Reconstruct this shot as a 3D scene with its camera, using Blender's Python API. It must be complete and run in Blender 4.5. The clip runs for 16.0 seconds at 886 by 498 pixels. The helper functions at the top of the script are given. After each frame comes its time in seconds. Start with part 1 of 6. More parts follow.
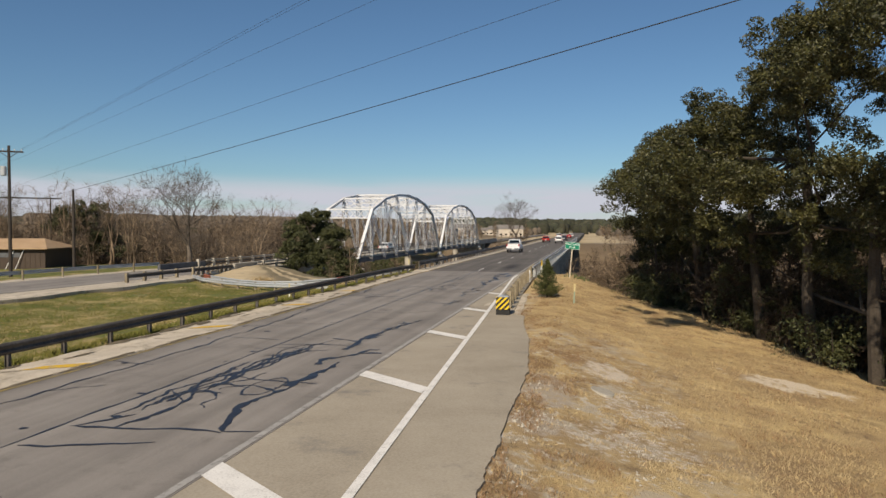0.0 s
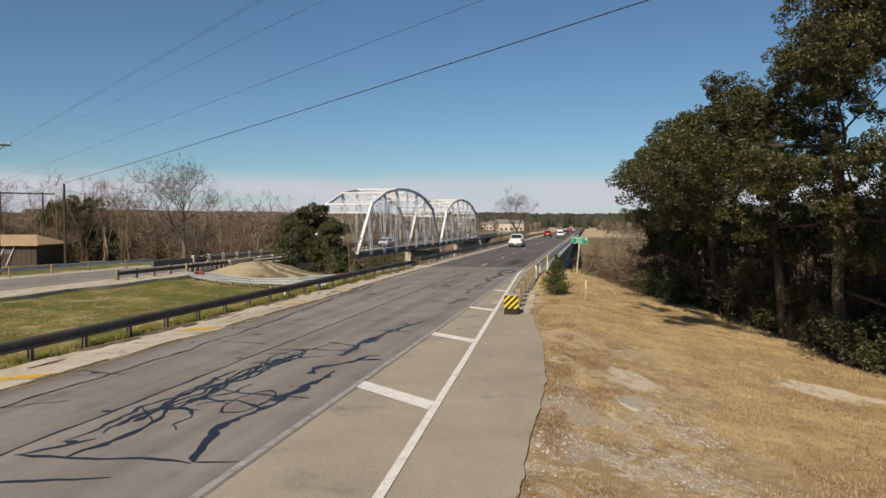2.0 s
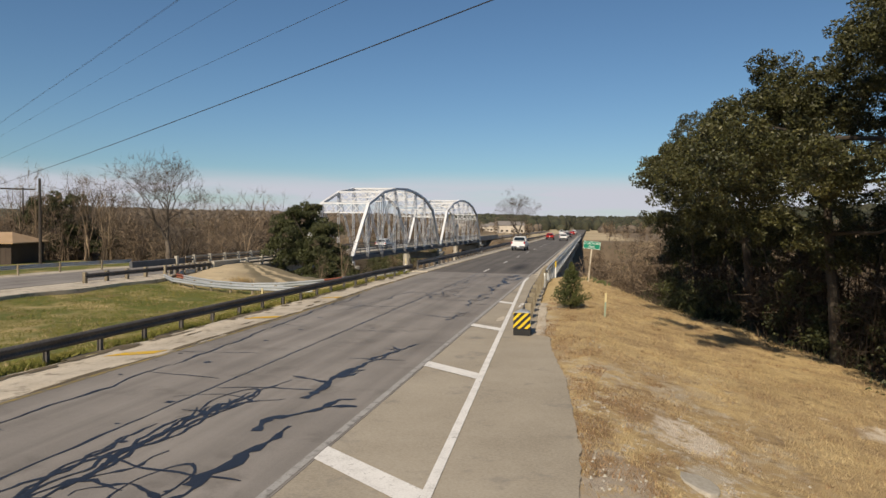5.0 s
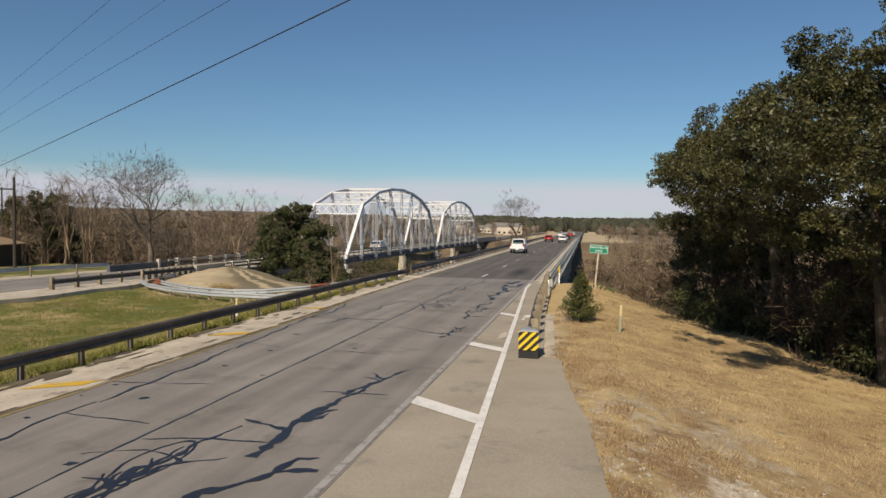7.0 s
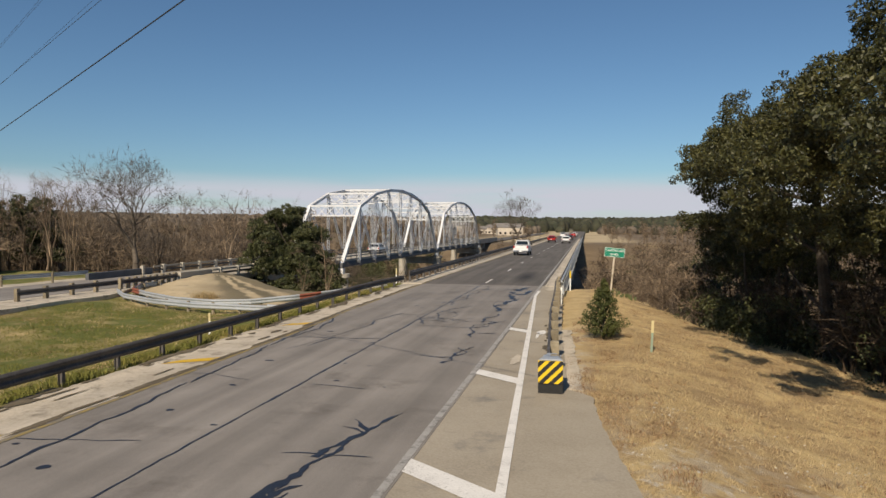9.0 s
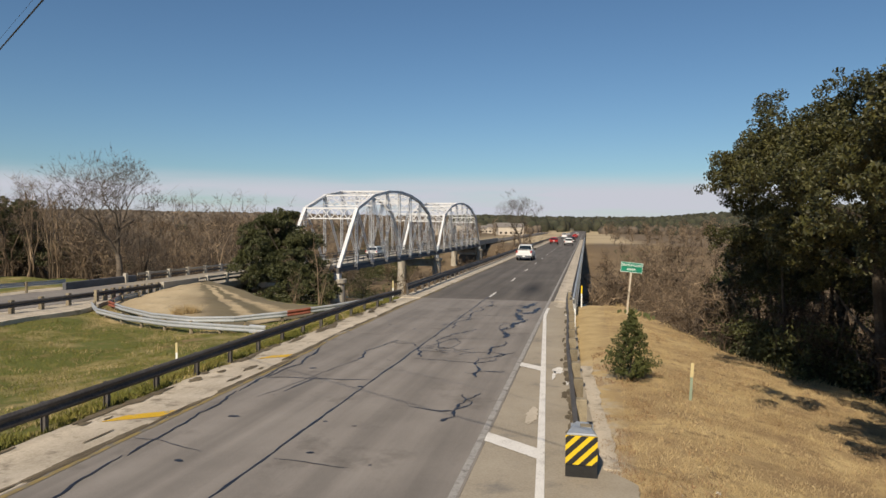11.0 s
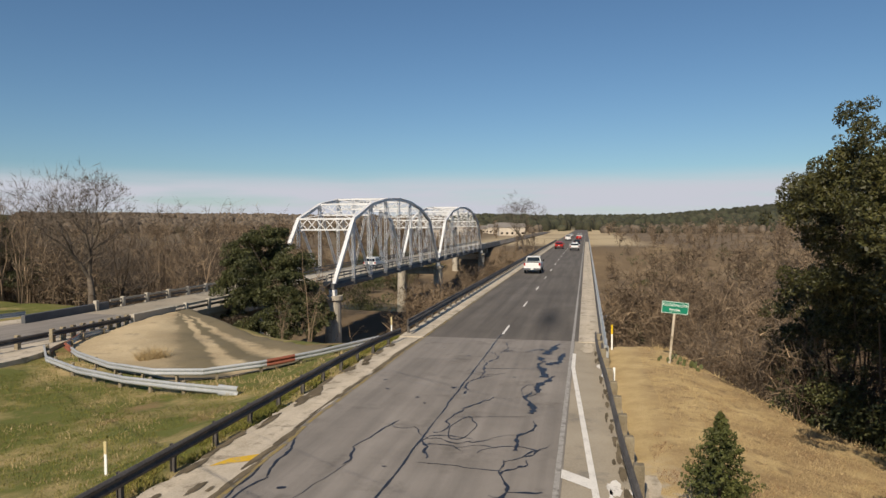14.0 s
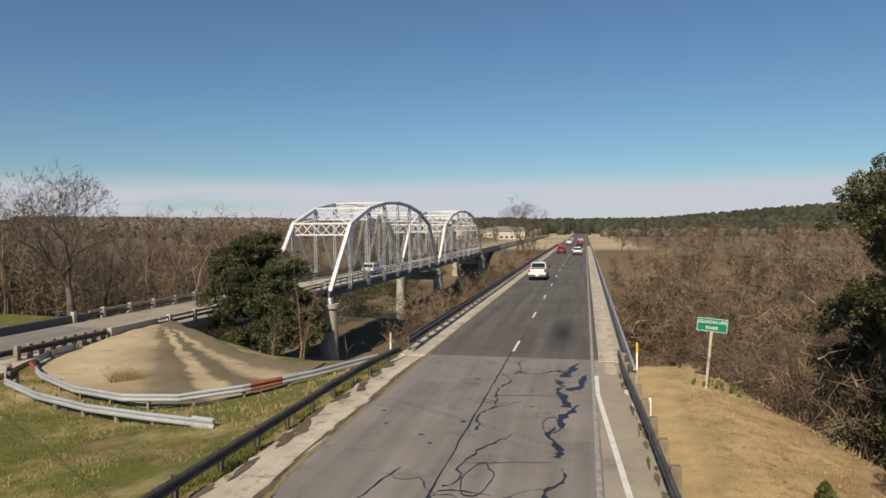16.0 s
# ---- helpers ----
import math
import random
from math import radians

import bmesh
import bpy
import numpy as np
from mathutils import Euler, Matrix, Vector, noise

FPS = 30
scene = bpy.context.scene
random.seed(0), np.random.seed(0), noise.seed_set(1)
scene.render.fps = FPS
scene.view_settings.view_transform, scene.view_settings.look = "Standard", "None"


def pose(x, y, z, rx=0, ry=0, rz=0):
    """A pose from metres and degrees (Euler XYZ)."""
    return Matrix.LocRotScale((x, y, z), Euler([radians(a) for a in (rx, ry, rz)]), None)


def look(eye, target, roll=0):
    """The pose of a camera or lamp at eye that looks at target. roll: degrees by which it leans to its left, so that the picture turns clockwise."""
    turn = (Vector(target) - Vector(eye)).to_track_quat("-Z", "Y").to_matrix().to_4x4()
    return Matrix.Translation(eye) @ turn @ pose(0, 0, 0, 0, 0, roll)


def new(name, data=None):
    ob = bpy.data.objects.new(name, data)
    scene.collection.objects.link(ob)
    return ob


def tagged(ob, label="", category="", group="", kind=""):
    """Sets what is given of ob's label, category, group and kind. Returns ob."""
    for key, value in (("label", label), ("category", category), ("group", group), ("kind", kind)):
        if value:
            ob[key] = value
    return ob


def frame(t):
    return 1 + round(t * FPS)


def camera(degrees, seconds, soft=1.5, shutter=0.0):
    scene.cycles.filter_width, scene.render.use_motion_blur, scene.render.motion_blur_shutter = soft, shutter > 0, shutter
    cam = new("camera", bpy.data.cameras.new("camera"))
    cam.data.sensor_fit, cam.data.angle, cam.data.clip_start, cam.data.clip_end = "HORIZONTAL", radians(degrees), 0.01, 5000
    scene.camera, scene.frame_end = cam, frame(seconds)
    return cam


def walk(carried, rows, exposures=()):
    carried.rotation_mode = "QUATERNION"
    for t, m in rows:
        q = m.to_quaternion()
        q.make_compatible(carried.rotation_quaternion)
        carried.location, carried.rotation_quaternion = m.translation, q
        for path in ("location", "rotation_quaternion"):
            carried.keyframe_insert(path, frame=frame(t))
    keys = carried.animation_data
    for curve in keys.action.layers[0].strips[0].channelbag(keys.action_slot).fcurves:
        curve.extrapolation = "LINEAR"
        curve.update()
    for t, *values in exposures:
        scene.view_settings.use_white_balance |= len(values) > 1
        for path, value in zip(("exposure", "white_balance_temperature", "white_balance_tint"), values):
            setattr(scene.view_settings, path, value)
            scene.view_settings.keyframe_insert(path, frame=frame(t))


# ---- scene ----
cam = camera(66.1, 16.0)
PATH = [
    (0, (5.447, -0.771, 3.507), (5.028, 1.184, 3.447), 0.2),
    (0.5, (5.278, -0.407, 3.473), (4.858, 1.547, 3.409), 0.1),
    (1, (5.118, 0.006, 3.483), (4.7, 1.96, 3.414), -0.0),
    (1.5, (5.017, 0.446, 3.481), (4.599, 2.4, 3.408), -0.1),
    (2, (4.886, 1.026, 3.457), (4.468, 2.98, 3.382), -0.0),
    (2.5, (4.763, 1.703, 3.429), (4.346, 3.658, 3.35), 0.1),
    (3, (4.657, 2.363, 3.452), (4.24, 4.317, 3.372), 0.3),
    (3.5, (4.499, 3.054, 3.486), (4.084, 5.009, 3.41), 0.4),
    (4, (4.297, 3.752, 3.496), (3.881, 5.707, 3.424), 0.4),
    (4.2, (4.247, 4.043, 3.492), (3.826, 5.997, 3.42), 0.5),
    (6.5, (3.655, 7.47, 3.546), (3.246, 9.427, 3.475), 0.9),
    (7, (3.496, 8.34, 3.561), (3.086, 10.297, 3.493), 0.7),
    (7.5, (3.317, 9.193, 3.601), (2.908, 11.149, 3.534), 0.8),
    (8, (3.156, 10.054, 3.611), (2.747, 12.011, 3.545), 0.7),
    (8.5, (2.996, 10.908, 3.61), (2.585, 12.864, 3.545), 0.5),
    (9, (2.771, 11.806, 3.641), (2.359, 13.762, 3.576), 0.2),
    (9.2, (2.666, 12.171, 3.657), (2.257, 14.128, 3.592), 0.1),
    (11.3, (1.937, 15.452, 4.412), (1.525, 17.408, 4.342), 0.4),
    (11.5, (1.838, 15.766, 4.473), (1.427, 17.722, 4.404), 0.3),
    (12, (1.607, 16.612, 4.732), (1.196, 18.568, 4.66), 0.2),
    (12.5, (1.399, 17.502, 5.032), (0.988, 19.458, 4.957), 0.1),
    (13, (1.178, 18.418, 5.326), (0.766, 20.374, 5.248), 0.1),
    (13.5, (0.923, 19.371, 5.647), (0.511, 21.326, 5.568), -0.1),
    (14, (0.657, 20.299, 5.802), (0.245, 22.255, 5.728), -0.2),
    (14.5, (0.433, 21.13, 5.835), (0.021, 23.086, 5.767), -0.2),
    (15, (0.256, 21.967, 5.865), (-0.157, 23.923, 5.799), -0.1),
    (15.5, (-0.006, 22.763, 5.895), (-0.419, 24.719, 5.828), -0.1),
    (16, (-0.296, 23.528, 5.904), (-0.704, 25.485, 5.841), -0.3),
]
walk(cam, [(t, look(eye, target, roll)) for t, eye, target, roll in PATH])

# ---- light ----
world = bpy.data.worlds.new("world")
scene.world = world
world.use_nodes = True
SUN_EL, SUN_ROT = radians(38), radians(188)


def build_world():
    nt = world.node_tree
    nt.nodes.clear()
    out = nt.nodes.new("ShaderNodeOutputWorld")
    bg = nt.nodes.new("ShaderNodeBackground")
    sky = nt.nodes.new("ShaderNodeTexSky")
    sky.sky_type = "NISHITA"
    sky.sun_disc = False
    sky.sun_elevation, sky.sun_rotation = SUN_EL, SUN_ROT
    sky.altitude, sky.air_density, sky.dust_density, sky.ozone_density = 100, 1.0, 0.25, 2.2
    co = nt.nodes.new("ShaderNodeTexCoord")
    sep = nt.nodes.new("ShaderNodeSeparateXYZ")
    nt.links.new(co.outputs["Generated"], sep.inputs[0])
    # thin cloud lying low over the horizon, all the way round
    low = nt.nodes.new("ShaderNodeMapRange")
    low.interpolation_type = "SMOOTHSTEP"
    low.inputs["From Min"].default_value, low.inputs["From Max"].default_value = 0.082, 0.045
    nt.links.new(sep.outputs["Z"], low.inputs["Value"])
    mp = nt.nodes.new("ShaderNodeMapping")
    mp.inputs["Scale"].default_value = (3, 3, 34)
    nt.links.new(co.outputs["Generated"], mp.inputs["Vector"])
    nz = nt.nodes.new("ShaderNodeTexNoise")
    nz.inputs["Scale"].default_value, nz.inputs["Detail"].default_value = 1.4, 7
    nt.links.new(mp.outputs[0], nz.inputs["Vector"])
    cut = nt.nodes.new("ShaderNodeMapRange")
    cut.inputs["From Min"].default_value, cut.inputs["From Max"].default_value = 0.12, 0.52
    nt.links.new(nz.outputs["Fac"], cut.inputs["Value"])
    mul = nt.nodes.new("ShaderNodeMath")
    mul.operation = "MULTIPLY"
    nt.links.new(low.outputs[0], mul.inputs[0])
    nt.links.new(cut.outputs[0], mul.inputs[1])
    mix = nt.nodes.new("ShaderNodeMix")
    mix.data_type = "RGBA"
    nt.links.new(mul.outputs[0], mix.inputs["Factor"])
    tint = nt.nodes.new("ShaderNodeMix")
    tint.data_type, tint.blend_type = "RGBA", "MULTIPLY"
    tint.inputs["Factor"].default_value = 1.0
    nt.links.new(sky.outputs[0], tint.inputs["A"])
    tint.inputs["B"].default_value = (0.80, 1.0, 1.13, 1)
    nt.links.new(tint.outputs["Result"], mix.inputs["A"])
    mix.inputs["B"].default_value = (8.5, 8.7, 9.7, 1)
    nt.links.new(mix.outputs["Result"], bg.inputs["Color"])
    bg.inputs["Strength"].default_value = 0.067
    nt.links.new(bg.outputs[0], out.inputs[0])


build_world()
sun = new("sun", bpy.data.lights.new("sun", "SUN"))
sun.data.energy, sun.data.angle, sun.data.color = 5.2, radians(0.5), (1.0, 0.855, 0.665)
sun.matrix_world = look((math.sin(SUN_ROT) * 80, math.cos(SUN_ROT) * 80, 62.5), (0, 0, 0))


# ---- materials ----
def material(name, stops, rough=0.85, big=0.5, fine=30.0, bump=0.3, metal=0.0, spot=None, piece=0.0, island=0.0, depth=0.02, spec=0.4, streak=0.0, oil=None):
    """A procedural surface: two scales of noise run through a colour ramp, with fine relief.
    stops: colours from dark to light. spot: (colour, scale, low, high) for stains. piece/island: brightness change per object or per island."""
    m = bpy.data.materials.new(name)
    m.use_nodes = True
    nt = m.node_tree
    b = nt.nodes["Principled BSDF"]
    b.inputs["Roughness"].default_value, b.inputs["Metallic"].default_value = rough, metal
    b.inputs["Specular IOR Level"].default_value = spec
    geo = nt.nodes.new("ShaderNodeNewGeometry")
    n1, n2 = nt.nodes.new("ShaderNodeTexNoise"), nt.nodes.new("ShaderNodeTexNoise")
    for n, s, d in ((n1, big, 5), (n2, fine, 6)):
        n.inputs["Scale"].default_value, n.inputs["Detail"].default_value = s, d
        n.inputs["Roughness"].default_value = 0.62
        nt.links.new(geo.outputs["Position"], n.inputs["Vector"])
    add = nt.nodes.new("ShaderNodeMix")
    add.data_type = "FLOAT"
    add.inputs["Factor"].default_value = 0.5
    nt.links.new(n1.outputs["Fac"], add.inputs["A"])
    nt.links.new(n2.outputs["Fac"], add.inputs["B"])
    ramp = nt.nodes.new("ShaderNodeValToRGB")
    el = ramp.color_ramp.elements
    while len(el) < len(stops):
        el.new(0.5)
    for i, c in enumerate(stops):
        el[i].position = 0.34 + 0.32 * i / max(1, len(stops) - 1)
        el[i].color = (*c, 1)
    nt.links.new(add.outputs["Result"], ramp.inputs["Fac"])
    col = ramp.outputs["Color"]
    if spot:
        n3, r3, mx = nt.nodes.new("ShaderNodeTexNoise"), nt.nodes.new("ShaderNodeMapRange"), nt.nodes.new("ShaderNodeMix")
        n3.inputs["Scale"].default_value, n3.inputs["Detail"].default_value = spot[1], 8
        n3.inputs["Roughness"].default_value = 0.7
        nt.links.new(geo.outputs["Position"], n3.inputs["Vector"])
        r3.inputs["From Min"].default_value, r3.inputs["From Max"].default_value = spot[2], spot[3]
        nt.links.new(n3.outputs["Fac"], r3.inputs["Value"])
        mx.data_type = "RGBA"
        nt.links.new(r3.outputs[0], mx.inputs["Factor"])
        nt.links.new(col, mx.inputs["A"])
        mx.inputs["B"].default_value = (*spot[0], 1)
        col = mx.outputs["Result"]
    if streak:
        mp, n4, mx = nt.nodes.new("ShaderNodeMapping"), nt.nodes.new("ShaderNodeTexNoise"), nt.nodes.new("ShaderNodeMix")
        mp.inputs["Scale"].default_value = (1.1, 0.035, 1)
        n4.inputs["Scale"].default_value, n4.inputs["Detail"].default_value = 1.6, 6
        nt.links.new(geo.outputs["Position"], mp.inputs["Vector"])
        nt.links.new(mp.outputs[0], n4.inputs["Vector"])
        r4 = nt.nodes.new("ShaderNodeMapRange")
        r4.inputs["From Min"].default_value, r4.inputs["From Max"].default_value = 0.35, 0.65
        r4.inputs["To Min"].default_value, r4.inputs["To Max"].default_value = 1 - streak, 1 + streak
        nt.links.new(n4.outputs["Fac"], r4.inputs["Value"])
        mx.data_type, mx.blend_type = "RGBA", "MULTIPLY"
        mx.inputs["Factor"].default_value = 1
        nt.links.new(col, mx.inputs["A"])
        nt.links.new(r4.outputs[0], mx.inputs["B"])
        col = mx.outputs["Result"]
    if oil:
        mp, gr, mx = nt.nodes.new("ShaderNodeMapping"), nt.nodes.new("ShaderNodeTexGradient"), nt.nodes.new("ShaderNodeMix")
        gr.gradient_type = "SPHERICAL"
        sx, sy = 1 / oil[2], 1 / oil[3]
        mp.inputs["Location"].default_value = (-oil[0] * sx, -oil[1] * sy, 0)
        mp.inputs["Scale"].default_value = (sx, sy, 1)
        nt.links.new(geo.outputs["Position"], mp.inputs["Vector"])
        nt.links.new(mp.outputs[0], gr.inputs["Vector"])
        mx.data_type = "RGBA"
        nt.links.new(gr.outputs["Fac"], mx.inputs["Factor"])
        nt.links.new(col, mx.inputs["A"])
        mx.inputs["B"].default_value = (0.018, 0.017, 0.016, 1)
        col = mx.outputs["Result"]
    if piece or island:
        src = nt.nodes.new("ShaderNodeObjectInfo").outputs["Random"] if piece else geo.outputs["Random Per Island"]
        amount = piece or island
        hsv, rr = nt.nodes.new("ShaderNodeHueSaturation"), nt.nodes.new("ShaderNodeMapRange")
        rr.inputs["To Min"].default_value, rr.inputs["To Max"].default_value = 1 - amount, 1 + amount
        nt.links.new(src, rr.inputs["Value"])
        nt.links.new(rr.outputs[0], hsv.inputs["Value"])
        nt.links.new(col, hsv.inputs["Color"])
        col = hsv.outputs["Color"]
    nt.links.new(col, b.inputs["Base Color"])
    if bump:
        bp = nt.nodes.new("ShaderNodeBump")
        bp.inputs["Strength"].default_value, bp.inputs["Distance"].default_value = bump, depth
        nt.links.new(n2.outputs["Fac"], bp.inputs["Height"])
        nt.links.new(bp.outputs[0], b.inputs["Normal"])
    return m


M_ASPHALT = material("asphalt", [(0.1695, 0.1548, 0.139), (0.2237, 0.2034, 0.1831), (0.2689, 0.2463, 0.2215)], 0.9, 0.35, 60, 0.35, spot=((0.115, 0.102, 0.088), 0.5, 0.55, 0.75), streak=0.16)
M_DECK = material("deck_asphalt", [(0.085, 0.075, 0.065), (0.115, 0.103, 0.09), (0.14, 0.125, 0.11)], 0.9, 0.25, 60, 0.35, streak=0.2, oil=(-1.5, 62.0, 1.15, 6.5))
M_TAR = material("crack_sealant", [(0.014, 0.015, 0.022), (0.026, 0.028, 0.038)], 0.45, 2, 40, 0.2)
M_SHOULDER = material("shoulder_concrete", [(0.253, 0.2185, 0.1667), (0.3392, 0.2967, 0.23), (0.4025, 0.3565, 0.2818)], 0.92, 0.4, 25, 0.3, spot=((0.17, 0.16, 0.145), 0.6, 0.56, 0.72))
M_CURB = material("worn_concrete", [(0.36, 0.31, 0.235), (0.49, 0.43, 0.34), (0.58, 0.52, 0.43)], 0.92, 0.7, 20, 0.4, spot=((0.15, 0.125, 0.09), 1.5, 0.53, 0.7), streak=0.12)
M_CONC = material("concrete", [(0.30, 0.27, 0.22), (0.42, 0.385, 0.32), (0.5, 0.46, 0.39)], 0.9, 0.6, 14, 0.35, spot=((0.2, 0.17, 0.13), 0.8, 0.56, 0.75))
M_SLOPE = material("slope_concrete", [(0.31, 0.235, 0.14), (0.44, 0.35, 0.215), (0.56, 0.46, 0.3)], 0.95, 0.22, 12, 0.4, spot=((0.13, 0.115, 0.08), 0.35, 0.55, 0.68))
M_WHITE = material("road_paint_white", [(0.48, 0.46, 0.43), (0.72, 0.70, 0.66), (0.8, 0.78, 0.74)], 0.8, 2.5, 30, 0.2, spot=((0.26, 0.24, 0.21), 5, 0.58, 0.7))
M_YELLOW = material("road_paint_yellow", [(0.52, 0.32, 0.02), (0.72, 0.46, 0.03)], 0.8, 3, 25, 0.2, spot=((0.3, 0.27, 0.21), 3, 0.52, 0.66))
M_WHITE_OLD = material("worn_paint_white", [(0.26, 0.25, 0.235), (0.42, 0.405, 0.38)], 0.85, 2.5, 30, 0.2, spot=((0.15, 0.14, 0.13), 4, 0.5, 0.66))
M_YELLOW_OLD = material("worn_paint_yellow", [(0.2, 0.16, 0.08), (0.34, 0.25, 0.08)], 0.85, 3, 25, 0.2, spot=((0.17, 0.16, 0.14), 2.5, 0.48, 0.62))
M_RUSTRAIL = material("weathered_rail_steel", [(0.05, 0.045, 0.042), (0.09, 0.082, 0.076), (0.145, 0.133, 0.122)], 0.7, 1.2, 18, 0.25, metal=0.12)
M_GALV = material("galvanised_steel", [(0.34, 0.36, 0.37), (0.46, 0.48, 0.49), (0.56, 0.58, 0.59)], 0.5, 0.9, 20, 0.15, metal=0.45)
M_REDRAIL = material("rusted_red_steel", [(0.16, 0.05, 0.03), (0.3, 0.1, 0.06)], 0.8, 1.5, 20, 0.3)
M_WOOD = material("weathered_timber", [(0.13, 0.105, 0.07), (0.22, 0.185, 0.125), (0.3, 0.26, 0.18)], 0.9, 3, 40, 0.5, piece=0.2)
M_POLE = material("creosoted_pole", [(0.03, 0.024, 0.02), (0.065, 0.053, 0.043)], 0.9, 2, 30, 0.5)
M_TRUSS = material("truss_white_paint", [(0.48, 0.49, 0.5), (0.64, 0.65, 0.66), (0.74, 0.75, 0.75)], 0.55, 0.8, 12, 0.1, spot=((0.3, 0.22, 0.16), 1.4, 0.66, 0.8))
# On the truss this grey carries the shade of lower chords and floor.
M_STEELGREY = material("dark_grey_steel", [(0.07, 0.073, 0.08), (0.125, 0.13, 0.138)], 0.6, 0.8, 12, 0.1)
M_SIGN = material("sign_green", [(0.0, 0.17, 0.10), (0.005, 0.23, 0.14)], 0.4, 1, 20, 0.05)
M_SIGNW = material("sign_white", [(0.75, 0.77, 0.75), (0.85, 0.86, 0.84)], 0.4, 1, 20, 0.0)
M_BLACK = material("black_rubber", [(0.012, 0.012, 0.012), (0.025, 0.025, 0.024)], 0.7, 3, 30, 0.2)
M_SAFETY = material("safety_yellow", [(0.62, 0.42, 0.01), (0.75, 0.52, 0.02)], 0.5, 3, 20, 0.05)
M_BARK = material("bark", [(0.03, 0.024, 0.018), (0.058, 0.047, 0.036), (0.09, 0.075, 0.058)], 0.95, 2, 18, 0.8)
M_TWIG = material("bare_twigs", [(0.042, 0.031, 0.022), (0.14, 0.102, 0.067), (0.33, 0.248, 0.165)], 0.95, 0.16, 0.7, 0.0, island=0.5)
# Darker copy of the bare twigs: shade of the oak wood is in the colour.
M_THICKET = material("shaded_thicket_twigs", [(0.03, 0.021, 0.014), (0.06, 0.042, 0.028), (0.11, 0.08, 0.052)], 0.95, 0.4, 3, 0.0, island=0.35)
M_TWIGL = material("pale_bark", [(0.06, 0.047, 0.036), (0.1, 0.081, 0.063), (0.17, 0.141, 0.112)], 0.95, 0.5, 5, 0.0, island=0.2)
M_OAKLEAF = material("live_oak_leaves", [(0.022, 0.025, 0.007), (0.046, 0.047, 0.013), (0.102, 0.093, 0.028)], 0.55, 0.5, 4, 0.0, island=0.45)
M_CEDARLEAF = material("cedar_leaves", [(0.035, 0.042, 0.012), (0.065, 0.075, 0.018), (0.11, 0.112, 0.03)], 0.7, 0.8, 6, 0.0, island=0.35)
M_DARKLEAF = material("dark_evergreen_leaves", [(0.026, 0.032, 0.011), (0.050, 0.056, 0.018), (0.095, 0.096, 0.032)], 0.6, 0.5, 4, 0.0, island=0.4)
M_FARTREE = material("far_woods", [(0.026, 0.03, 0.018), (0.042, 0.045, 0.026), (0.075, 0.066, 0.042)], 0.95, 0.006, 0.3, 0.0, island=0.35)
M_FARBROWN = material("far_bare_woods", [(0.085, 0.068, 0.05), (0.125, 0.10, 0.076), (0.17, 0.14, 0.105)], 0.95, 0.01, 0.3, 0.0, island=0.3)
M_DRYBLADE = material("dry_grass_blades", [(0.30, 0.22, 0.108), (0.42, 0.318, 0.165), (0.53, 0.42, 0.24)], 0.9, 0.4, 5, 0.0, island=0.2)
M_BROWNBLADE = material("brown_weed_blades", [(0.17, 0.105, 0.055), (0.25, 0.16, 0.085), (0.33, 0.225, 0.125)], 0.9, 0.8, 5, 0.0, island=0.3)
M_GREENBLADE = material("green_grass_blades", [(0.085, 0.094, 0.016), (0.15, 0.15, 0.029), (0.26, 0.205, 0.062)], 0.9, 0.4, 5, 0.0, island=0.3)
M_WATER = material("river_water", [(0.03, 0.045, 0.05), (0.05, 0.065, 0.07)], 0.08, 0.1, 3, 0.1)
M_SHEDWALL = material("shed_metal_wall", [(0.045, 0.031, 0.022), (0.075, 0.053, 0.037)], 0.7, 0.8, 9, 0.2)
M_SHEDROOF = material("shed_metal_roof", [(0.36, 0.24, 0.13), (0.47, 0.33, 0.2)], 0.6, 0.7, 9, 0.2)
M_CABLE = material("black_cable", [(0.02, 0.02, 0.02), (0.035, 0.035, 0.035)], 0.6, 2, 20, 0.0)
M_GLASS = material("car_window", [(0.008, 0.009, 0.01), (0.014, 0.015, 0.016)], 0.06, 2, 20, 0.0, spec=0.7)
M_CHROME = material("chrome_trim", [(0.5, 0.5, 0.5), (0.6, 0.6, 0.6)], 0.2, 2, 20, 0.0, metal=1.0)
M_LAMP = material("red_lamp_lens", [(0.3, 0.01, 0.01), (0.4, 0.02, 0.015)], 0.2, 2, 20, 0.0)
M_CARWHITE = material("car_paint_white", [(0.7, 0.7, 0.69), (0.78, 0.78, 0.77)], 0.25, 0.8, 6, 0.0)
M_CARSILVER = material("car_paint_silver", [(0.38, 0.38, 0.375), (0.46, 0.46, 0.455)], 0.3, 0.8, 6, 0.0, metal=0.5)
M_CARRED = material("car_paint_red", [(0.36, 0.015, 0.012), (0.45, 0.025, 0.02)], 0.25, 0.8, 6, 0.0)
M_CARDARK = material("car_paint_dark", [(0.02, 0.023, 0.028), (0.035, 0.038, 0.045)], 0.25, 0.8, 6, 0.0)
M_HOUSE = material("pale_siding", [(0.42, 0.36, 0.29), (0.6, 0.54, 0.45)], 0.85, 0.2, 4, 0.1)
M_ROOF = material("grey_roofing", [(0.16, 0.15, 0.14), (0.24, 0.22, 0.2)], 0.85, 0.2, 4, 0.1)


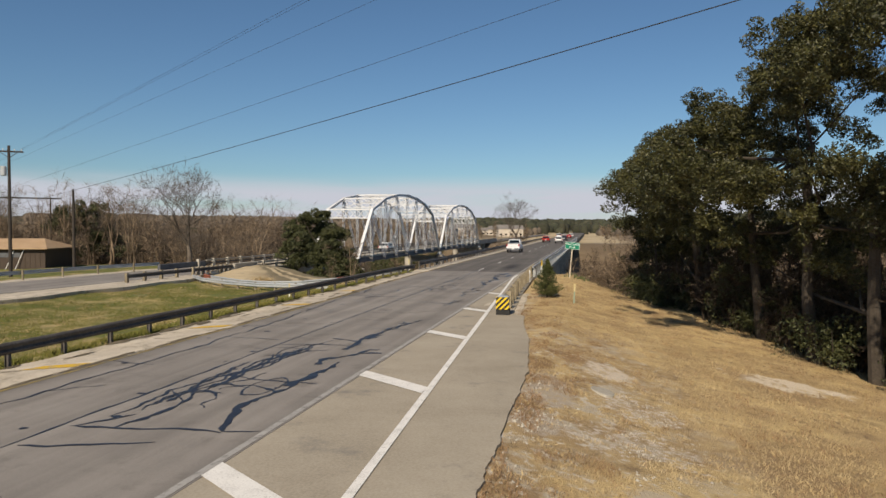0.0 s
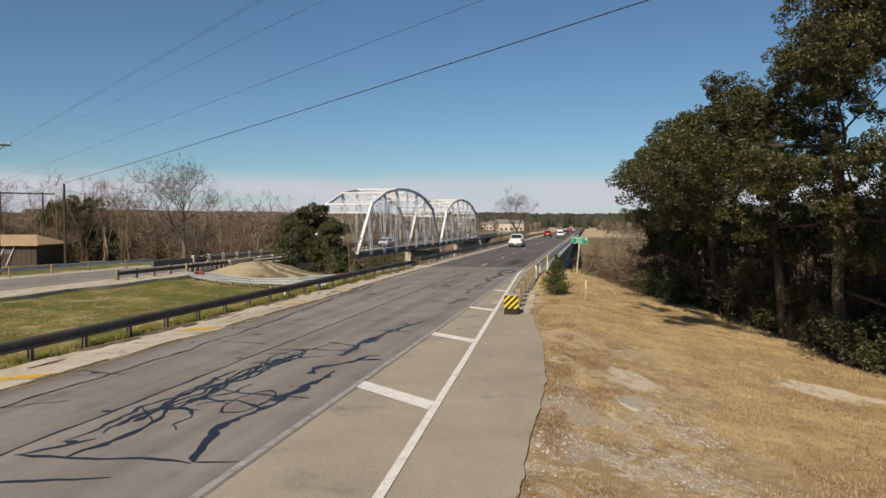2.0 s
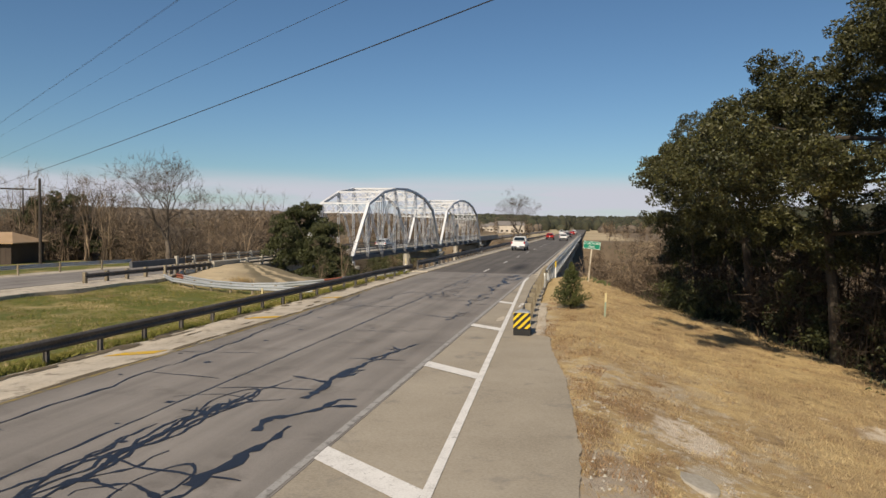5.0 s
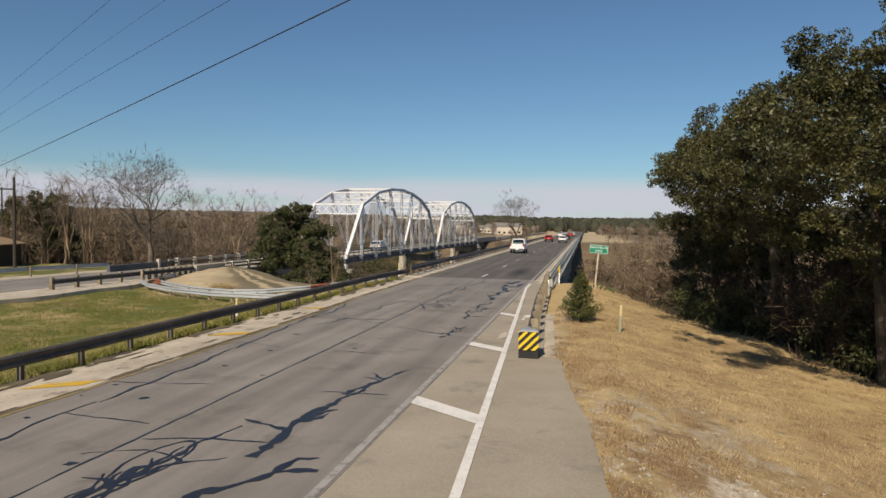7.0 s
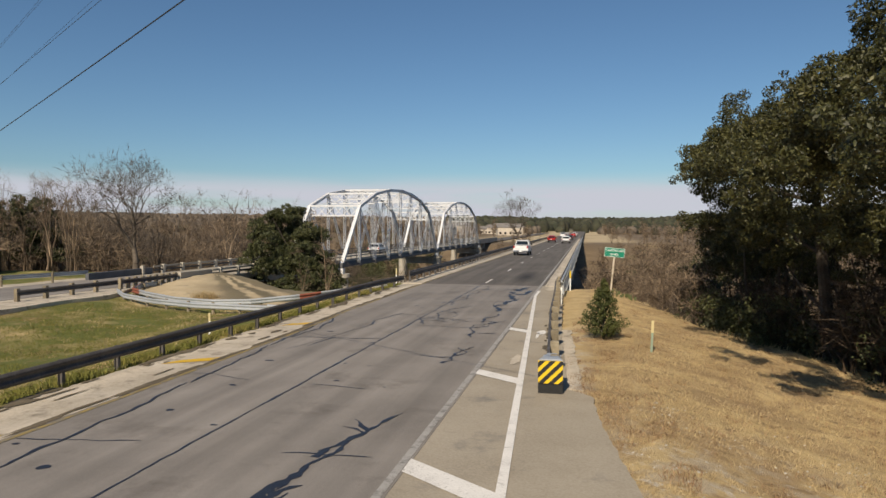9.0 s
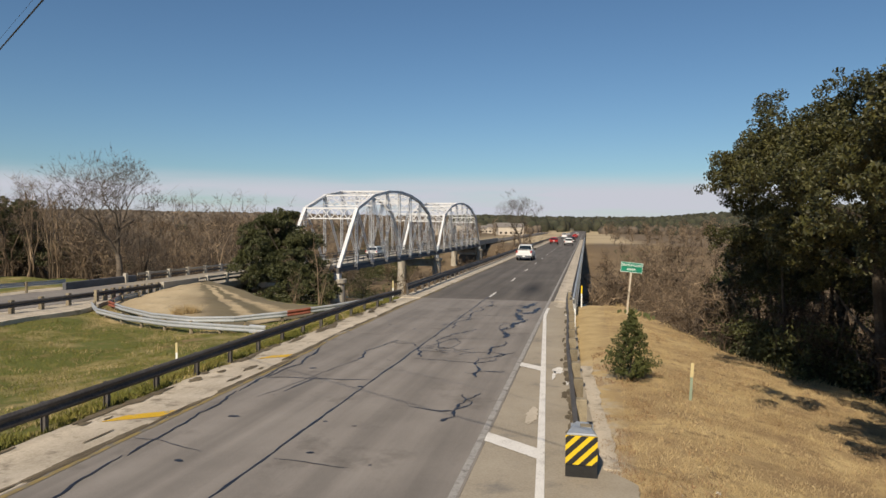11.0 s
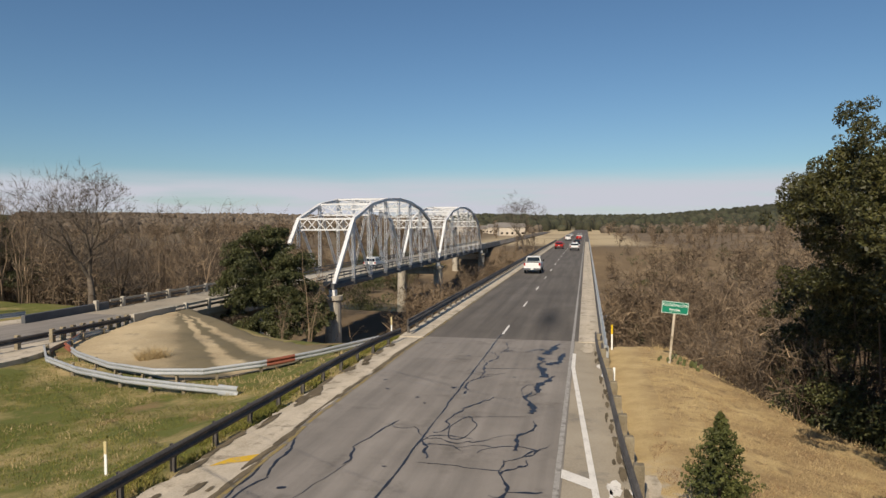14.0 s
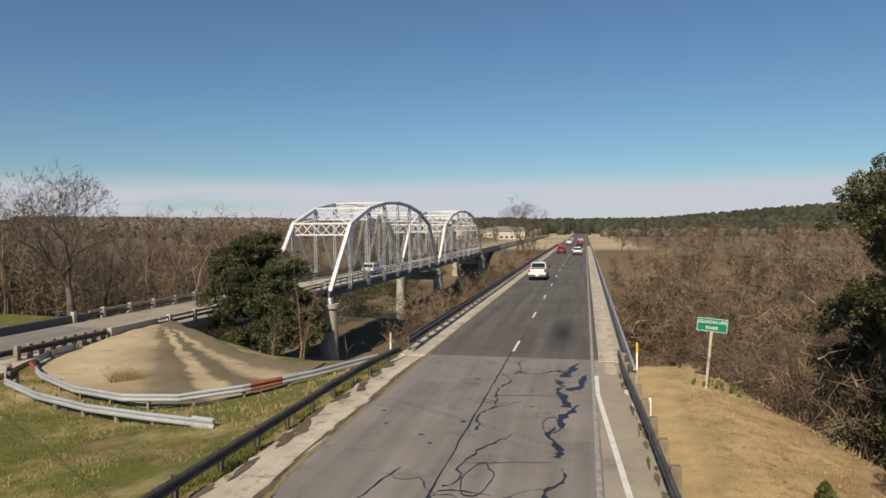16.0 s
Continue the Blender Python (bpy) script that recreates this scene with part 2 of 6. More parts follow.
def banded_slope():
    """Darker run-off bands that fan out from the abutment corner over the slope paving."""
    nt = M_SLOPE.node_tree
    p = nt.nodes["Principled BSDF"]
    base = p.inputs["Base Color"].links[0].from_socket
    geo, mp, gr, nz = nt.nodes.new("ShaderNodeNewGeometry"), nt.nodes.new("ShaderNodeMapping"), nt.nodes.new("ShaderNodeTexGradient"), nt.nodes.new("ShaderNodeTexNoise")
    gr.gradient_type = "RADIAL"
    mp.inputs["Location"].default_value = (26.6, -63.2, 0)
    nz.inputs["Scale"].default_value, nz.inputs["Detail"].default_value = 0.9, 6
    nt.links.new(geo.outputs["Position"], nz.inputs["Vector"])
    wob = nt.nodes.new("ShaderNodeVectorMath")
    wob.operation = "MULTIPLY_ADD"
    nt.links.new(nz.outputs["Color"], wob.inputs[0])
    wob.inputs[1].default_value = (1.1, 1.1, 0)
    nt.links.new(geo.outputs["Position"], wob.inputs[2])
    nt.links.new(wob.outputs[0], mp.inputs["Vector"])
    nt.links.new(mp.outputs[0], gr.inputs["Vector"])
    ramp = nt.nodes.new("ShaderNodeValToRGB")
    el = ramp.color_ramp.elements
    stops = [(0.30, 0.0), (0.335, 0.3), (0.345, 0.75), (0.361, 0.85), (0.3635, 0.0), (0.372, 0.0), (0.3745, 0.85), (0.385, 0.9), (0.388, 0.0), (0.397, 0.05), (0.401, 0.75), (0.42, 0.8)]
    while len(el) < len(stops):
        el.new(0.5)
    for e, (t, v) in zip(el, stops):
        e.position, e.color = t, (v, v, v, 1)
    nt.links.new(gr.outputs["Fac"], ramp.inputs["Fac"])
    mx = nt.nodes.new("ShaderNodeMix")
    mx.data_type = "RGBA"
    nt.links.new(ramp.outputs["Color"], mx.inputs["Factor"])
    nt.links.new(base, mx.inputs["A"])
    mx.inputs["B"].default_value = (0.105, 0.09, 0.052, 1)
    nt.links.new(mx.outputs["Result"], p.inputs["Base Color"])


banded_slope()


# ---- mesh helpers ----
class Mesh:
    """Collects vertices and faces of one part."""

    def __init__(self):
        self.v, self.f = [], []

    def add(self, verts, faces):
        n = len(self.v)
        self.v.extend(verts)
        self.f.extend([tuple(i + n for i in f) for f in faces])
        return self

    def box(self, x0, x1, y0, y1, z0, z1, bevel=0.0):
        """A box whose upper edges are chamfered."""
        b = min(bevel, (x1 - x0) / 3, (y1 - y0) / 3, (z1 - z0) / 3)
        rings = [(0, z0), (0, z1 - b), (b, z1)] if b > 0 else [(0, z0), (0, z1)]
        v, f = [], []
        for d, z in rings:
            v += [(x0 + d, y0 + d, z), (x1 - d, y0 + d, z), (x1 - d, y1 - d, z), (x0 + d, y1 - d, z)]
        f.append((3, 2, 1, 0))
        for k in range(len(rings) - 1):
            for i in range(4):
                a, c = k * 4 + i, k * 4 + (i + 1) % 4
                f.append((a, c, c + 4, a + 4))
        t = (len(rings) - 1) * 4
        f.append((t, t + 1, t + 2, t + 3))
        return self.add(v, f)

    def beam(self, a, b, w, h, up=(0, 0, 1)):
        """A straight bar of section w by h from a to b."""
        a, b, up = Vector(a), Vector(b), Vector(up)
        d = (b - a).normalized()
        s = d.cross(up)
        s = s.normalized() if s.length > 1e-4 else Vector((1, 0, 0))
        u = s.cross(d).normalized()
        q = [s * (sx * w / 2) + u * (sz * h / 2) for sx, sz in ((-1, -1), (1, -1), (1, 1), (-1, 1))]
        v = [tuple(a + k) for k in q] + [tuple(b + k) for k in q]
        return self.add(v, [(3, 2, 1, 0), (4, 5, 6, 7), (0, 1, 5, 4), (1, 2, 6, 5), (2, 3, 7, 6), (3, 0, 4, 7)])

    def tube(self, points, radii, n=6, cap=True):
        pts = [Vector(p) for p in points]
        v, f = [], []
        for i, p in enumerate(pts):
            d = (pts[min(i + 1, len(pts) - 1)] - pts[max(i - 1, 0)]).normalized()
            s = d.cross(Vector((0.31, 0.17, 1)) if abs(d.z) < 0.9 else Vector((1, 0.2, 0))).normalized()
            u = s.cross(d)
            r = radii[i] if hasattr(radii, "__len__") else radii
            v += [tuple(p + s * (r * math.cos(math.tau * k / n)) + u * (r * math.sin(math.tau * k / n))) for k in range(n)]
        for i in range(len(pts) - 1):
            for k in range(n):
                a, b = i * n + k, i * n + (k + 1) % n
                f.append((a, b, b + n, a + n))
        if cap:
            f += [tuple(range(n - 1, -1, -1)), tuple(range((len(pts) - 1) * n, len(pts) * n))]
        return self.add(v, f)

    def sweep(self, profile, path, closed=True):
        """profile: (sideways, up) pairs; path: points; the section stays upright."""
        v, f, n = [], [], len(profile)
        pts = [Vector(p) for p in path]
        for i, p in enumerate(pts):
            d = pts[min(i + 1, len(pts) - 1)] - pts[max(i - 1, 0)]
            s = Vector((d.y, -d.x, 0)).normalized()
            v += [tuple(p + s * a + Vector((0, 0, b))) for a, b in profile]
        for i in range(len(pts) - 1):
            for k in range(n if closed else n - 1):
                a, b = i * n + k, i * n + (k + 1) % n
                f.append((a, a + n, b + n, b))
        if closed:
            f += [tuple(range(n)), tuple(range(len(pts) * n - 1, (len(pts) - 1) * n - 1, -1))]
        return self.add(v, f)

    def data(self, name, mat, smooth=False):
        me = bpy.data.meshes.new(name)
        me.from_pydata(self.v, [], self.f)
        me.materials.append(mat)
        if smooth:
            me.polygons.foreach_set("use_smooth", [True] * len(me.polygons))
        me.update()
        return me


def raw(name, verts, tris, mat):
    """A mesh of triangles out of two arrays."""
    me = bpy.data.meshes.new(name)
    verts, tris = np.asarray(verts, np.float32), np.asarray(tris, np.int32)
    me.vertices.add(len(verts))
    me.vertices.foreach_set("co", verts.ravel())
    me.loops.add(tris.size)
    me.loops.foreach_set("vertex_index", tris.ravel())
    me.polygons.add(len(tris))
    me.polygons.foreach_set("loop_start", np.arange(0, tris.size, 3, dtype=np.int32))
    me.materials.append(mat)
    me.update()
    me.validate()
    return me


def part(name, mesh, mat, parent, label="", smooth=False):
    me = mesh.data(name, mat, smooth) if isinstance(mesh, Mesh) else mesh
    ob = new(name, me)
    ob.parent = parent
    if label:
        ob["label"] = label
    return ob


def thing(name, label, category, m=None, group="", kind=""):
    ob = tagged(new(name), label, category, group, kind)
    ob.empty_display_size = 0.2
    if m:
        ob.matrix_basis = m
    return ob


def solid(name, mesh, mat, label, category, kind="", group="", smooth=False):
    return tagged(new(name, mesh.data(name, mat, smooth) if isinstance(mesh, Mesh) else mesh), label, category, group, kind)


def smooth(a, b, t):
    t = min(1.0, max(0.0, (t - a) / (b - a)))
    return t * t * (3 - 2 * t)


def lerp(pairs, x):
    xs, ys = zip(*pairs)
    return float(np.interp(x, xs, ys))


# ---- ground ----
EDGE = [(-400, 90), (-120, 84), (-60, 74), (-40, 68), (-28.5, 66), (-25.6, 63), (-14, 55), (-10, 53.5), (3.5, 53), (4.8, 52.5), (6.3, 48), (8, 43), (12, 38.5), (20, 35), (45, 30), (120, 24), (400, 20)]
TOP = [(-200, -1.5), (-60, -1.2), (-42, -0.95), (-37.5, -0.85), (-27, -0.85), (-24, -1.0), (-17, -1.12), (-12, -0.66), (-9.8, -0.16), (-8.9, -0.07), (-8.3, -0.3), (1.0, -0.3), (2.2, -0.06), (4.2, -0.06), (5.4, -0.36), (8, -0.85), (10.4, -1.2), (16, -2.1), (30, -2.9), (80, -3.2), (300, -3)]
HILLS = [(-4000, 34), (-1400, 34), (-980, 28), (-400, 19), (0, 15), (120, 17), (375, 36), (700, 46), (1500, 48), (4000, 48)]


def ground(x, y):
    top = lerp(TOP, x)
    edge = lerp(EDGE, x)
    z = top + (-8.8 - top) * smooth(0, 17, y - edge)
    bank = 198 + 10 * math.sin(x * 0.02) - 0.12 * min(0, x + 60)
    z += (-1.6 - -8.8) * smooth(0, 40, y - bank)
    z -= 2.2 * smooth(14, 4, abs(y - (140 - 0.1 * x)))
    z += (lerp(HILLS, x * 1400 / max(y, 300)) + 4 * noise.noise(Vector((x * 0.003, y * 0.003, 1)))) * smooth(520, 1500, y)
    z += 0.16 * noise.noise(Vector((x * 0.22, y * 0.22, 0))) * smooth(7.2, 10, abs(x + 3)) * (1 if x > -26 or x < -40 else 0.2)
    z += 0.05 * noise.noise(Vector((x * 0.9, y * 0.9, 5))) * smooth(7.2, 8.2, abs(x + 3))
    return z


def axis(spans):
    out = []
    for a, b, n in spans:
        out += list(np.linspace(a, b, n, endpoint=False))
    return out + [spans[-1][1]]


def ground_material():
    m = material("ground_grass", [(0.36, 0.257, 0.12), (0.51, 0.377, 0.183), (0.62, 0.48, 0.255)], 0.95, 0.9, 22, 0.8, depth=0.06)
    nt = m.node_tree
    b = nt.nodes["Principled BSDF"]
    base = b.inputs["Base Color"].links[0].from_socket
    geo = nt.nodes.new("ShaderNodeNewGeometry")
    sep = nt.nodes.new("ShaderNodeSeparateXYZ")
    nt.links.new(geo.outputs["Position"], sep.inputs[0])

    def noise_at(scale, lo, hi, detail=8):
        n, r = nt.nodes.new("ShaderNodeTexNoise"), nt.nodes.new("ShaderNodeMapRange")
        n.inputs["Scale"].default_value, n.inputs["Detail"].default_value = scale, detail
        n.inputs["Roughness"].default_value = 0.68
        nt.links.new(geo.outputs["Position"], n.inputs["Vector"])
        r.inputs["From Min"].default_value, r.inputs["From Max"].default_value = lo, hi
        nt.links.new(n.outputs["Fac"], r.inputs["Value"])
        return r.outputs[0]

    def band(socket, lo, hi):
        r = nt.nodes.new("ShaderNodeMapRange")
        r.interpolation_type = "SMOOTHSTEP"
        r.inputs["From Min"].default_value, r.inputs["From Max"].default_value = lo, hi
        nt.links.new(socket, r.inputs["Value"])
        return r.outputs[0]

    def times(*s):
        cur = s[0]
        for other in s[1:]:
            k = nt.nodes.new("ShaderNodeMath")
            k.operation = "MULTIPLY"
            nt.links.new(cur, k.inputs[0])
            nt.links.new(other, k.inputs[1])
            cur = k.outputs[0]
        return cur

    def over(fac, colour):
        nonlocal base
        mx = nt.nodes.new("ShaderNodeMix")
        mx.data_type = "RGBA"
        nt.links.new(fac, mx.inputs["Factor"])
        nt.links.new(base, mx.inputs["A"])
        mx.inputs["B"].default_value = (*colour, 1)
        base = mx.outputs["Result"]

    x, y, z = sep.outputs["X"], sep.outputs["Y"], sep.outputs["Z"]
    west = band(x, -8.5, -9.5)
    over(times(west, noise_at(0.28, 0.3, 0.52)), (0.118, 0.13, 0.024))
    over(times(west, noise_at(0.9, 0.54, 0.7)), (0.22, 0.165, 0.065))
    over(times(west, noise_at(0.16, 0.56, 0.64)), (0.25, 0.17, 0.075))
    # stony bare soil beside the pavement
    over(times(band(x, 2.2, 3.4), noise_at(0.35, 0.42, 0.62)), (0.3, 0.205, 0.105))
    over(times(band(x, 2.2, 3.4), noise_at(2.2, 0.52, 0.66)), (0.24, 0.165, 0.085))
    east = times(band(x, 2.2, 3.4), band(x, 9.5, 5.2), band(y, 28, 19))
    over(times(east, noise_at(1.0, 0.5, 0.58)), (0.45, 0.385, 0.29))
    over(times(east, noise_at(3.6, 0.55, 0.63)), (0.56, 0.5, 0.41))
    rubble = times(band(x, 1.8, 2.2), band(x, 3.2, 2.5), band(y, 25.5, 27.5), band(y, 39, 35))
    over(times(rubble, noise_at(1.3, 0.45, 0.6)), (0.47, 0.415, 0.33))

    def blob(cx, cy, rx, ry):
        # an uneven spot of soil, its rim frayed by noise
        n, a, mp, l = nt.nodes.new("ShaderNodeTexNoise"), nt.nodes.new("ShaderNodeVectorMath"), nt.nodes.new("ShaderNodeVectorMath"), nt.nodes.new("ShaderNodeVectorMath")
        n.inputs["Scale"].default_value, n.inputs["Detail"].default_value = 1.6, 7
        nt.links.new(geo.outputs["Position"], n.inputs["Vector"])
        a.operation, mp.operation, l.operation = "MULTIPLY_ADD", "MULTIPLY_ADD", "LENGTH"
        nt.links.new(geo.outputs["Position"], a.inputs[0])
        a.inputs[1].default_value = (1 / rx, 1 / ry, 0)
        a.inputs[2].default_value = (-cx / rx - 1.0, -cy / ry - 1.0, 0)
        nt.links.new(n.outputs["Color"], mp.inputs[0])
        mp.inputs[1].default_value = (2.0, 2.0, 0)
        nt.links.new(a.outputs[0], mp.inputs[2])
        nt.links.new(mp.outputs[0], l.inputs[0])
        return band(l.outputs["Value"], 1.15, 0.75)

    for cx, cy, rx, ry in ((4.2, 17.2, 0.5, 1.8), (5.1, 15.9, 0.45, 0.7), (4.1, 12.9, 0.45, 0.8), (5.2, 20.5, 0.9, 1.8)):
        over(times(blob(cx, cy, rx, ry), noise_at(5.0, 0.36, 0.6)), (0.25, 0.16, 0.08))
    over(times(blob(4.5, 14.7, 0.6, 1.6), noise_at(6.0, 0.3, 0.55)), (0.4, 0.335, 0.26))
    over(times(blob(4.4, 12.1, 0.6, 0.8), noise_at(6.0, 0.3, 0.55)), (0.4, 0.335, 0.26))
    over(times(blob(6.0, 18.8, 0.8, 1.1), noise_at(3.0, 0.36, 0.5)), (0.6, 0.51, 0.4))
    over(times(blob(6.6, 15.2, 1.0, 1.1), noise_at(7.0, 0.5, 0.58)), (0.6, 0.52, 0.43))
    over(times(blob(6.2, 12.4, 1.4, 1.1), noise_at(7.0, 0.51, 0.59)), (0.6, 0.52, 0.43))
    over(times(blob(11.8, 22.6, 1.8, 0.8), noise_at(1.5, 0.35, 0.5)), (0.62, 0.53, 0.41))
    # leaf litter and scrub soil down in the valley and in the woods
    over(times(band(z, -1.9, -3.2), noise_at(0.3, 0.2, 0.5)), (0.27, 0.2, 0.12))
    over(times(band(z, -4.5, -6), noise_at(0.09, 0.5, 0.6)), (0.42, 0.335, 0.215))
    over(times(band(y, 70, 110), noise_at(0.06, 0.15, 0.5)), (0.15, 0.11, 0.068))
    over(times(band(y, 235, 275), band(x, -60, -30), band(x, 26, 14), noise_at(0.012, 0.25, 0.5)), (0.46, 0.37, 0.23))
    over(band(y, 620, 800), (0.06, 0.06, 0.033))
    nt.links.new(base, b.inputs["Base Color"])
    return m


def build_ground():
    xs = axis([(-4200, -400, 20), (-400, -70, 34), (-70, -40, 24), (-40, 30, 116), (30, 90, 34), (90, 500, 34), (500, 4200, 20)])
    ys = axis([(-120, -14, 14), (-14, 78, 130), (78, 240, 66), (240, 700, 36), (700, 4200, 30)])
    v = [(x, y, ground(x, y)) for y in ys for x in xs]
    n = len(xs)
    f = [(j * n + i, j * n + i + 1, (j + 1) * n + i + 1, (j + 1) * n + i) for j in range(len(ys) - 1) for i in range(n - 1)]
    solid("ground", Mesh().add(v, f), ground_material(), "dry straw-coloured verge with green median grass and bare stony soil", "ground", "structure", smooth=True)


build_ground()


def crown(x):
    """The carriageway lies level but for slight ruts."""
    return -0.006 * math.cos(x * 1.75) ** 2


def strip(y0, y1, left, right, base=-0.3, lift=0.0, step=2.0):
    """A slab of paving between two lines x = left(y) and x = right(y)."""
    m = Mesh()
    ys = list(np.arange(y0, y1, step)) + [y1]
    v, f = [], []
    for y in ys:
        a, b = left(y), right(y)
        v += [(a, y, crown(a) + lift), (b, y, crown(b) + lift), (b, y, base), (a, y, base)]
    for i in range(len(ys) - 1):
        k = i * 4
        for a, b in ((0, 1), (1, 2), (2, 3), (3, 0)):
            f.append((k + a, k + b, k + b + 4, k + a + 4))
    f += [(3, 2, 1, 0), tuple(len(v) - 4 + i for i in range(4))]
    return m.add(v, f)


BRIDGE = 54.3  # where the river bridge begins
FAR = 236.0  # where it ends


def gutter(y):
    """The ragged seam between the asphalt and the concrete edge strip."""
    return lerp([(-60, -6.9), (22, -6.95), (34, -7.1), (40, -7.45), (BRIDGE, -7.6)], y) + 0.05 * noise.noise(Vector((y * 0.5, 1, 0))) + 0.03 * noise.noise(Vector((y * 2.3, 4, 0)))


def hatch_line(y):
    return max(0.16, 2.82 - 0.0555 * y)


def paved_edge(y):
    wob = 0.05 * noise.noise(Vector((y * 0.45, 3, 0))) + 0.05 * noise.noise(Vector((y * 1.7, 9, 0))) + 0.035 * noise.noise(Vector((y * 5.1, 2, 0)))
    return lerp([(-60, 4.1), (16, 4.0), (21, 3.6), (25, 3.05), (26.7, 2.95), (27.3, 2.4), (36, 1.95), (44, 1.7), (BRIDGE, 1.4)], y) + wob


road = solid("road", strip(-80, BRIDGE, gutter, lambda y: 0.14, base=-0.5, step=0.25), M_ASPHALT, "grey weathered asphalt carriageway with sealed cracks", "road", "structure")
solid("pavement", strip(-80, BRIDGE, lambda y: 0.142, paved_edge, base=-0.55, lift=-0.006, step=0.12), M_SHOULDER, "tan concrete shoulder with hatched gore", "shoulder", "structure")
solid("trim", strip(-80, BRIDGE - 0.3, lambda y: -8.72 + 0.2 * noise.noise(Vector((y * 0.8, 5, 0))) + 0.09 * noise.noise(Vector((y * 3.1, 6, 0))), lambda y: gutter(y) - 0.012, base=-0.55, lift=-0.012, step=0.25), M_CURB, "pale worn concrete edge strip with dirt", "shoulder", "structure")
solid("road_1", strip(FAR, 900, lambda y: -9, lambda y: 1.6, base=-2.4, lift=0.0, step=20), M_DECK, "dark asphalt road beyond the bridge", "road", "structure")


def line(pts, w, lift=0.006):
    m = Mesh()
    v, f = [], []
    for i, (x, y) in enumerate(pts):
        a, b = pts[max(0, i - 1)], pts[min(len(pts) - 1, i + 1)]
        d = Vector((b[0] - a[0], b[1] - a[1]))
        d.normalize()
        for s in (-1, 1):
            px, py = x + d.y * w / 2 * s, y - d.x * w / 2 * s
            v.append((px, py, crown(px) + lift))
        if i:
            k = 2 * i
            f.append((k - 2, k - 1, k + 1, k))
    return m.add(v, f)


def markings():
    solid("edge_line", line([(0.03, y) for y in np.arange(-60, 400, 2.0)], 0.13), M_WHITE_OLD, "faded white edge line on asphalt", "road marking", "structure")
    solid("gore_line", line([(hatch_line(y), y) for y in np.arange(-40, 52, 1.0)], 0.15, 0.008), M_WHITE, "white line bounding the hatched gore", "road marking", "structure")
    for y in (1.4, 8.2, 14.95, 21.85, 28.75, 36.2):
        far = hatch_line(y - 1.4) - 0.08
        w = 0.36
        v = [(0.11, y - w, 0.004), (far, y - 1.45 * far / 2.1 - w, 0.004), (far, y - 1.45 * far / 2.1 + w * 0.6, 0.004), (0.11, y + w * 0.6, 0.004)]
        solid("hatch_bar", Mesh().add(v, [(0, 1, 2, 3)]), M_WHITE, "white painted hatch bar on the gore", "road marking", "structure", "hatch bars")
    solid("yellow_line", line([(gutter(y) + 0.12, y) for y in np.arange(-60, 400, 0.5)], 0.12, 0.007), M_YELLOW_OLD, "worn yellow edge line", "road marking", "structure")
    for y in (6.5, 13.7, 20.9, 28.2, 35.4):
        v = [(-8.22, y - 0.42, -0.008), (-7.2, y + 0.28, -0.008), (-7.14, y + 0.85, -0.008), (-8.0, y + 0.2, -0.008)]
        solid("yellow_patch", Mesh().add(v, [(0, 1, 2, 3)]), M_YELLOW, "yellow paint patch on concrete edge", "road marking", "structure", "yellow patches")
    for k in range(14):
        y = 55.8 + 12.19 * k
        solid("lane_dash", line([(-3.62, y), (-3.62, y + 1.5), (-3.62, y + 3.05)], 0.12), M_WHITE, "white lane dash on dark deck", "road marking", "structure", "lane dashes")


markings()


def blotch(name, x, y, rx, ry, z, mat, label, category, seed):
    """A worn patch with a frayed rim lying on the pavement."""
    n = 40
    ring = []
    for i in range(n):
        a = math.tau * i / n
        k = 1 + 0.5 * noise.noise(Vector((math.cos(a) * 1.3, math.sin(a) * 1.3, seed))) + 0.35 * noise.noise(Vector((math.cos(a) * 4, math.sin(a) * 4, seed)))
        ring.append((x + rx * k * math.cos(a), y + ry * k * math.sin(a), z))
    solid(name, Mesh().add([(x, y, z)] + ring, [(0, 1 + i, 1 + (i + 1) % n) for i in range(n)]), mat, label, category, "structure", "pavement patches")


for k, (bx, by, rx, ry) in enumerate(((1.3, 35.4, 0.17, 0.42), (1.6, 34.6, 0.07, 0.9), (1.2, 34.8, 0.06, 0.5), (1.38, 46.8, 0.15, 0.6), (1.2, 48.4, 0.09, 0.5))):
    blotch("paint_patch", bx, by, rx, ry, 0.0045, M_WHITE, "spilled white paint patch on the shoulder", "road marking", k * 3.1)
for k, (bx, by, rx, ry) in enumerate(((0.75, 52.4, 0.3, 1.2), (0.9, 30.5, 0.16, 0.6))):
    blotch("pale_patch", bx, by, rx, ry, 0.0025, M_CURB, "pale worn patch on the concrete shoulder", "pavement patch", k * 5.3 + 1)
solid("rail_apron", strip(27.4, 36.5, lambda y: 2.28 - 0.045 * (y - 27.4), lambda y: 2.72 - 0.05 * (y - 27.4) + 0.12 * noise.noise(Vector((y * 1.4, 8, 0))), base=-0.4, lift=-0.03, step=0.25), M_CURB, "narrow pale concrete apron behind the rail posts", "pavement", "structure")


M_DIRT = material("gutter_dirt", [(0.075, 0.058, 0.036), (0.125, 0.1, 0.064), (0.18, 0.145, 0.095)], 0.95, 2.0, 25, 0.5, island=0.25)


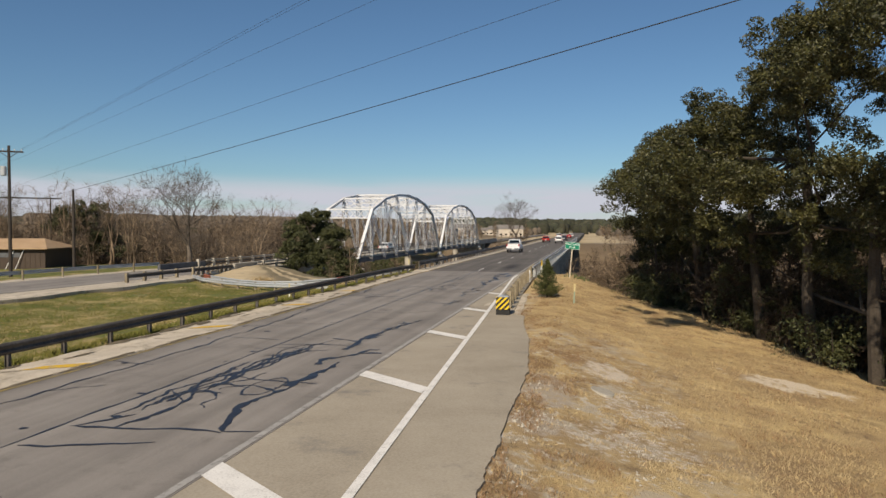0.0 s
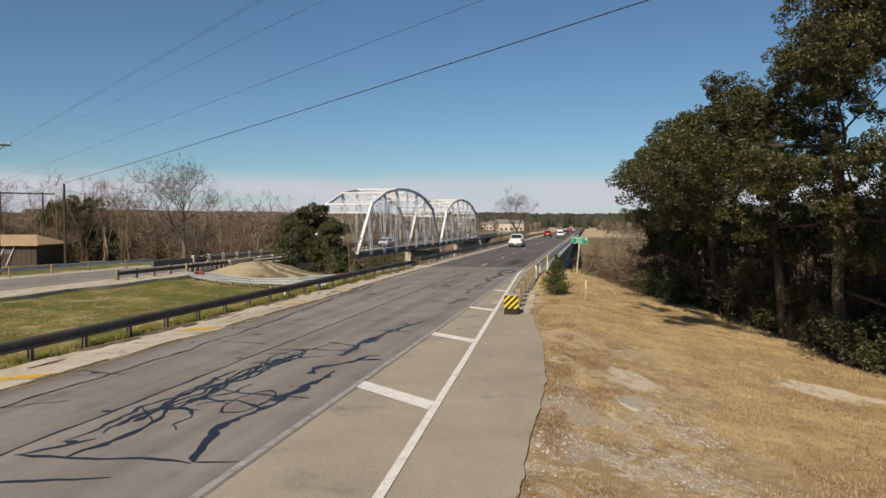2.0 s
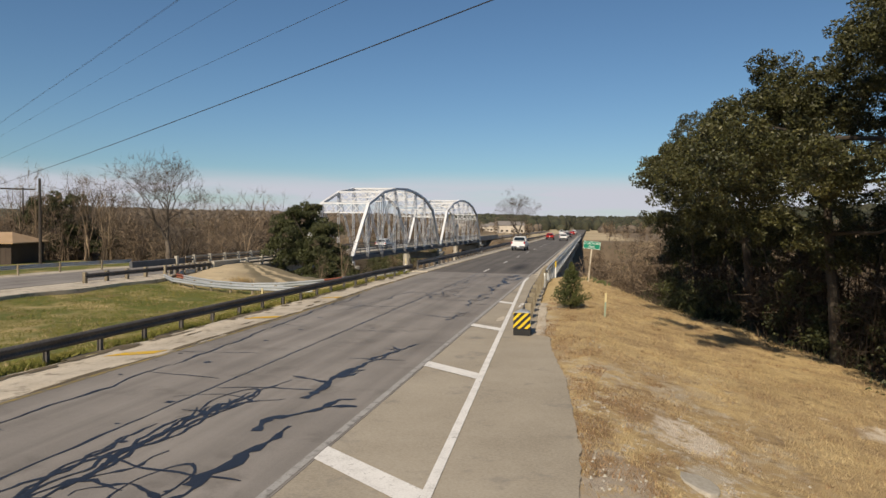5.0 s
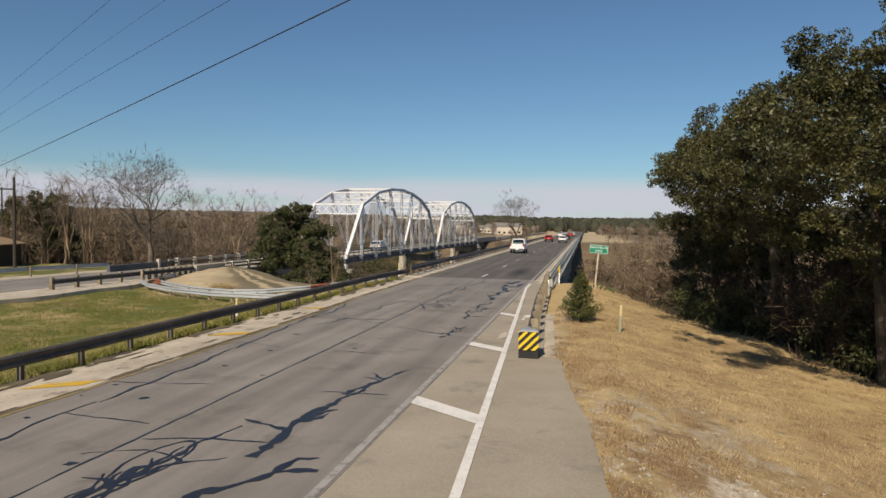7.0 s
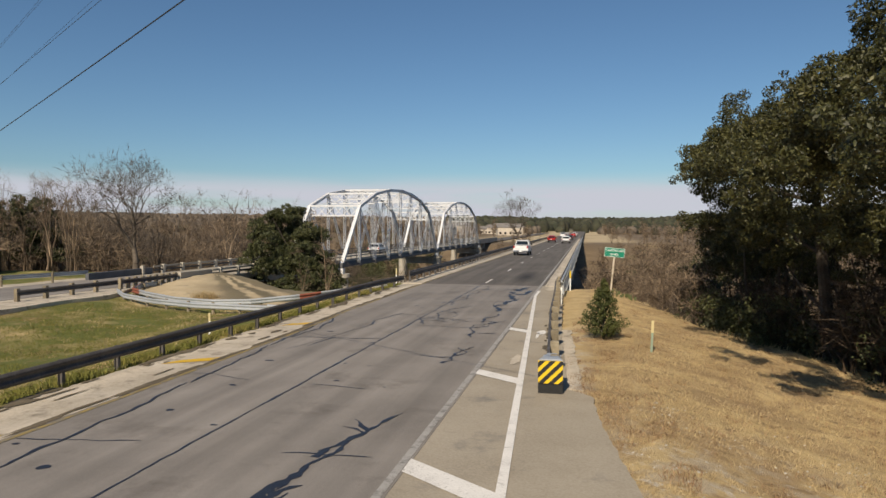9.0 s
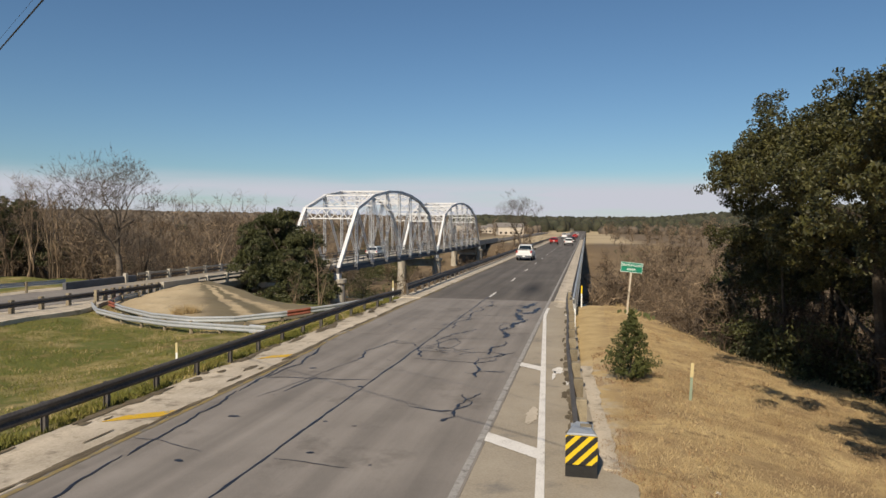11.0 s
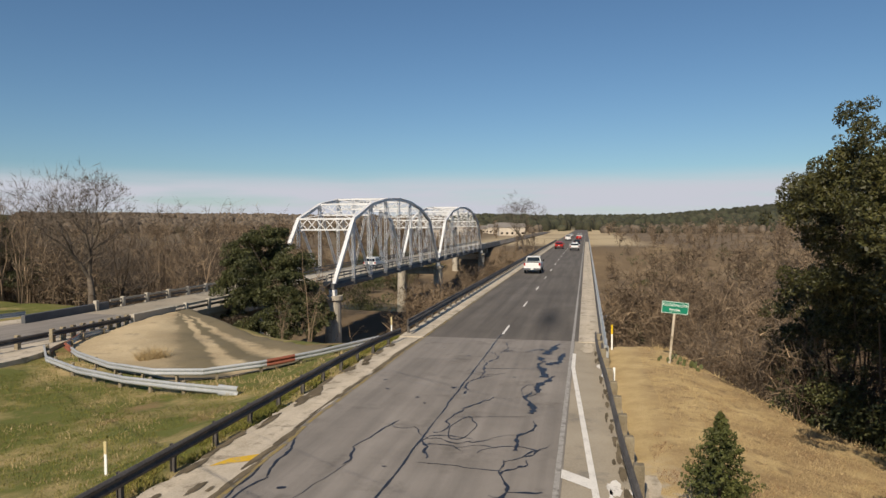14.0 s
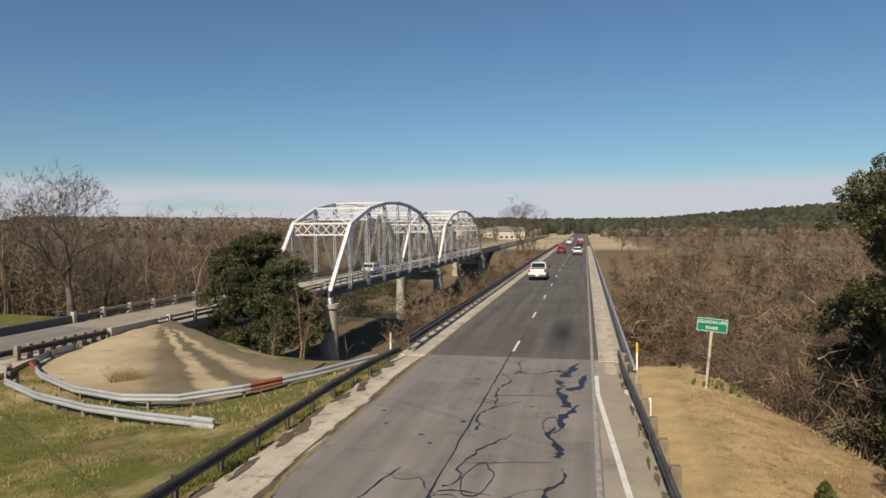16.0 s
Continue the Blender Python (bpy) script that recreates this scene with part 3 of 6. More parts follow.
def gutter_dirt():
    """Soil and rotten leaves caught along the seams of the edge strip and at the foot of the shoulder rail."""
    rng = random.Random(15)
    m = Mesh()

    def spot(x, y, rx, ry, z):
        n, ph = 14, rng.uniform(0, 99)
        ring = [(x + rx * (1 + 0.7 * noise.noise(Vector((math.cos(math.tau * i / n) * 1.6, math.sin(math.tau * i / n) * 1.6, ph)))) * math.cos(math.tau * i / n),
                 y + ry * (1 + 0.7 * noise.noise(Vector((math.cos(math.tau * i / n) * 1.6, math.sin(math.tau * i / n) * 1.6, ph + 9)))) * math.sin(math.tau * i / n), z) for i in range(n)]
        m.add([(x, y, z + 0.006)] + ring, [(0, 1 + i, 1 + (i + 1) % n) for i in range(n)])

    for _ in range(150):
        y = 8 + 45 * rng.random()
        spot(gutter(y) + rng.gauss(-0.04, 0.05), y, rng.uniform(0.02, 0.07), rng.uniform(0.2, 0.9), 0.004)
    for _ in range(70):
        y = 8 + 45 * rng.random()
        spot(-8.6 + rng.gauss(0, 0.1), y, rng.uniform(0.04, 0.16), rng.uniform(0.15, 0.7), 0.002)
    for _ in range(12):
        y = 10 + 42 * rng.random()
        spot(rng.uniform(-8.4, -7.4), y, rng.uniform(0.03, 0.1), rng.uniform(0.15, 0.6), 0.002)
    for _ in range(60):
        y = 28 + 24 * rng.random()
        spot(lerp([(27, 1.9), (37, 1.45), (44, 1.28), (52, 1.05)], y) + rng.gauss(0, 0.06), y, rng.uniform(0.02, 0.08), rng.uniform(0.1, 0.5), 0.006)
    solid("gutter_dirt", m, M_DIRT, "dark soil caught along the seams of the concrete edge", "dirt", "stuff")


gutter_dirt()


def cracks():
    """Sealed cracks wander over the lanes; each is a thin ribbon of tar with branches."""
    rng = random.Random(11)
    m = Mesh()

    def wander(x, y, heading, length, w, turn=0.35, home=None, depth=0):
        pts, ws = [], []
        step = 0.16
        n = int(length / step)
        for i in range(n + 1):
            pts.append((x, y))
            ws.append(0.8 * w * (0.3 + 1.1 * rng.random() ** 1.5) * (1 - 0.75 * (i / max(1, n)) ** 3))
            heading += rng.gauss(0, turn) if rng.random() < 0.6 else rng.gauss(0, turn * 2.2)
            if home is not None:
                heading += 0.34 * math.sin(home - heading)
            x, y = x + step * math.cos(heading), y + step * math.sin(heading)
            if not (-7.2 < x < -0.15) or y > 53.8:
                break
            if depth < 2 and rng.random() < (0.06 if depth == 0 else 0.03):
                wander(x, y, heading + rng.choice((-1, 1)) * rng.uniform(0.6, 1.5), rng.uniform(0.4, 2.2), w * 0.75, turn, None, depth + 1)
        lift = 0.0045 + 0.0004 * rng.randint(0, 3)
        v, f = [], []
        for i, (px, py) in enumerate(pts):
            a, b = pts[max(0, i - 1)], pts[min(len(pts) - 1, i + 1)]
            d = Vector((b[0] - a[0], b[1] - a[1]))
            if d.length < 1e-6:
                d = Vector((0, 1))
            d.normalize()
            for s in (-1, 1):
                qx, qy = px + d.y * ws[i] / 2 * s, py - d.x * ws[i] / 2 * s
                v.append((qx, qy, crown(qx) + lift))
            if i:
                k = 2 * i
                f.append((k - 2, k - 1, k + 1, k))
        if f:
            m.add(v, f)

    up = math.pi / 2

    def seam(x0, y0, x1, y1, w, wobble=0.05):
        """One crack from end to end that strays a little from the straight line."""
        n = max(4, int(math.hypot(x1 - x0, y1 - y0) / 0.16))
        ph = rng.uniform(0, 99)
        v, f = [], []
        dx, dy = (x1 - x0), (y1 - y0)
        L = math.hypot(dx, dy)
        nx, ny = dy / L, -dx / L
        for i in range(n + 1):
            t = i / n
            off = wobble * (noise.noise(Vector((t * L * 0.7, ph, 0))) + 0.5 * noise.noise(Vector((t * L * 2.6, ph, 3))))
            hw = 0.5 * w * (0.55 + 0.9 * abs(noise.noise(Vector((t * L * 1.3, ph, 7))))) * min(1.0, 0.35 + 6 * t, 0.35 + 6 * (1 - t))
            px, py = x0 + dx * t + nx * off, y0 + dy * t + ny * off
            for sgn in (-1, 1):
                qx = px + nx * hw * sgn
                v.append((qx, py + ny * hw * sgn, crown(qx) + 0.0052))
            if i:
                k = 2 * i
                f.append((k - 2, k - 1, k + 1, k))
        m.add(v, f)

    def loop(cx, cy, rx, ry, w):
        """A seal line that closes on itself."""
        ph, n = rng.uniform(0, 99), 26
        v, f = [], []
        for i in range(n + 1):
            a = math.tau * i / n
            k = 1 + 0.3 * noise.noise(Vector((math.cos(a) * 1.4, math.sin(a) * 1.4, ph)))
            hw = w * (0.6 + 0.8 * abs(noise.noise(Vector((a, ph, 2))))) / max(rx, ry)
            for q in (k - hw, k + hw):
                qx = cx + rx * q * math.cos(a)
                v.append((qx, cy + ry * q * math.sin(a), crown(qx) + 0.0058))
            if i:
                f.append((2 * i - 2, 2 * i - 1, 2 * i + 1, 2 * i))
        m.add(v, f)

    # the joint between the lanes, and one that drifts over the outer lane to the gutter
    for y in range(-8, 54, 8):
        seam(-3.68, y, -3.68, y + 8.1, 0.075, 0.05)
    outer = [(-6, -5.85), (10, -5.95), (20, -5.82), (26, -6.2), (31, -6.65), (36.4, -7.12)]
    for (ya, xa), (yb, xb) in zip(outer, outer[1:]):
        seam(xa, ya, xb, yb, 0.085, 0.16)
    # dense web beside the joint, with loops where the sealing wand turned back
    for k in range(6):
        seam(-3.25 + 0.14 * k, 10.2 + 0.5 * k, -3.2 + 0.13 * k, 15.0 + 0.6 * k, 0.085, 0.3)
    for y in (9.6, 11.4, 13.6, 16.2):
        wander(-2.7 + rng.uniform(-0.2, 0.2), y, up, 3.2, 0.15, 0.22, up)
    loop(-2.75, 17.3, 0.35, 0.9, 0.05)
    # wide sealed crack along the inner wheel track
    for y, x, w in ((10.8, -1.05, 0.22), (13.2, -1.1, 0.26), (15.6, -1.35, 0.26), (17.8, -1.45, 0.24), (19.8, -1.32, 0.28), (21.8, -1.4, 0.16)):
        wander(x, y, up + rng.uniform(-0.2, 0.2), 2.9, w, 0.24, up)
    loop(-1.55, 13.1, 0.35, 0.75, 0.045)
    for y, x, w in ((29.5, -1.0, 0.12), (34, -0.95, 0.14), (37.5, -1.1, 0.16), (41, -1.0, 0.26), (43.6, -0.95, 0.36), (46, -0.9, 0.46), (48.3, -0.9, 0.52), (50.6, -1.0, 0.46)):
        wander(x, y, up + rng.uniform(-0.25, 0.25), 2.9, w, 0.25, up)
    # loops and threads right of the joint towards the bridge
    for y in (36.5, 38.6, 40.5, 43, 46, 48.5, 51):
        wander(-3.3 + rng.uniform(-0.25, 0.35), y, up + rng.uniform(-0.5, 0.5), rng.uniform(2, 3.4), 0.11, 0.3, up)
    for cx, cy, rx, ry in ((-2.75, 39.2, 0.33, 1.0), (-1.25, 43.9, 0.3, 0.8)):
        loop(cx, cy, rx, ry, 0.05)
    # cross cracks
    for x0, y0, x1, y1, w in ((-3.5, 9.5, -0.7, 9.8, 0.11), (-3.45, 9.55, -2.8, 10.4, 0.12), (-0.7, 9.8, -0.1, 10.05, 0.08), (-0.7, 9.8, -1.15, 11.2, 0.2), (-3.5, 8.35, -1.45, 9.0, 0.11), (-3.5, 6.2, -2.0, 6.6, 0.08), (-3.1, 13.9, -0.5, 13.5, 0.08), (-3.6, 18.2, -1.5, 18.6, 0.09), (-2.0, 21.9, -0.5, 22.0, 0.05), (-6.9, 21.6, -4.6, 21.9, 0.05),
                              (-6.0, 19.2, -4.0, 19.0, 0.06), (-6.7, 32.6, -3.7, 33.0, 0.07), (-6.8, 27.0, -5.0, 26.6, 0.04), (-3.5, 26.6, -2.0, 26.4, 0.035), (-3.4, 36.2, -1.2, 36.0, 0.05),
                              (-3.3, 40.2, -1.1, 40.6, 0.05), (-6.9, 48.4, -4.2, 48.9, 0.04), (-3.6, 47.2, -0.8, 47.5, 0.06), (-3.4, 51.0, -1.0, 50.8, 0.05), (-5.9, 11.6, -5.0, 12.4, 0.05), (-6.8, 14.9, -5.4, 14.6, 0.05)):
        seam(x0, y0, x1, y1, w, 0.16)
    seam(-7.05, 37.4, -6.5, 34.6, 0.09, 0.15)
    seam(-6.5, 34.6, -6.72, 32.6, 0.09, 0.2)
    seam(-5.3, 33.0, -5.55, 31.2, 0.08, 0.12)
    seam(-4.75, 39.6, -5.3, 37.0, 0.07, 0.12)
    seam(-5.3, 37.0, -5.05, 35.7, 0.1, 0.2)
    seam(-5.9, 30.5, -5.0, 36.0, 0.03, 0.1)
    solid("crack_sealant", m, M_TAR, "blue-black tar sealant wandering along pavement cracks", "crack sealant", "stuff")
    p = Mesh()
    for _ in range(46):
        x, y, r = rng.uniform(-6.7, -0.3), rng.uniform(3, 53), rng.uniform(0.03, 0.11)
        k = rng.randint(5, 8)
        p.add([(x, y, crown(x) + 0.004)] + [(x + r * rng.uniform(0.5, 1.6) * math.cos(math.tau * i / k), y + r * rng.uniform(0.5, 1.2) * math.sin(math.tau * i / k), crown(x) + 0.004) for i in range(k)], [(0, 1 + i, 1 + (i + 1) % k) for i in range(k)])
    solid("tar_spots", p, M_TAR, "small dark tar spots on the lanes", "tar spots", "stuff")


cracks()

# ---- rails ----
WBEAM = [(0.0, 0.155), (0.03, 0.15), (0.075, 0.105), (0.075, 0.065), (0.02, 0.015), (0.02, -0.015), (0.075, -0.065), (0.075, -0.105), (0.03, -0.15), (0.0, -0.155), (-0.004, -0.15), (0.065, -0.1), (0.065, -0.068), (0.008, -0.016), (0.008, 0.016), (0.065, 0.068), (0.065, 0.1), (-0.004, 0.15)]


def flip(profile):
    return [(-a, b) for a, b in reversed(profile)]


def w_rail(name, label, path, post_gap, beam_mat, post_mat, side=1, top=0.62, post="steel", back=-0.9, first=0.0):
    """A guard rail: W-beam along the path, and a post every post_gap metres behind it (side: +1 beam faces right of the path)."""
    ob = thing(name, label, "guard rail")
    pts = [Vector(p) for p in path]
    part("beam", Mesh().sweep(WBEAM if side > 0 else flip(WBEAM), [p + Vector((0, 0, top - 0.155)) for p in pts]), beam_mat, ob)
    along = first
    total = sum((pts[i + 1] - pts[i]).length for i in range(len(pts) - 1))
    shared = {}
    while along < total:
        rest, i = along, 0
        while i < len(pts) - 2 and rest > (pts[i + 1] - pts[i]).length:
            rest -= (pts[i + 1] - pts[i]).length
            i += 1
        d = (pts[i + 1] - pts[i]).normalized()
        p = pts[i] + d * rest
        if post not in shared:
            mm = Mesh()
            if post == "wood":
                mm.box(-0.11, 0.11, -0.11, 0.11, back, top + 0.1, 0.02)
            elif post == "round":
                mm.tube([(0, 0, back), (0, 0, top + 0.02), (0, 0, top + 0.05)], [0.085, 0.085, 0.06], 10)
            else:
                mm.box(-0.06, -0.045, -0.05, 0.05, back, top - 0.02).box(0.045, 0.06, -0.05, 0.05, back, top - 0.02).box(-0.045, 0.045, -0.006, 0.006, back, top - 0.02)
            shared[post] = mm.data("post", post_mat)
        o = new("post", shared[post])
        o.parent = ob
        s = Vector((d.y, -d.x, 0)) * (-side * (0.11 if post != "steel" else 0.075))
        o.matrix_basis = pose(p.x + s.x, p.y + s.y, p.z, 0, 0, math.degrees(math.atan2(d.y, d.x)) - 90 + random.uniform(-2, 2))
        along += post_gap
    return ob


def left_x(y):
    return lerp([(-60, -8.95), (46, -8.95), (49, -8.9), (51.5, -8.7), (53.5, -8.45), (56, -8.4), (400, -8.4)], y)


w_rail("guard_rail", "dark weathered steel guard rail along the grass median", [(left_x(y), y, -0.08) for y in np.arange(-45.8, 54, 1.0)], 1.905, M_RUSTRAIL, M_RUSTRAIL, 1, 0.66, first=0.55)
w_rail("guard_rail", "dark steel guard rail on square timber posts by the shoulder", [(lerp([(27, 2.0), (37, 1.55), (44, 1.38), (50, 1.16), (55, 1.12)], y), y, -0.02) for y in np.arange(27.3, 54, 1.0)], 1.905, M_RUSTRAIL, M_WOOD, -1, 0.68, "wood")


def marker():
    ob = thing("rail_end_marker", "yellow and black striped hazard panel on the rail end", "hazard marker", pose(2.03, 26.85, 0))
    part("block", Mesh().box(-0.27, 0.27, -0.06, 0.3, -0.006, 0.24, 0.02), M_BLACK, ob, "black rubber base block")
    part("panel", Mesh().box(-0.27, 0.27, -0.085, -0.06, 0.22, 0.72, 0.004), M_SAFETY, ob, "yellow reflective panel")
    s = Mesh()
    lo, hi, z0, z1 = -0.27, 0.27, 0.22, 0.72
    for k in range(-3, 6):
        c = -0.5 + k * 0.225
        poly = [(c, z0), (c + 0.12, z0), (c + 0.12 + 0.5, z1), (c + 0.5, z1)]
        # clip the slanted stripe to the panel
        pts = list(poly)
        for bound, sign in ((lo, 1), (hi, -1)):
            new_pts = []
            for i in range(len(pts)):
                a, b = pts[i], pts[(i + 1) % len(pts)]
                ia, ib = (a[0] - bound) * sign >= 0, (b[0] - bound) * sign >= 0
                if ia:
                    new_pts.append(a)
                if ia != ib:
                    t = (bound - a[0]) / (b[0] - a[0])
                    new_pts.append((bound, a[1] + t * (b[1] - a[1])))
            pts = new_pts
            if not pts:
                break
        if len(pts) >= 3:
            s.add([(x, -0.088, z) for x, z in pts], [tuple(range(len(pts)))])
    part("stripes", s, M_BLACK, ob, "black diagonal stripes")
    part("nose", Mesh().beam((0, -0.05, 0.5), (0, 0.75, 0.52), 0.4, 0.36), M_GALV, ob, "galvanised end terminal")
    part("cap", Mesh().add([(-0.27, -0.06, 0.725), (0.27, -0.06, 0.725), (0.12, 0.7, 0.735), (-0.12, 0.7, 0.735), (-0.22, -0.03, 0.75), (0.22, -0.03, 0.75), (0.1, 0.68, 0.755), (-0.1, 0.68, 0.755)], [(0, 3, 2, 1), (4, 5, 6, 7), (0, 1, 5, 4), (1, 2, 6, 5), (2, 3, 7, 6), (3, 0, 4, 7)]), M_GALV, ob, "pale steel cap")


marker()


# ---- river bridge that carries the road ----
def new_bridge():
    ob = thing("river_bridge", "concrete girder bridge with dark asphalt deck and steel rails", "bridge", kind="structure")
    part("deck", strip(BRIDGE + 0.004, FAR, lambda y: -7.5, lambda y: 0.3, base=-0.4, step=20), M_DECK, ob, "dark asphalt deck")
    part("curb", strip(BRIDGE - 0.3, FAR, lambda y: 0.304, lambda y: 1.42, base=-0.45, lift=0.03, step=20), M_CURB, ob, "worn concrete edge beam")
    part("curb", strip(BRIDGE - 0.3, FAR, lambda y: -8.75, lambda y: -7.504, base=-0.45, lift=0.04, step=20), M_CURB, ob, "worn concrete edge beam")
    for x in (-7.6, -4.9, -2.2, 0.6):
        part("girder", Mesh().box(x - 0.25, x + 0.25, BRIDGE + 0.5, FAR - 0.5, -1.55, -0.46), M_CONC, ob)
    for k in range(1, 9):
        y = BRIDGE + k * (FAR - BRIDGE) / 9
        part("bent_cap", Mesh().box(-8.3, 1.2, y - 0.5, y + 0.5, -2.5, -1.56, 0.05), M_CONC, ob)
        for x in (-6.5, -0.6):
            part("column", Mesh().tube([(x, y, -12.5), (x, y, -2.5)], 0.45, 14), M_CONC, ob)
    part("abutment", Mesh().box(-9, 2, BRIDGE - 0.29, BRIDGE + 1.0, -5, -0.56), M_CONC, ob)
    for side, x in ((1, -8.4), (-1, 1.36)):
        y0 = BRIDGE if side > 0 else 48.6
        part("rail_beam", Mesh().sweep(WBEAM if side > 0 else flip(WBEAM), [(x, y, 0.56) for y in (y0, 90, 140, 190, FAR)]), M_RUSTRAIL, ob)
        part("rail_tube", Mesh().sweep([(-0.05, 0), (0.05, 0), (0.05, 0.1), (-0.05, 0.1)], [(x - side * 0.12, y, 0.66) for y in (y0 + 0.5, 90, 140, 190, FAR)]), M_RUSTRAIL if side > 0 else M_GALV, ob)
        pm = Mesh().box(-0.07, 0.07, -0.05, 0.05, -0.42, 0.66, 0.01).data("rail_post", M_RUSTRAIL if side > 0 else M_GALV)
        y = y0 + 0.8
        while y < FAR:
            o = new("rail_post", pm)
            o.parent = ob
            o.matrix_basis = pose(x - side * 0.16, y, 0.0)
            y += 1.905 if y < 130 else 3.81


new_bridge()


# ---- old road and its approach ----
def old_centre(y):
    return lerp([(-80, -40), (10, -35.2), (30, -34), (50, -32.8), (62, -31.6), (70, -31.45), (400, -31.45)], y)


def flat(y0, y1, left, right, z0, z1, step=2.0):
    m, v, f = Mesh(), [], []
    ys = list(np.arange(y0, y1, step)) + [y1]
    for y in ys:
        a, b = left(y), right(y)
        v += [(a, y, z1), (b, y, z1), (b, y, z0), (a, y, z0)]
    for i in range(len(ys) - 1):
        for a, b in ((0, 1), (1, 2), (2, 3), (3, 0)):
            f.append((i * 4 + a, i * 4 + b, i * 4 + b + 4, i * 4 + a + 4))
    f += [(3, 2, 1, 0), tuple(len(v) - 4 + i for i in range(4))]
    return m.add(v, f)


OLD = -0.62
solid("road_2", flat(-80, 63, lambda y: old_centre(y) - 3.7, lambda y: old_centre(y) + 3.6, -1.3, OLD), M_ASPHALT, "grey asphalt of the older road to the truss bridge", "road", "structure")
solid("gravel_shoulder", flat(-80, 57, lambda y: old_centre(y) + 3.602, lambda y: old_centre(y) + 6.9 + 0.25 * math.sin(y * 0.8) - 2.6 * smooth(46, 57, y), -1.4, OLD - 0.02, 0.5), M_CURB, "pale gravel shoulder beside the old road", "shoulder", "structure")
solid("gravel_shoulder", flat(-80, 66, lambda y: old_centre(y) - 5.6 - 0.2 * math.sin(y), lambda y: old_centre(y) - 3.702, -1.4, OLD - 0.02, 0.5), M_CURB, "pale gravel shoulder on the far side of the old road", "shoulder", "structure")

w_rail("guard_rail", "short weathered guard rail on timber posts beside the old road", [(-28.35, 44.0, OLD), (-28.2, 48, OLD), (-28.05, 52, OLD)], 2.0, M_RUSTRAIL, M_WOOD, 1, 0.62, "wood", first=0.15)
w_rail("guard_rail", "weathered guard rail on closely set timber posts at the wing wall", [(-28.03, 52.3, OLD), (-27.95, 55, OLD), (-27.88, 58.6, OLD)], 0.75, M_RUSTRAIL, M_WOOD, 1, 0.62, "wood", first=0.1)
w_rail("guard_rail", "weathered pale guard rail beyond the old road", [(-38.2, 40.5, OLD), (-37.3, 52, OLD), (-35.7, 58.6, OLD)], 3.81, M_GALV, M_WOOD, -1, 0.74, "round")
w_rail("guard_rail", "grey galvanised guard rail curving round the slope paving", [(-27.0, 50.6, -1.0), (-24.6, 48.1, -1.03), (-21.6, 46.5, -1.1), (-18.3, 45.3, -1.12), (-15.4, 44.5, -1.05), (-12.5, 43.9, -1.0)], 1.905, M_GALV, M_WOOD, 1, 0.58, "round", first=0.4)
w_rail("guard_rail", "curved galvanised guard rail with rusted red lengths", [(-27.6, 56.0, -0.9), (-27.4, 53.6, -0.9), (-26.4, 51.4, -1.0), (-24.0, 49.4, -1.0), (-21.0, 47.8, -1.1), (-18.0, 46.9, -1.1), (-15.6, 46.9, -1.0), (-13.6, 48.2, -0.85), (-11.6, 50.4, -0.65), (-9.6, 53.2, -0.4)], 1.905, M_GALV, M_WOOD, 1, 0.56, "steel", first=0.3)
for pts in ([(-27.5, 54.8, -0.9), (-27.4, 53.6, -0.9), (-26.4, 51.4, -1.0), (-25.2, 50.4, -1.0)], [(-13.4, 48.42, -0.83), (-12.95, 48.92, -0.79), (-12.5, 49.41, -0.74)]):
    solid("rail_sleeve", Mesh().sweep([(p[0] * 1.3 + 0.012, p[1] * 1.06) for p in WBEAM], [(p[0], p[1], p[2] + 0.405) for p in pts]), M_REDRAIL, "rusted red length clamped on the guard rail", "rail sleeve")
solid("rail_end_shoe", Mesh().sweep([(p[0] * 1.3 + 0.01, p[1] * 1.45) for p in WBEAM], [(-13.2, 44.06, -0.59), (-12.3, 43.88, -0.59)]), M_GALV, "flared end shoe of the galvanised guard rail", "rail end")


def slope_paving():
    """Concrete paving that falls from the old abutment to the river."""
    m, v, f = Mesh(), [], []
    nx, ny = 60, 50
    for j in range(ny + 1):
        for i in range(nx + 1):
            x = -27.6 + 15.0 * i / nx
            t = j / ny
            y0 = lerp([(-27.6, 53.0), (-25, 50.6), (-21, 48.1), (-17, 47.0), (-15, 47.2), (-12.6, 49.5)], x)
            y = y0 + (lerp(EDGE, x) + 9 - y0) * t
            z = ground(x, min(y, lerp(EDGE, x))) + 0.05
            z += 0.5 * smooth(-17, -26, x) * smooth(0, 0.4, t)
            over = y - lerp(EDGE, x)
            if over > 0:
                z -= over * 0.62
            z += 0.03 * noise.noise(Vector((x, y, 2)))
            v.append((x, y, z))
    n = nx + 1
    f = [(j * n + i, j * n + i + 1, (j + 1) * n + i + 1, (j + 1) * n + i) for j in range(ny) for i in range(nx)]
    solid("slope_paving", m.add(v, f), M_SLOPE, "stained concrete slope paving beside the old abutment", "slope paving", "structure", smooth=True)


slope_paving()


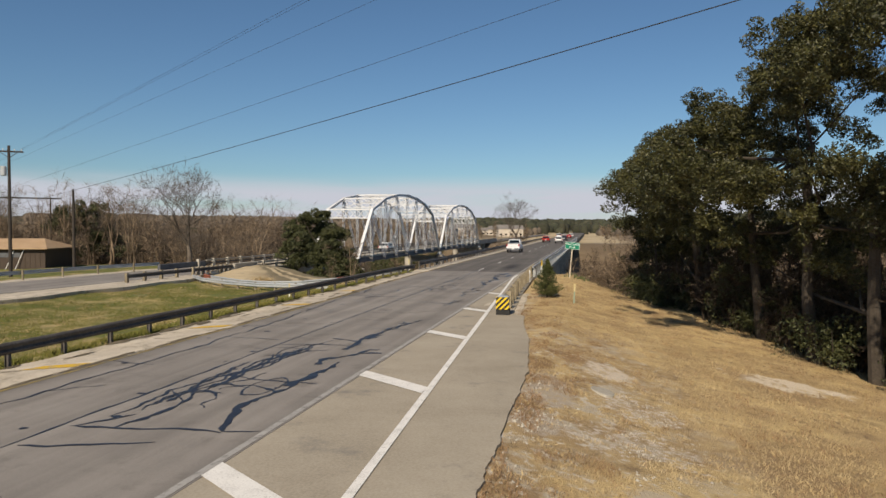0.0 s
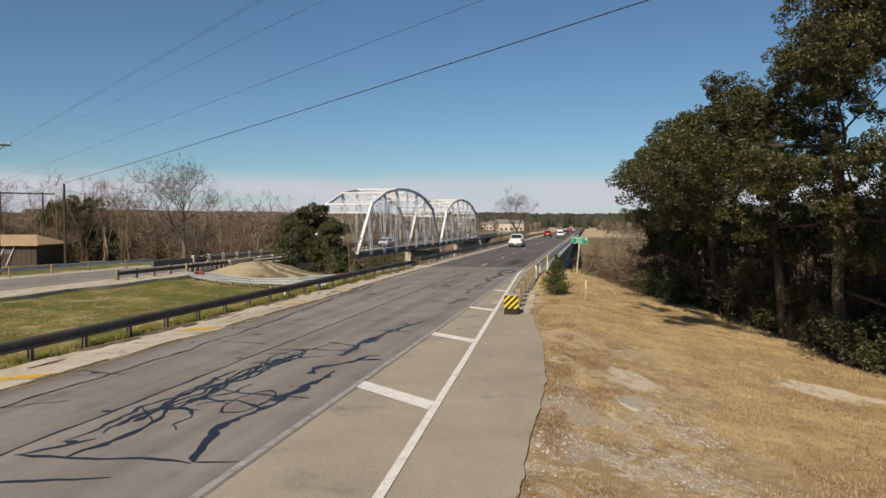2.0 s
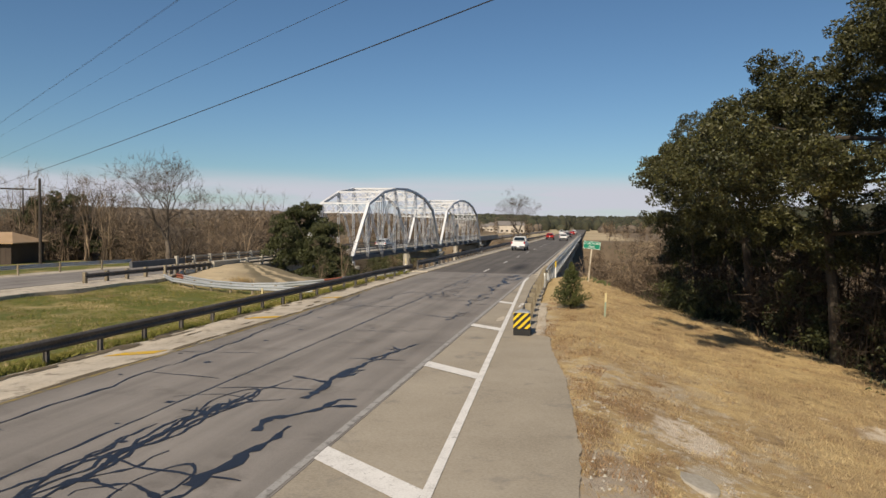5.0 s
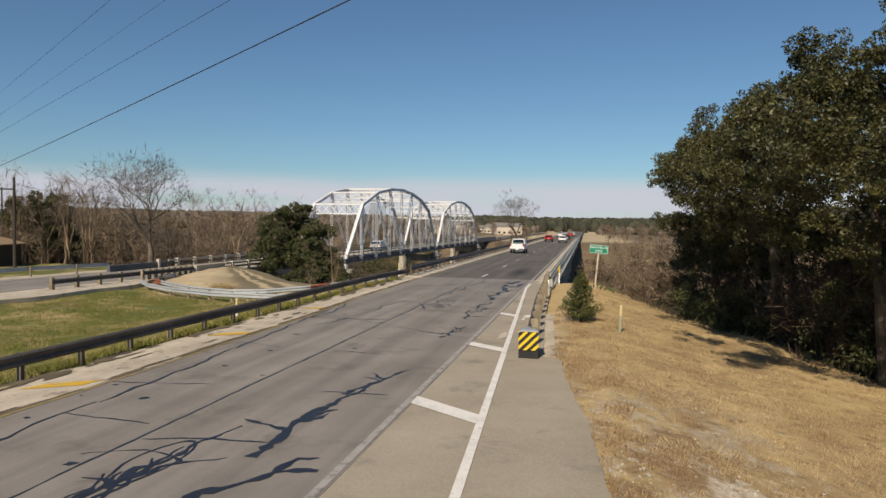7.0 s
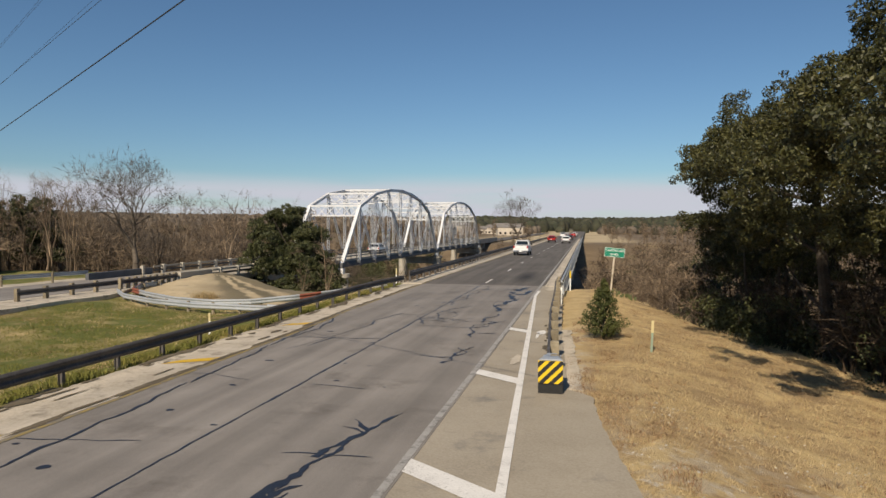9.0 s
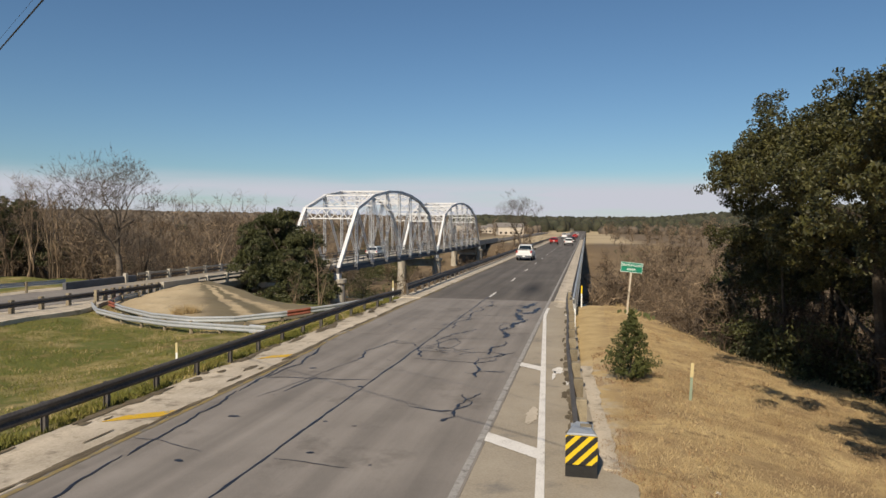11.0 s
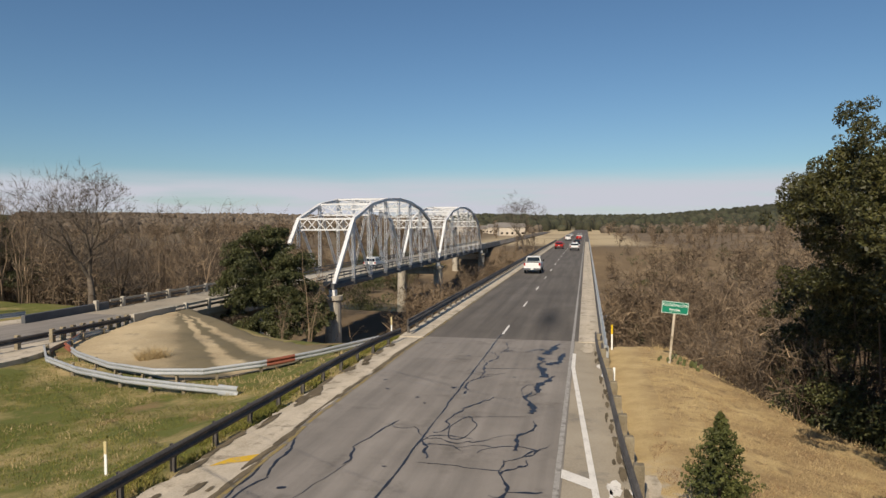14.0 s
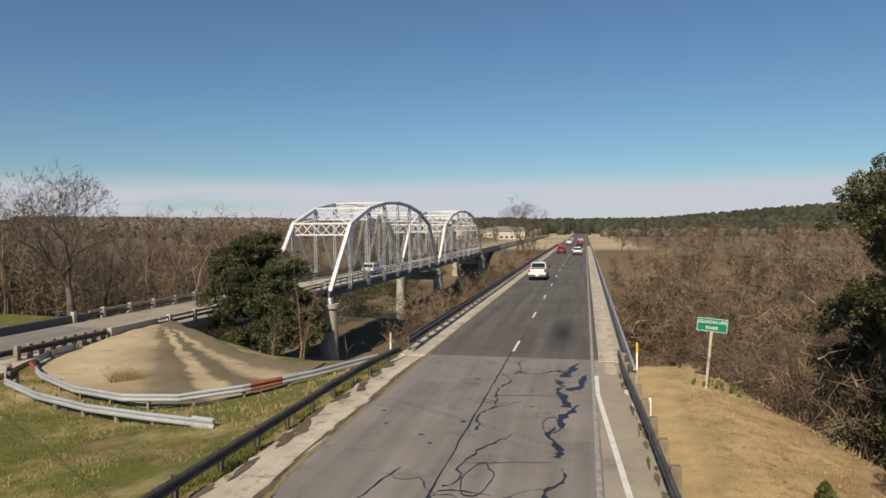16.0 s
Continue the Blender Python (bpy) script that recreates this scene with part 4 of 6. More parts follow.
def old_approach():
    ob = thing("approach_span", "weathered concrete approach span with post and rail parapets", "bridge", kind="structure")
    part("deck", Mesh().box(-35.3, -27.6, 63.004, 92.3, -1.05, OLD, 0.02), M_SHOULDER, ob, "grey concrete deck")
    for x in (-34.6, -32.6, -30.4, -28.3):
        part("girder", Mesh().box(x - 0.2, x + 0.2, 63.4, 92.2, -1.75, -1.055), M_CONC, ob)
    part("abutment", Mesh().box(-35.6, -27.3, 62.2, 63.0, -5, OLD - 0.01), M_CONC, ob)
    part("wing_wall", Mesh().box(-28.0, -27.72, 58.8, 63.3, -1.6, 0.08, 0.03), M_CONC, ob, "pale concrete wing parapet")
    part("wing_wall", Mesh().box(-35.5, -35.2, 58.0, 66.0, -1.6, -0.08, 0.03), M_STEELGREY, ob, "dark grey wing parapet")
    pm = Mesh().box(-0.14, 0.14, -0.14, 0.14, -0.3, 0.78, 0.03).data("parapet_post", M_CONC)
    for x in (-35.2, -27.75):
        for z in (0.25, 0.56):
            part("rail", Mesh().beam((x, 63.4 if x > -30 else 66.1, OLD + z + 0.05), (x, 92.2, OLD + z + 0.05), 0.1, 0.16), M_CONC if z > 0.5 else M_RUSTRAIL, ob)
        y = 64.6
        while y < 92:
            o = new("parapet_post", pm)
            o.parent = ob
            o.matrix_basis = pose(x, y, OLD)
            y += 3.0
    for y in (77.5,):
        part("bent_cap", Mesh().box(-35.2, -27.7, y - 0.4, y + 0.4, -2.5, -1.755), M_CONC, ob)
        for x in (-34.2, -28.7):
            part("column", Mesh().box(x - 0.35, x + 0.35, y - 0.35, y + 0.35, -12, -2.5, 0.05), M_CONC, ob)


old_approach()

TX = (-34.6, -27.4)
T0, SPAN, PANELS = 93.0, 55.6, 8
LOW = -1.35


def top_of(k):
    return (LOW, 6.35, 8.35, 9.25, 9.55, 9.25, 8.35, 6.35, LOW)[k]


def laced(m, a, b, w, h, cross, up=(0, 0, 1), flange=0.13):
    """A built-up member: two channels joined by lacing bars."""
    a, b = Vector(a), Vector(b)
    d = (b - a).normalized()
    c = Vector(cross).normalized()
    for s in (-1, 1):
        m.beam(a + c * (s * w / 2), b + c * (s * w / 2), flange, h, up)
    n = max(2, int((b - a).length / (w * 1.5)))
    for i in range(n):
        p, q = a + (b - a) * (i / n), a + (b - a) * ((i + 1) / n)
        s = 1 if i % 2 else -1
        m.beam(p + c * (s * w / 2), q - c * (s * w / 2), 0.06, 0.03, up)


def truss_span(y0):
    ob = thing("truss_span", "white painted steel through truss with arched top chords", "truss bridge", group="truss spans", kind="structure")
    P = SPAN / PANELS
    ys = [y0 + k * P for k in range(PANELS + 1)]
    for x in TX:
        for k in range(PANELS):
            a, b = (x, ys[k], top_of(k)), (x, ys[k + 1], top_of(k + 1))
            ends = k in (0, PANELS - 1)
            m = Mesh()
            m.beam((a[0] - 0.18, a[1], a[2]), (b[0] - 0.18, b[1], b[2]), 0.08, 0.36)
            m.beam((a[0] + 0.18, a[1], a[2]), (b[0] + 0.18, b[1], b[2]), 0.08, 0.36)
            m.beam((a[0], a[1], a[2] + 0.22), (b[0], b[1], b[2] + 0.19), 0.44, 0.03)
            part("end_post" if ends else "top_chord", m, M_TRUSS, ob)
            # Darker than the truss paint: shade is put into the chord colour.
            part("bottom_chord", Mesh().beam((x - 0.14, ys[k], LOW), (x - 0.14, ys[k + 1], LOW), 0.07, 0.34).beam((x + 0.14, ys[k], LOW), (x + 0.14, ys[k + 1], LOW), 0.07, 0.34), M_STEELGREY, ob)
        for k in range(1, PANELS):
            m = Mesh()
            laced(m, (x, ys[k], LOW), (x, ys[k], top_of(k) - 0.1), 0.3, 0.03, (1, 0, 0), (1, 0, 0), 0.34)
            part("vertical", m, M_TRUSS, ob)
        for k in range(1, PANELS - 1):
            near = k < PANELS // 2
            a = (x, ys[k], top_of(k)) if near else (x, ys[k], LOW)
            b = (x, ys[k + 1], LOW) if near else (x, ys[k + 1], top_of(k + 1))
            m = Mesh()
            m.beam((a[0] - 0.12, a[1], a[2]), (b[0] - 0.12, b[1], b[2]), 0.03, 0.26)
            m.beam((a[0] + 0.12, a[1], a[2]), (b[0] + 0.12, b[1], b[2]), 0.03, 0.26)
            part("diagonal", m, M_TRUSS, ob)
        for k in range(PANELS + 1):
            z = top_of(k)
            # Gussets darkened the same way, shade in the colour.
            part("gusset", Mesh().box(x - 0.26, x + 0.26, ys[k] - 0.36, ys[k] + 0.36, LOW - 0.28, LOW + 0.42), M_STEELGREY, ob)
    for k in range(1, PANELS):
        z = top_of(k)
        m = Mesh()
        m.beam((TX[0], ys[k], z + 0.1), (TX[1], ys[k], z + 0.1), 0.16, 0.22)
        drop = min(1.35, z - 5.0) if k not in (1, PANELS - 1) else 1.25
        if drop > 0.6:
            m.beam((TX[0], ys[k], z - drop), (TX[1], ys[k], z - drop), 0.12, 0.16)
            n = 6
            w = (TX[1] - TX[0]) / n
            for i in range(n):
                xa = TX[0] + i * w
                m.beam((xa, ys[k], z - drop), (xa + w, ys[k], z + 0.05), 0.08, 0.09)
                m.beam((xa, ys[k], z + 0.05), (xa + w, ys[k], z - drop), 0.08, 0.09)
        part("portal" if k in (1, PANELS - 1) else "sway_frame", m, M_TRUSS, ob)
    for k in range(1, PANELS - 1):
        a, b = top_of(k) + 0.05, top_of(k + 1) + 0.05
        m = Mesh()
        m.beam((TX[0], ys[k], a), (TX[1], ys[k + 1], b), 0.09, 0.09)
        m.beam((TX[1], ys[k], a), (TX[0], ys[k + 1], b), 0.09, 0.09)
        part("lateral_brace", m, M_TRUSS, ob)
    for k in range(PANELS + 1):
        part("floor_beam", Mesh().box(TX[0] + 0.3, TX[1] - 0.3, ys[k] - 0.12, ys[k] + 0.12, LOW - 0.2, -0.905), M_STEELGREY, ob)
    part("deck", Mesh().box(TX[0] + 0.35, TX[1] - 0.35, y0 - 0.5, y0 + SPAN + 0.1, -0.9, OLD, 0.02), M_CONC, ob, "pale concrete deck")
    for x in (TX[0] + 0.42, TX[1] - 0.42):
        for z in (0.35, 0.7):
            part("deck_rail", Mesh().beam((x, y0 - 0.3, OLD + z), (x, y0 + SPAN, OLD + z), 0.08, 0.14), M_STEELGREY, ob)
        # Added dark beam that stands for the shaded band under the deck.
        part("stringer", Mesh().box(x - 0.06, x + 0.06, y0, y0 + SPAN, LOW - 0.1, -0.91), M_STEELGREY, ob)
        picket = Mesh().box(-0.04, 0.04, -0.04, 0.04, 0.002, 0.8).data("rail_post", M_STEELGREY)
        for i in range(27):
            o = new("rail_post", picket)
            o.parent = ob
            o.matrix_basis = pose(x, y0 + 0.6 + i * 2.08, OLD)
    return ob


for y in (T0, T0 + SPAN + 0.35):
    truss_span(y)


def pier(y, tall=True):
    ob = thing("bridge_pier", "pale concrete two-column pier under the truss", "pier", group="truss piers", kind="structure")
    for x in TX:
        zb = ground(x, y) - 0.8
        part("column", Mesh().tube([(x, y, zb), (x, y, -3.2), (x, y, -2.9)], [1.0, 0.86, 0.86], 16), M_CONC, ob, smooth=False)
        part("cap", Mesh().tube([(x, y, -2.9), (x, y, -2.75), (x, y, -2.3)], [0.9, 1.08, 1.08], 16), M_CONC, ob)
        part("bearing", Mesh().box(x - 0.35, x + 0.35, y - 0.4, y + 0.4, -2.3, LOW - 0.28, 0.05), M_TRUSS, ob)
    part("web_wall", Mesh().box(TX[0] + 0.7, TX[1] - 0.7, y - 0.3, y + 0.3, -3.9, -2.5), M_CONC, ob)


for y in (T0, T0 + SPAN + 0.17, T0 + 2 * SPAN + 0.35):
    pier(y)
end = T0 + 2 * SPAN + 0.9
ob = thing("approach_span", "concrete approach span beyond the truss bridge", "bridge", kind="structure")
part("deck", Mesh().box(-35.3, -27.6, end, 248, -1.3, OLD, 0.02), M_CONC, ob)
for x in (-35.1, -27.8):
    part("parapet", Mesh().box(x - 0.12, x + 0.12, end, 248, OLD + 0.004, OLD + 0.75, 0.03), M_CONC, ob)
for y in (222, 236):
    part("column", Mesh().box(-34.8, -28.2, y - 0.4, y + 0.4, -12, -1.32), M_CONC, ob)
solid("road_3", flat(248, 600, lambda y: -35.3, lambda y: -27.6, -2.6, -1.2, 30), M_DECK, "asphalt of the old road on the far bank", "road", "structure")
solid("river", Mesh().add([(-900, 205, -10.2), (900, 25, -10.2), (900, 42, -10.2), (-900, 256, -10.2)], [(0, 1, 2, 3)]), M_WATER, "still dark green river water", "river", "structure")


# ---- plants ----
def twig_template(rng, height, width, stems, twigs, length, thick=0.014, radius=0.05, low=0.15):
    """A leafless shrub or crown: a few bent stems and very many fine twigs, each one slim blade."""
    V, F = [], []
    nodes = []

    def tube3(pts, rs):
        prev = None
        for p, r in zip(pts, rs):
            b = len(V)
            for k in range(3):
                V.append((p.x + r * math.cos(k * 2.094), p.y + r * math.sin(k * 2.094), p.z))
            if prev is not None:
                for k in range(3):
                    q = (k + 1) % 3
                    F.extend([(prev + k, prev + q, b + q), (prev + k, b + q, b + k)])
            prev = b

    for _ in range(stems):
        a, out = rng.uniform(0, math.tau), width * rng.uniform(0.15, 0.9)
        h = height * rng.uniform(0.55, 0.95)
        p0 = Vector((0.12 * width * math.cos(a), 0.12 * width * math.sin(a), -0.4))
        pts = [p0]
        for i in range(1, 6):
            t = i / 5
            pts.append(Vector((out * t ** 1.3 * math.cos(a) + rng.gauss(0, 0.05) * width, out * t ** 1.3 * math.sin(a) + rng.gauss(0, 0.05) * width, h * t)))
        tube3(pts, [radius * (1 - 0.85 * i / 5) for i in range(6)])
        for _ in range(5):
            k = rng.randint(2, 5)
            s = pts[k]
            d = Vector((rng.gauss(0, 1), rng.gauss(0, 1), rng.gauss(0.5, 0.5))).normalized()
            e1 = s + d * width * rng.uniform(0.15, 0.35)
            e2 = e1 + (d + Vector((rng.gauss(0, 0.5), rng.gauss(0, 0.5), rng.gauss(0.3, 0.4)))) * width * rng.uniform(0.1, 0.3)
            tube3([s, e1], [radius * 0.42, radius * 0.25])
            b = len(V)
            V.extend([(e1.x - radius * 0.25, e1.y, e1.z), (e1.x + radius * 0.25, e1.y, e1.z), tuple(e2)])
            F.append((b, b + 1, b + 2))
            nodes += [(s + e1) / 2, e1, (e1 + e2) / 2, e2, e2]
        nodes += pts[2:]
    for _ in range(twigs):
        s = rng.choice(nodes) + Vector((rng.gauss(0, 0.04), rng.gauss(0, 0.04), rng.gauss(0, 0.04))) * width
        if s.z < low * height:
            s.z = rng.uniform(0, height * 0.5)
        d = Vector((rng.gauss(0, 0.9), rng.gauss(0, 0.9), rng.gauss(0.45, 0.7))).normalized()
        e = s + d * length * rng.uniform(0.5, 1.3)
        w = d.cross(Vector((rng.gauss(0, 1), rng.gauss(0, 1), rng.gauss(0, 1)))).normalized() * thick * rng.uniform(0.6, 1.4)
        b = len(V)
        V.extend([tuple(s - w), tuple(s + w), tuple(e)])
        F.append((b, b + 1, b + 2))
    return np.array(V), np.array(F)


def scatter(name, templates, places, mat, label, category):
    """One joined mesh of many plants. places: x, y, scale, turn, and optional sink."""
    vs, fs, n = [], [], 0
    rng = random.Random(len(places))
    for x, y, s, turn in places:
        V, F = templates[rng.randrange(len(templates))]
        c, w = math.cos(turn), math.sin(turn)
        z = ground(x, y)
        sz = s * rng.uniform(0.85, 1.15)
        vs.append(np.stack([x + s * (V[:, 0] * c - V[:, 1] * w), y + s * (V[:, 0] * w + V[:, 1] * c), z + sz * V[:, 2]], 1))
        fs.append(F + n)
        n += len(V)
    return solid(name, raw(name, np.concatenate(vs), np.concatenate(fs), mat), mat, label, category, "stuff")


def leaf_cloud(rng, centres, per, size, squash=0.8):
    """Leaf sprays: small bent leaves (two triangles each) set in loose balls round the centres (x, y, z, radius)."""
    g = np.random.default_rng(rng.randrange(1 << 30))
    vs = []
    for cx, cy, cz, r in centres:
        k = max(6, int(per * r * r))
        d = g.normal(size=(k, 3))
        d /= np.linalg.norm(d, axis=1)[:, None]
        rad = r * g.uniform(0.45, 1.05, k) ** 0.6
        p = np.array([cx, cy, cz]) + d * rad[:, None] * np.array([1, 1, squash])
        a = g.normal(size=(k, 3))
        a /= np.linalg.norm(a, axis=1)[:, None]
        nrm = d + 0.9 * g.normal(size=(k, 3))
        b = np.cross(nrm, a)
        b /= np.linalg.norm(b, axis=1)[:, None] + 1e-9
        s = size * g.uniform(0.55, 1.35, k)[:, None]
        a, b = a * s, b * s * 0.48
        lift = 0.18 * s * (nrm / (np.linalg.norm(nrm, axis=1)[:, None] + 1e-9))
        vs.append(np.stack([p - a, p + b + lift, p + a, p - b + lift], 1).reshape(-1, 3))
    V = np.concatenate(vs)
    n = len(V) // 4
    i = np.arange(n)[:, None] * 4
    F = np.concatenate([i + np.array([[0, 1, 2]]), i + np.array([[0, 2, 3]])])
    return V, F


def grow_crown(rng, lobes, fill):
    """Clump centres: each large lobe (x, y, z, rx, ry, rz) bears billows on its shell, each billow many clumps over its upper side."""
    out = []
    for x, y, z, rx, ry, rz in lobes:
        n = max(5, int(0.16 * fill * (rx * ry + ry * rz + rx * rz)))
        for _ in range(n):
            d = Vector((rng.gauss(0, 1), rng.gauss(0, 1), rng.gauss(0.2, 1))).normalized()
            if d.z < -0.35:
                d.z *= -0.6
            k = rng.uniform(0.72, 0.98) if rng.random() < 0.8 else rng.uniform(0.3, 0.65)
            bx, by, bz = x + d.x * rx * k, y + d.y * ry * k, z + d.z * rz * k
            br = rng.uniform(0.55, 1.15)
            for _ in range(int(9 * br * br) + 3):
                e = Vector((rng.gauss(0, 1), rng.gauss(0, 1), rng.gauss(0.45, 0.8))).normalized()
                q = br * rng.uniform(0.5, 1.1)
                out.append((bx + e.x * q, by + e.y * q, bz + e.z * q * 0.72, rng.uniform(0.16, 0.42)))
    return out


def evergreen(name, label, base, lobes, trunks, fill, per, leaf, mat, seed):
    rng = random.Random(seed)
    ob = thing(name, label, "tree")
    clumps = grow_crown(rng, lobes, fill)
    for (x, y, r, h, lx, ly) in trunks:
        z = ground(x, y) - 0.3
        pts = [Vector((x, y, z)), Vector((x + lx * 0.3 + rng.gauss(0, 0.1), y + ly * 0.3, z + h * 0.35)), Vector((x + lx * 0.7, y + ly * 0.7 + rng.gauss(0, 0.1), z + h * 0.7)), Vector((x + lx, y + ly, z + h))]
        part("trunk", Mesh().tube(pts, [r * 1.25, r, r * 0.8, r * 0.5], 9), M_BARK, ob, "dark upright trunk")
        for _ in range(9):
            c = rng.choice(clumps)
            s = pts[rng.randint(1, 3)]
            e = Vector(c[:3])
            if (e - s).length > 7:
                continue
            mid = (s + e) / 2 + Vector((rng.gauss(0, 0.3), rng.gauss(0, 0.3), -0.35))
            part("limb", Mesh().tube([s, mid, e], [r * 0.42, r * 0.26, r * 0.08], 6), M_BARK, ob)
    V, F = leaf_cloud(rng, clumps, per, leaf)
    part("crown", raw("crown", V, F, mat), None, ob, "dense small leaves in clumps")
    return ob




evergreen("live_oak", "large live oak with dense dark green crown over the verge", (10, 38),
          [(9.9, 45.2, 5.6, 2.7, 3.4, 3.9), (8.7, 41.9, 5.6, 2.4, 3.0, 2.6), (10.3, 37.4, 6.0, 2.7, 3.0, 3.1), (13.0, 41, 6.2, 3.4, 4.2, 4.0), (12.8, 46.5, 5.7, 3, 3.6, 3.8),
           (9.6, 43.6, 3.3, 2.3, 3.0, 1.9), (10.2, 38.6, 3.6, 2.4, 3.0, 1.9), (11.6, 46.0, 1.4, 2.6, 3.0, 2.6), (13.0, 40.5, 1.6, 2.6, 3.2, 2.8), (10.8, 48.0, 2.8, 2.1, 2.5, 2.2)],
          [(11.9, 39.8, 0.24, 6.4, -0.9, -0.6), (12.4, 44.0, 0.24, 7, -0.7, 0.3)], 5.0, 1280, 0.059, M_OAKLEAF, 5)
evergreen("live_oak", "tall live oak with dark spreading crown beside the verge", (12, 31),
          [(10.9, 32.2, 6.6, 2.8, 3.0, 3.2), (9.4, 30.9, 5.7, 2.3, 2.5, 2.0), (8.5, 35.2, 5.2, 2.3, 2.6, 1.9), (8.2, 28.6, 4.6, 1.7, 2.2, 1.3), (8.9, 25.2, 5.1, 1.5, 1.9, 1.2), (12.9, 27.8, 7.6, 2.7, 3.0, 3.6), (14.0, 23.4, 8.8, 3.1, 3.2, 4.0), (15.4, 30, 8.6, 3.6, 4.0, 4.2), (14.5, 35.5, 7.2, 3.5, 3.5, 3.8), (13.6, 24.5, 5.0, 2.2, 2.6, 2.0),
           (11.3, 33.2, 3.6, 2.3, 2.8, 1.9), (12.9, 28.6, 4.2, 2.4, 2.6, 2.1), (14.6, 34.0, 1.6, 2.6, 3.0, 2.6), (15.6, 28.5, 1.8, 2.6, 3.0, 2.8), (15.8, 24.0, 2.8, 2.4, 2.4, 2.4)],
          [(13.4, 33.4, 0.2, 7.5, -0.8, -0.6), (14.6, 29.6, 0.22, 8.5, -0.8, -0.8), (15.6, 26.2, 0.22, 8.0, -0.5, -0.6)], 4.5, 1250, 0.059, M_OAKLEAF, 6)
# Nearer lobes are unseen; added to keep sun off the wood behind.
evergreen("live_oak", "live oak at the edge of the wood, crown extended out of view for shade", (17, 19),
          [(16.4, 17.5, 7.5, 3.2, 3.6, 4.2), (15.0, 18.6, 7.8, 2.4, 2.6, 3.2), (17.2, 20.5, 6.2, 2.8, 2.8, 3.0), (15.8, 16.4, 4.6, 2.2, 2.4, 2.4), (18.6, 17.0, 4.2, 2.4, 2.4, 2.4), (18.4, 24, 9, 4, 4, 4.5), (19.5, 13, 7.5, 4, 4, 4)],
          [(17.8, 18.5, 0.4, 7, -0.3, -0.5), (20, 14.5, 0.35, 7, 0, 0)], 3.6, 900, 0.075, M_OAKLEAF, 7)

evergreen("live_oak", "dark live oak deep in the shaded wood", (18, 34),
          [(16.5, 37.5, 2.2, 3, 3, 3.6), (19.5, 33, 2.2, 3, 3, 3.6), (22.5, 28.5, 2.6, 3.2, 3.2, 3.8), (14.2, 42.5, 1.2, 2.6, 2.6, 3.2)],
          [(17.6, 36, 0.25, 6, -0.3, 0.2), (21, 31, 0.25, 6, 0.2, 0.3)], 2.6, 520, 0.09, M_OAKLEAF, 17)


evergreen("live_oak", "dark live oak low on the bank behind the larger oaks", (10, 52),
          [(10.4, 51.5, 0.8, 2.3, 2.8, 3.2), (9.4, 49.2, -0.9, 1.7, 2.2, 1.8), (12.0, 55, 0.4, 3, 3, 3.8), (12.2, 50, 3.4, 2.4, 2.8, 2.8), (14.5, 53, 2.0, 2.8, 2.8, 3.4)],
          [(11.6, 52.0, 0.22, 6, -0.3, -0.3), (12.8, 54.0, 0.22, 6.5, -0.2, 0.0)], 4.0, 850, 0.075, M_OAKLEAF, 19)


def understory():
    """Evergreen shrubs below the oaks, each a loose heap of dark leaves on thin stems."""
    rng = random.Random(31)
    for k in range(54):
        x = rng.uniform(9.4, 19) if k > 14 else rng.uniform(8.9, 11)
        y = lerp([(9, 43.5), (10.5, 38.5), (12, 33), (14, 27.5), (17, 22), (20, 19)], x) + rng.uniform(2.2, 8.0)
        if k >= 40:
            x, y = rng.uniform(8.4, 12), rng.uniform(44.5, 52)
        z = ground(x, y)
        ob = thing("evergreen_shrub", "dark evergreen shrub in the shade below the oaks", "shrub", group="understory shrubs")
        h = rng.uniform(1.2, 2.7)
        m = Mesh()
        for _ in range(4):
            a = rng.uniform(0, 6.28)
            m.tube([(x, y, z - 0.2), (x + 0.4 * math.cos(a), y + 0.4 * math.sin(a), z + h * 0.5), (x + 0.8 * math.cos(a), y + 0.8 * math.sin(a), z + h)], [0.045, 0.03, 0.01], 5)
        part("stem", m, M_BARK, ob)
        c = [(x + rng.gauss(0, 0.75), y + rng.gauss(0, 0.75), z + h * rng.uniform(0.25, 1.0), rng.uniform(0.3, 0.55)) for _ in range(22)]
        V, F = leaf_cloud(rng, c, 330, 0.065)
        part("foliage", raw("foliage", V, F, M_DARKLEAF), None, ob)


understory()
evergreen("oak_tree", "round dark evergreen oak growing beside the old abutment", (-25, 71),
          [(-25.2, 71.8, 1.8, 3.2, 3.4, 3.3), (-22.4, 70.6, -0.4, 2.8, 2.8, 2.3), (-27.4, 72.6, 0.4, 2.3, 2.6, 2.6), (-25.0, 72, 4.6, 1.7, 1.8, 1.5), (-21.0, 69.6, -2.2, 2.7, 2.4, 1.7), (-24.6, 69.0, -2.4, 2.2, 1.8, 1.4), (-22.8, 71.2, 2.6, 1.7, 1.8, 1.4), (-23.6, 70.8, 0.6, 2.5, 2.5, 2.1), (-21.6, 70.2, -1.2, 2.5, 2.4, 1.9), (-26.2, 71.0, -1.0, 2.0, 2.0, 1.6)],
          [(-24.6, 72, 0.3, 6.5, 0.2, -0.2), (-23.6, 71.4, 0.22, 5.5, 0.6, -0.3)], 6.5, 900, 0.085, M_DARKLEAF, 8)
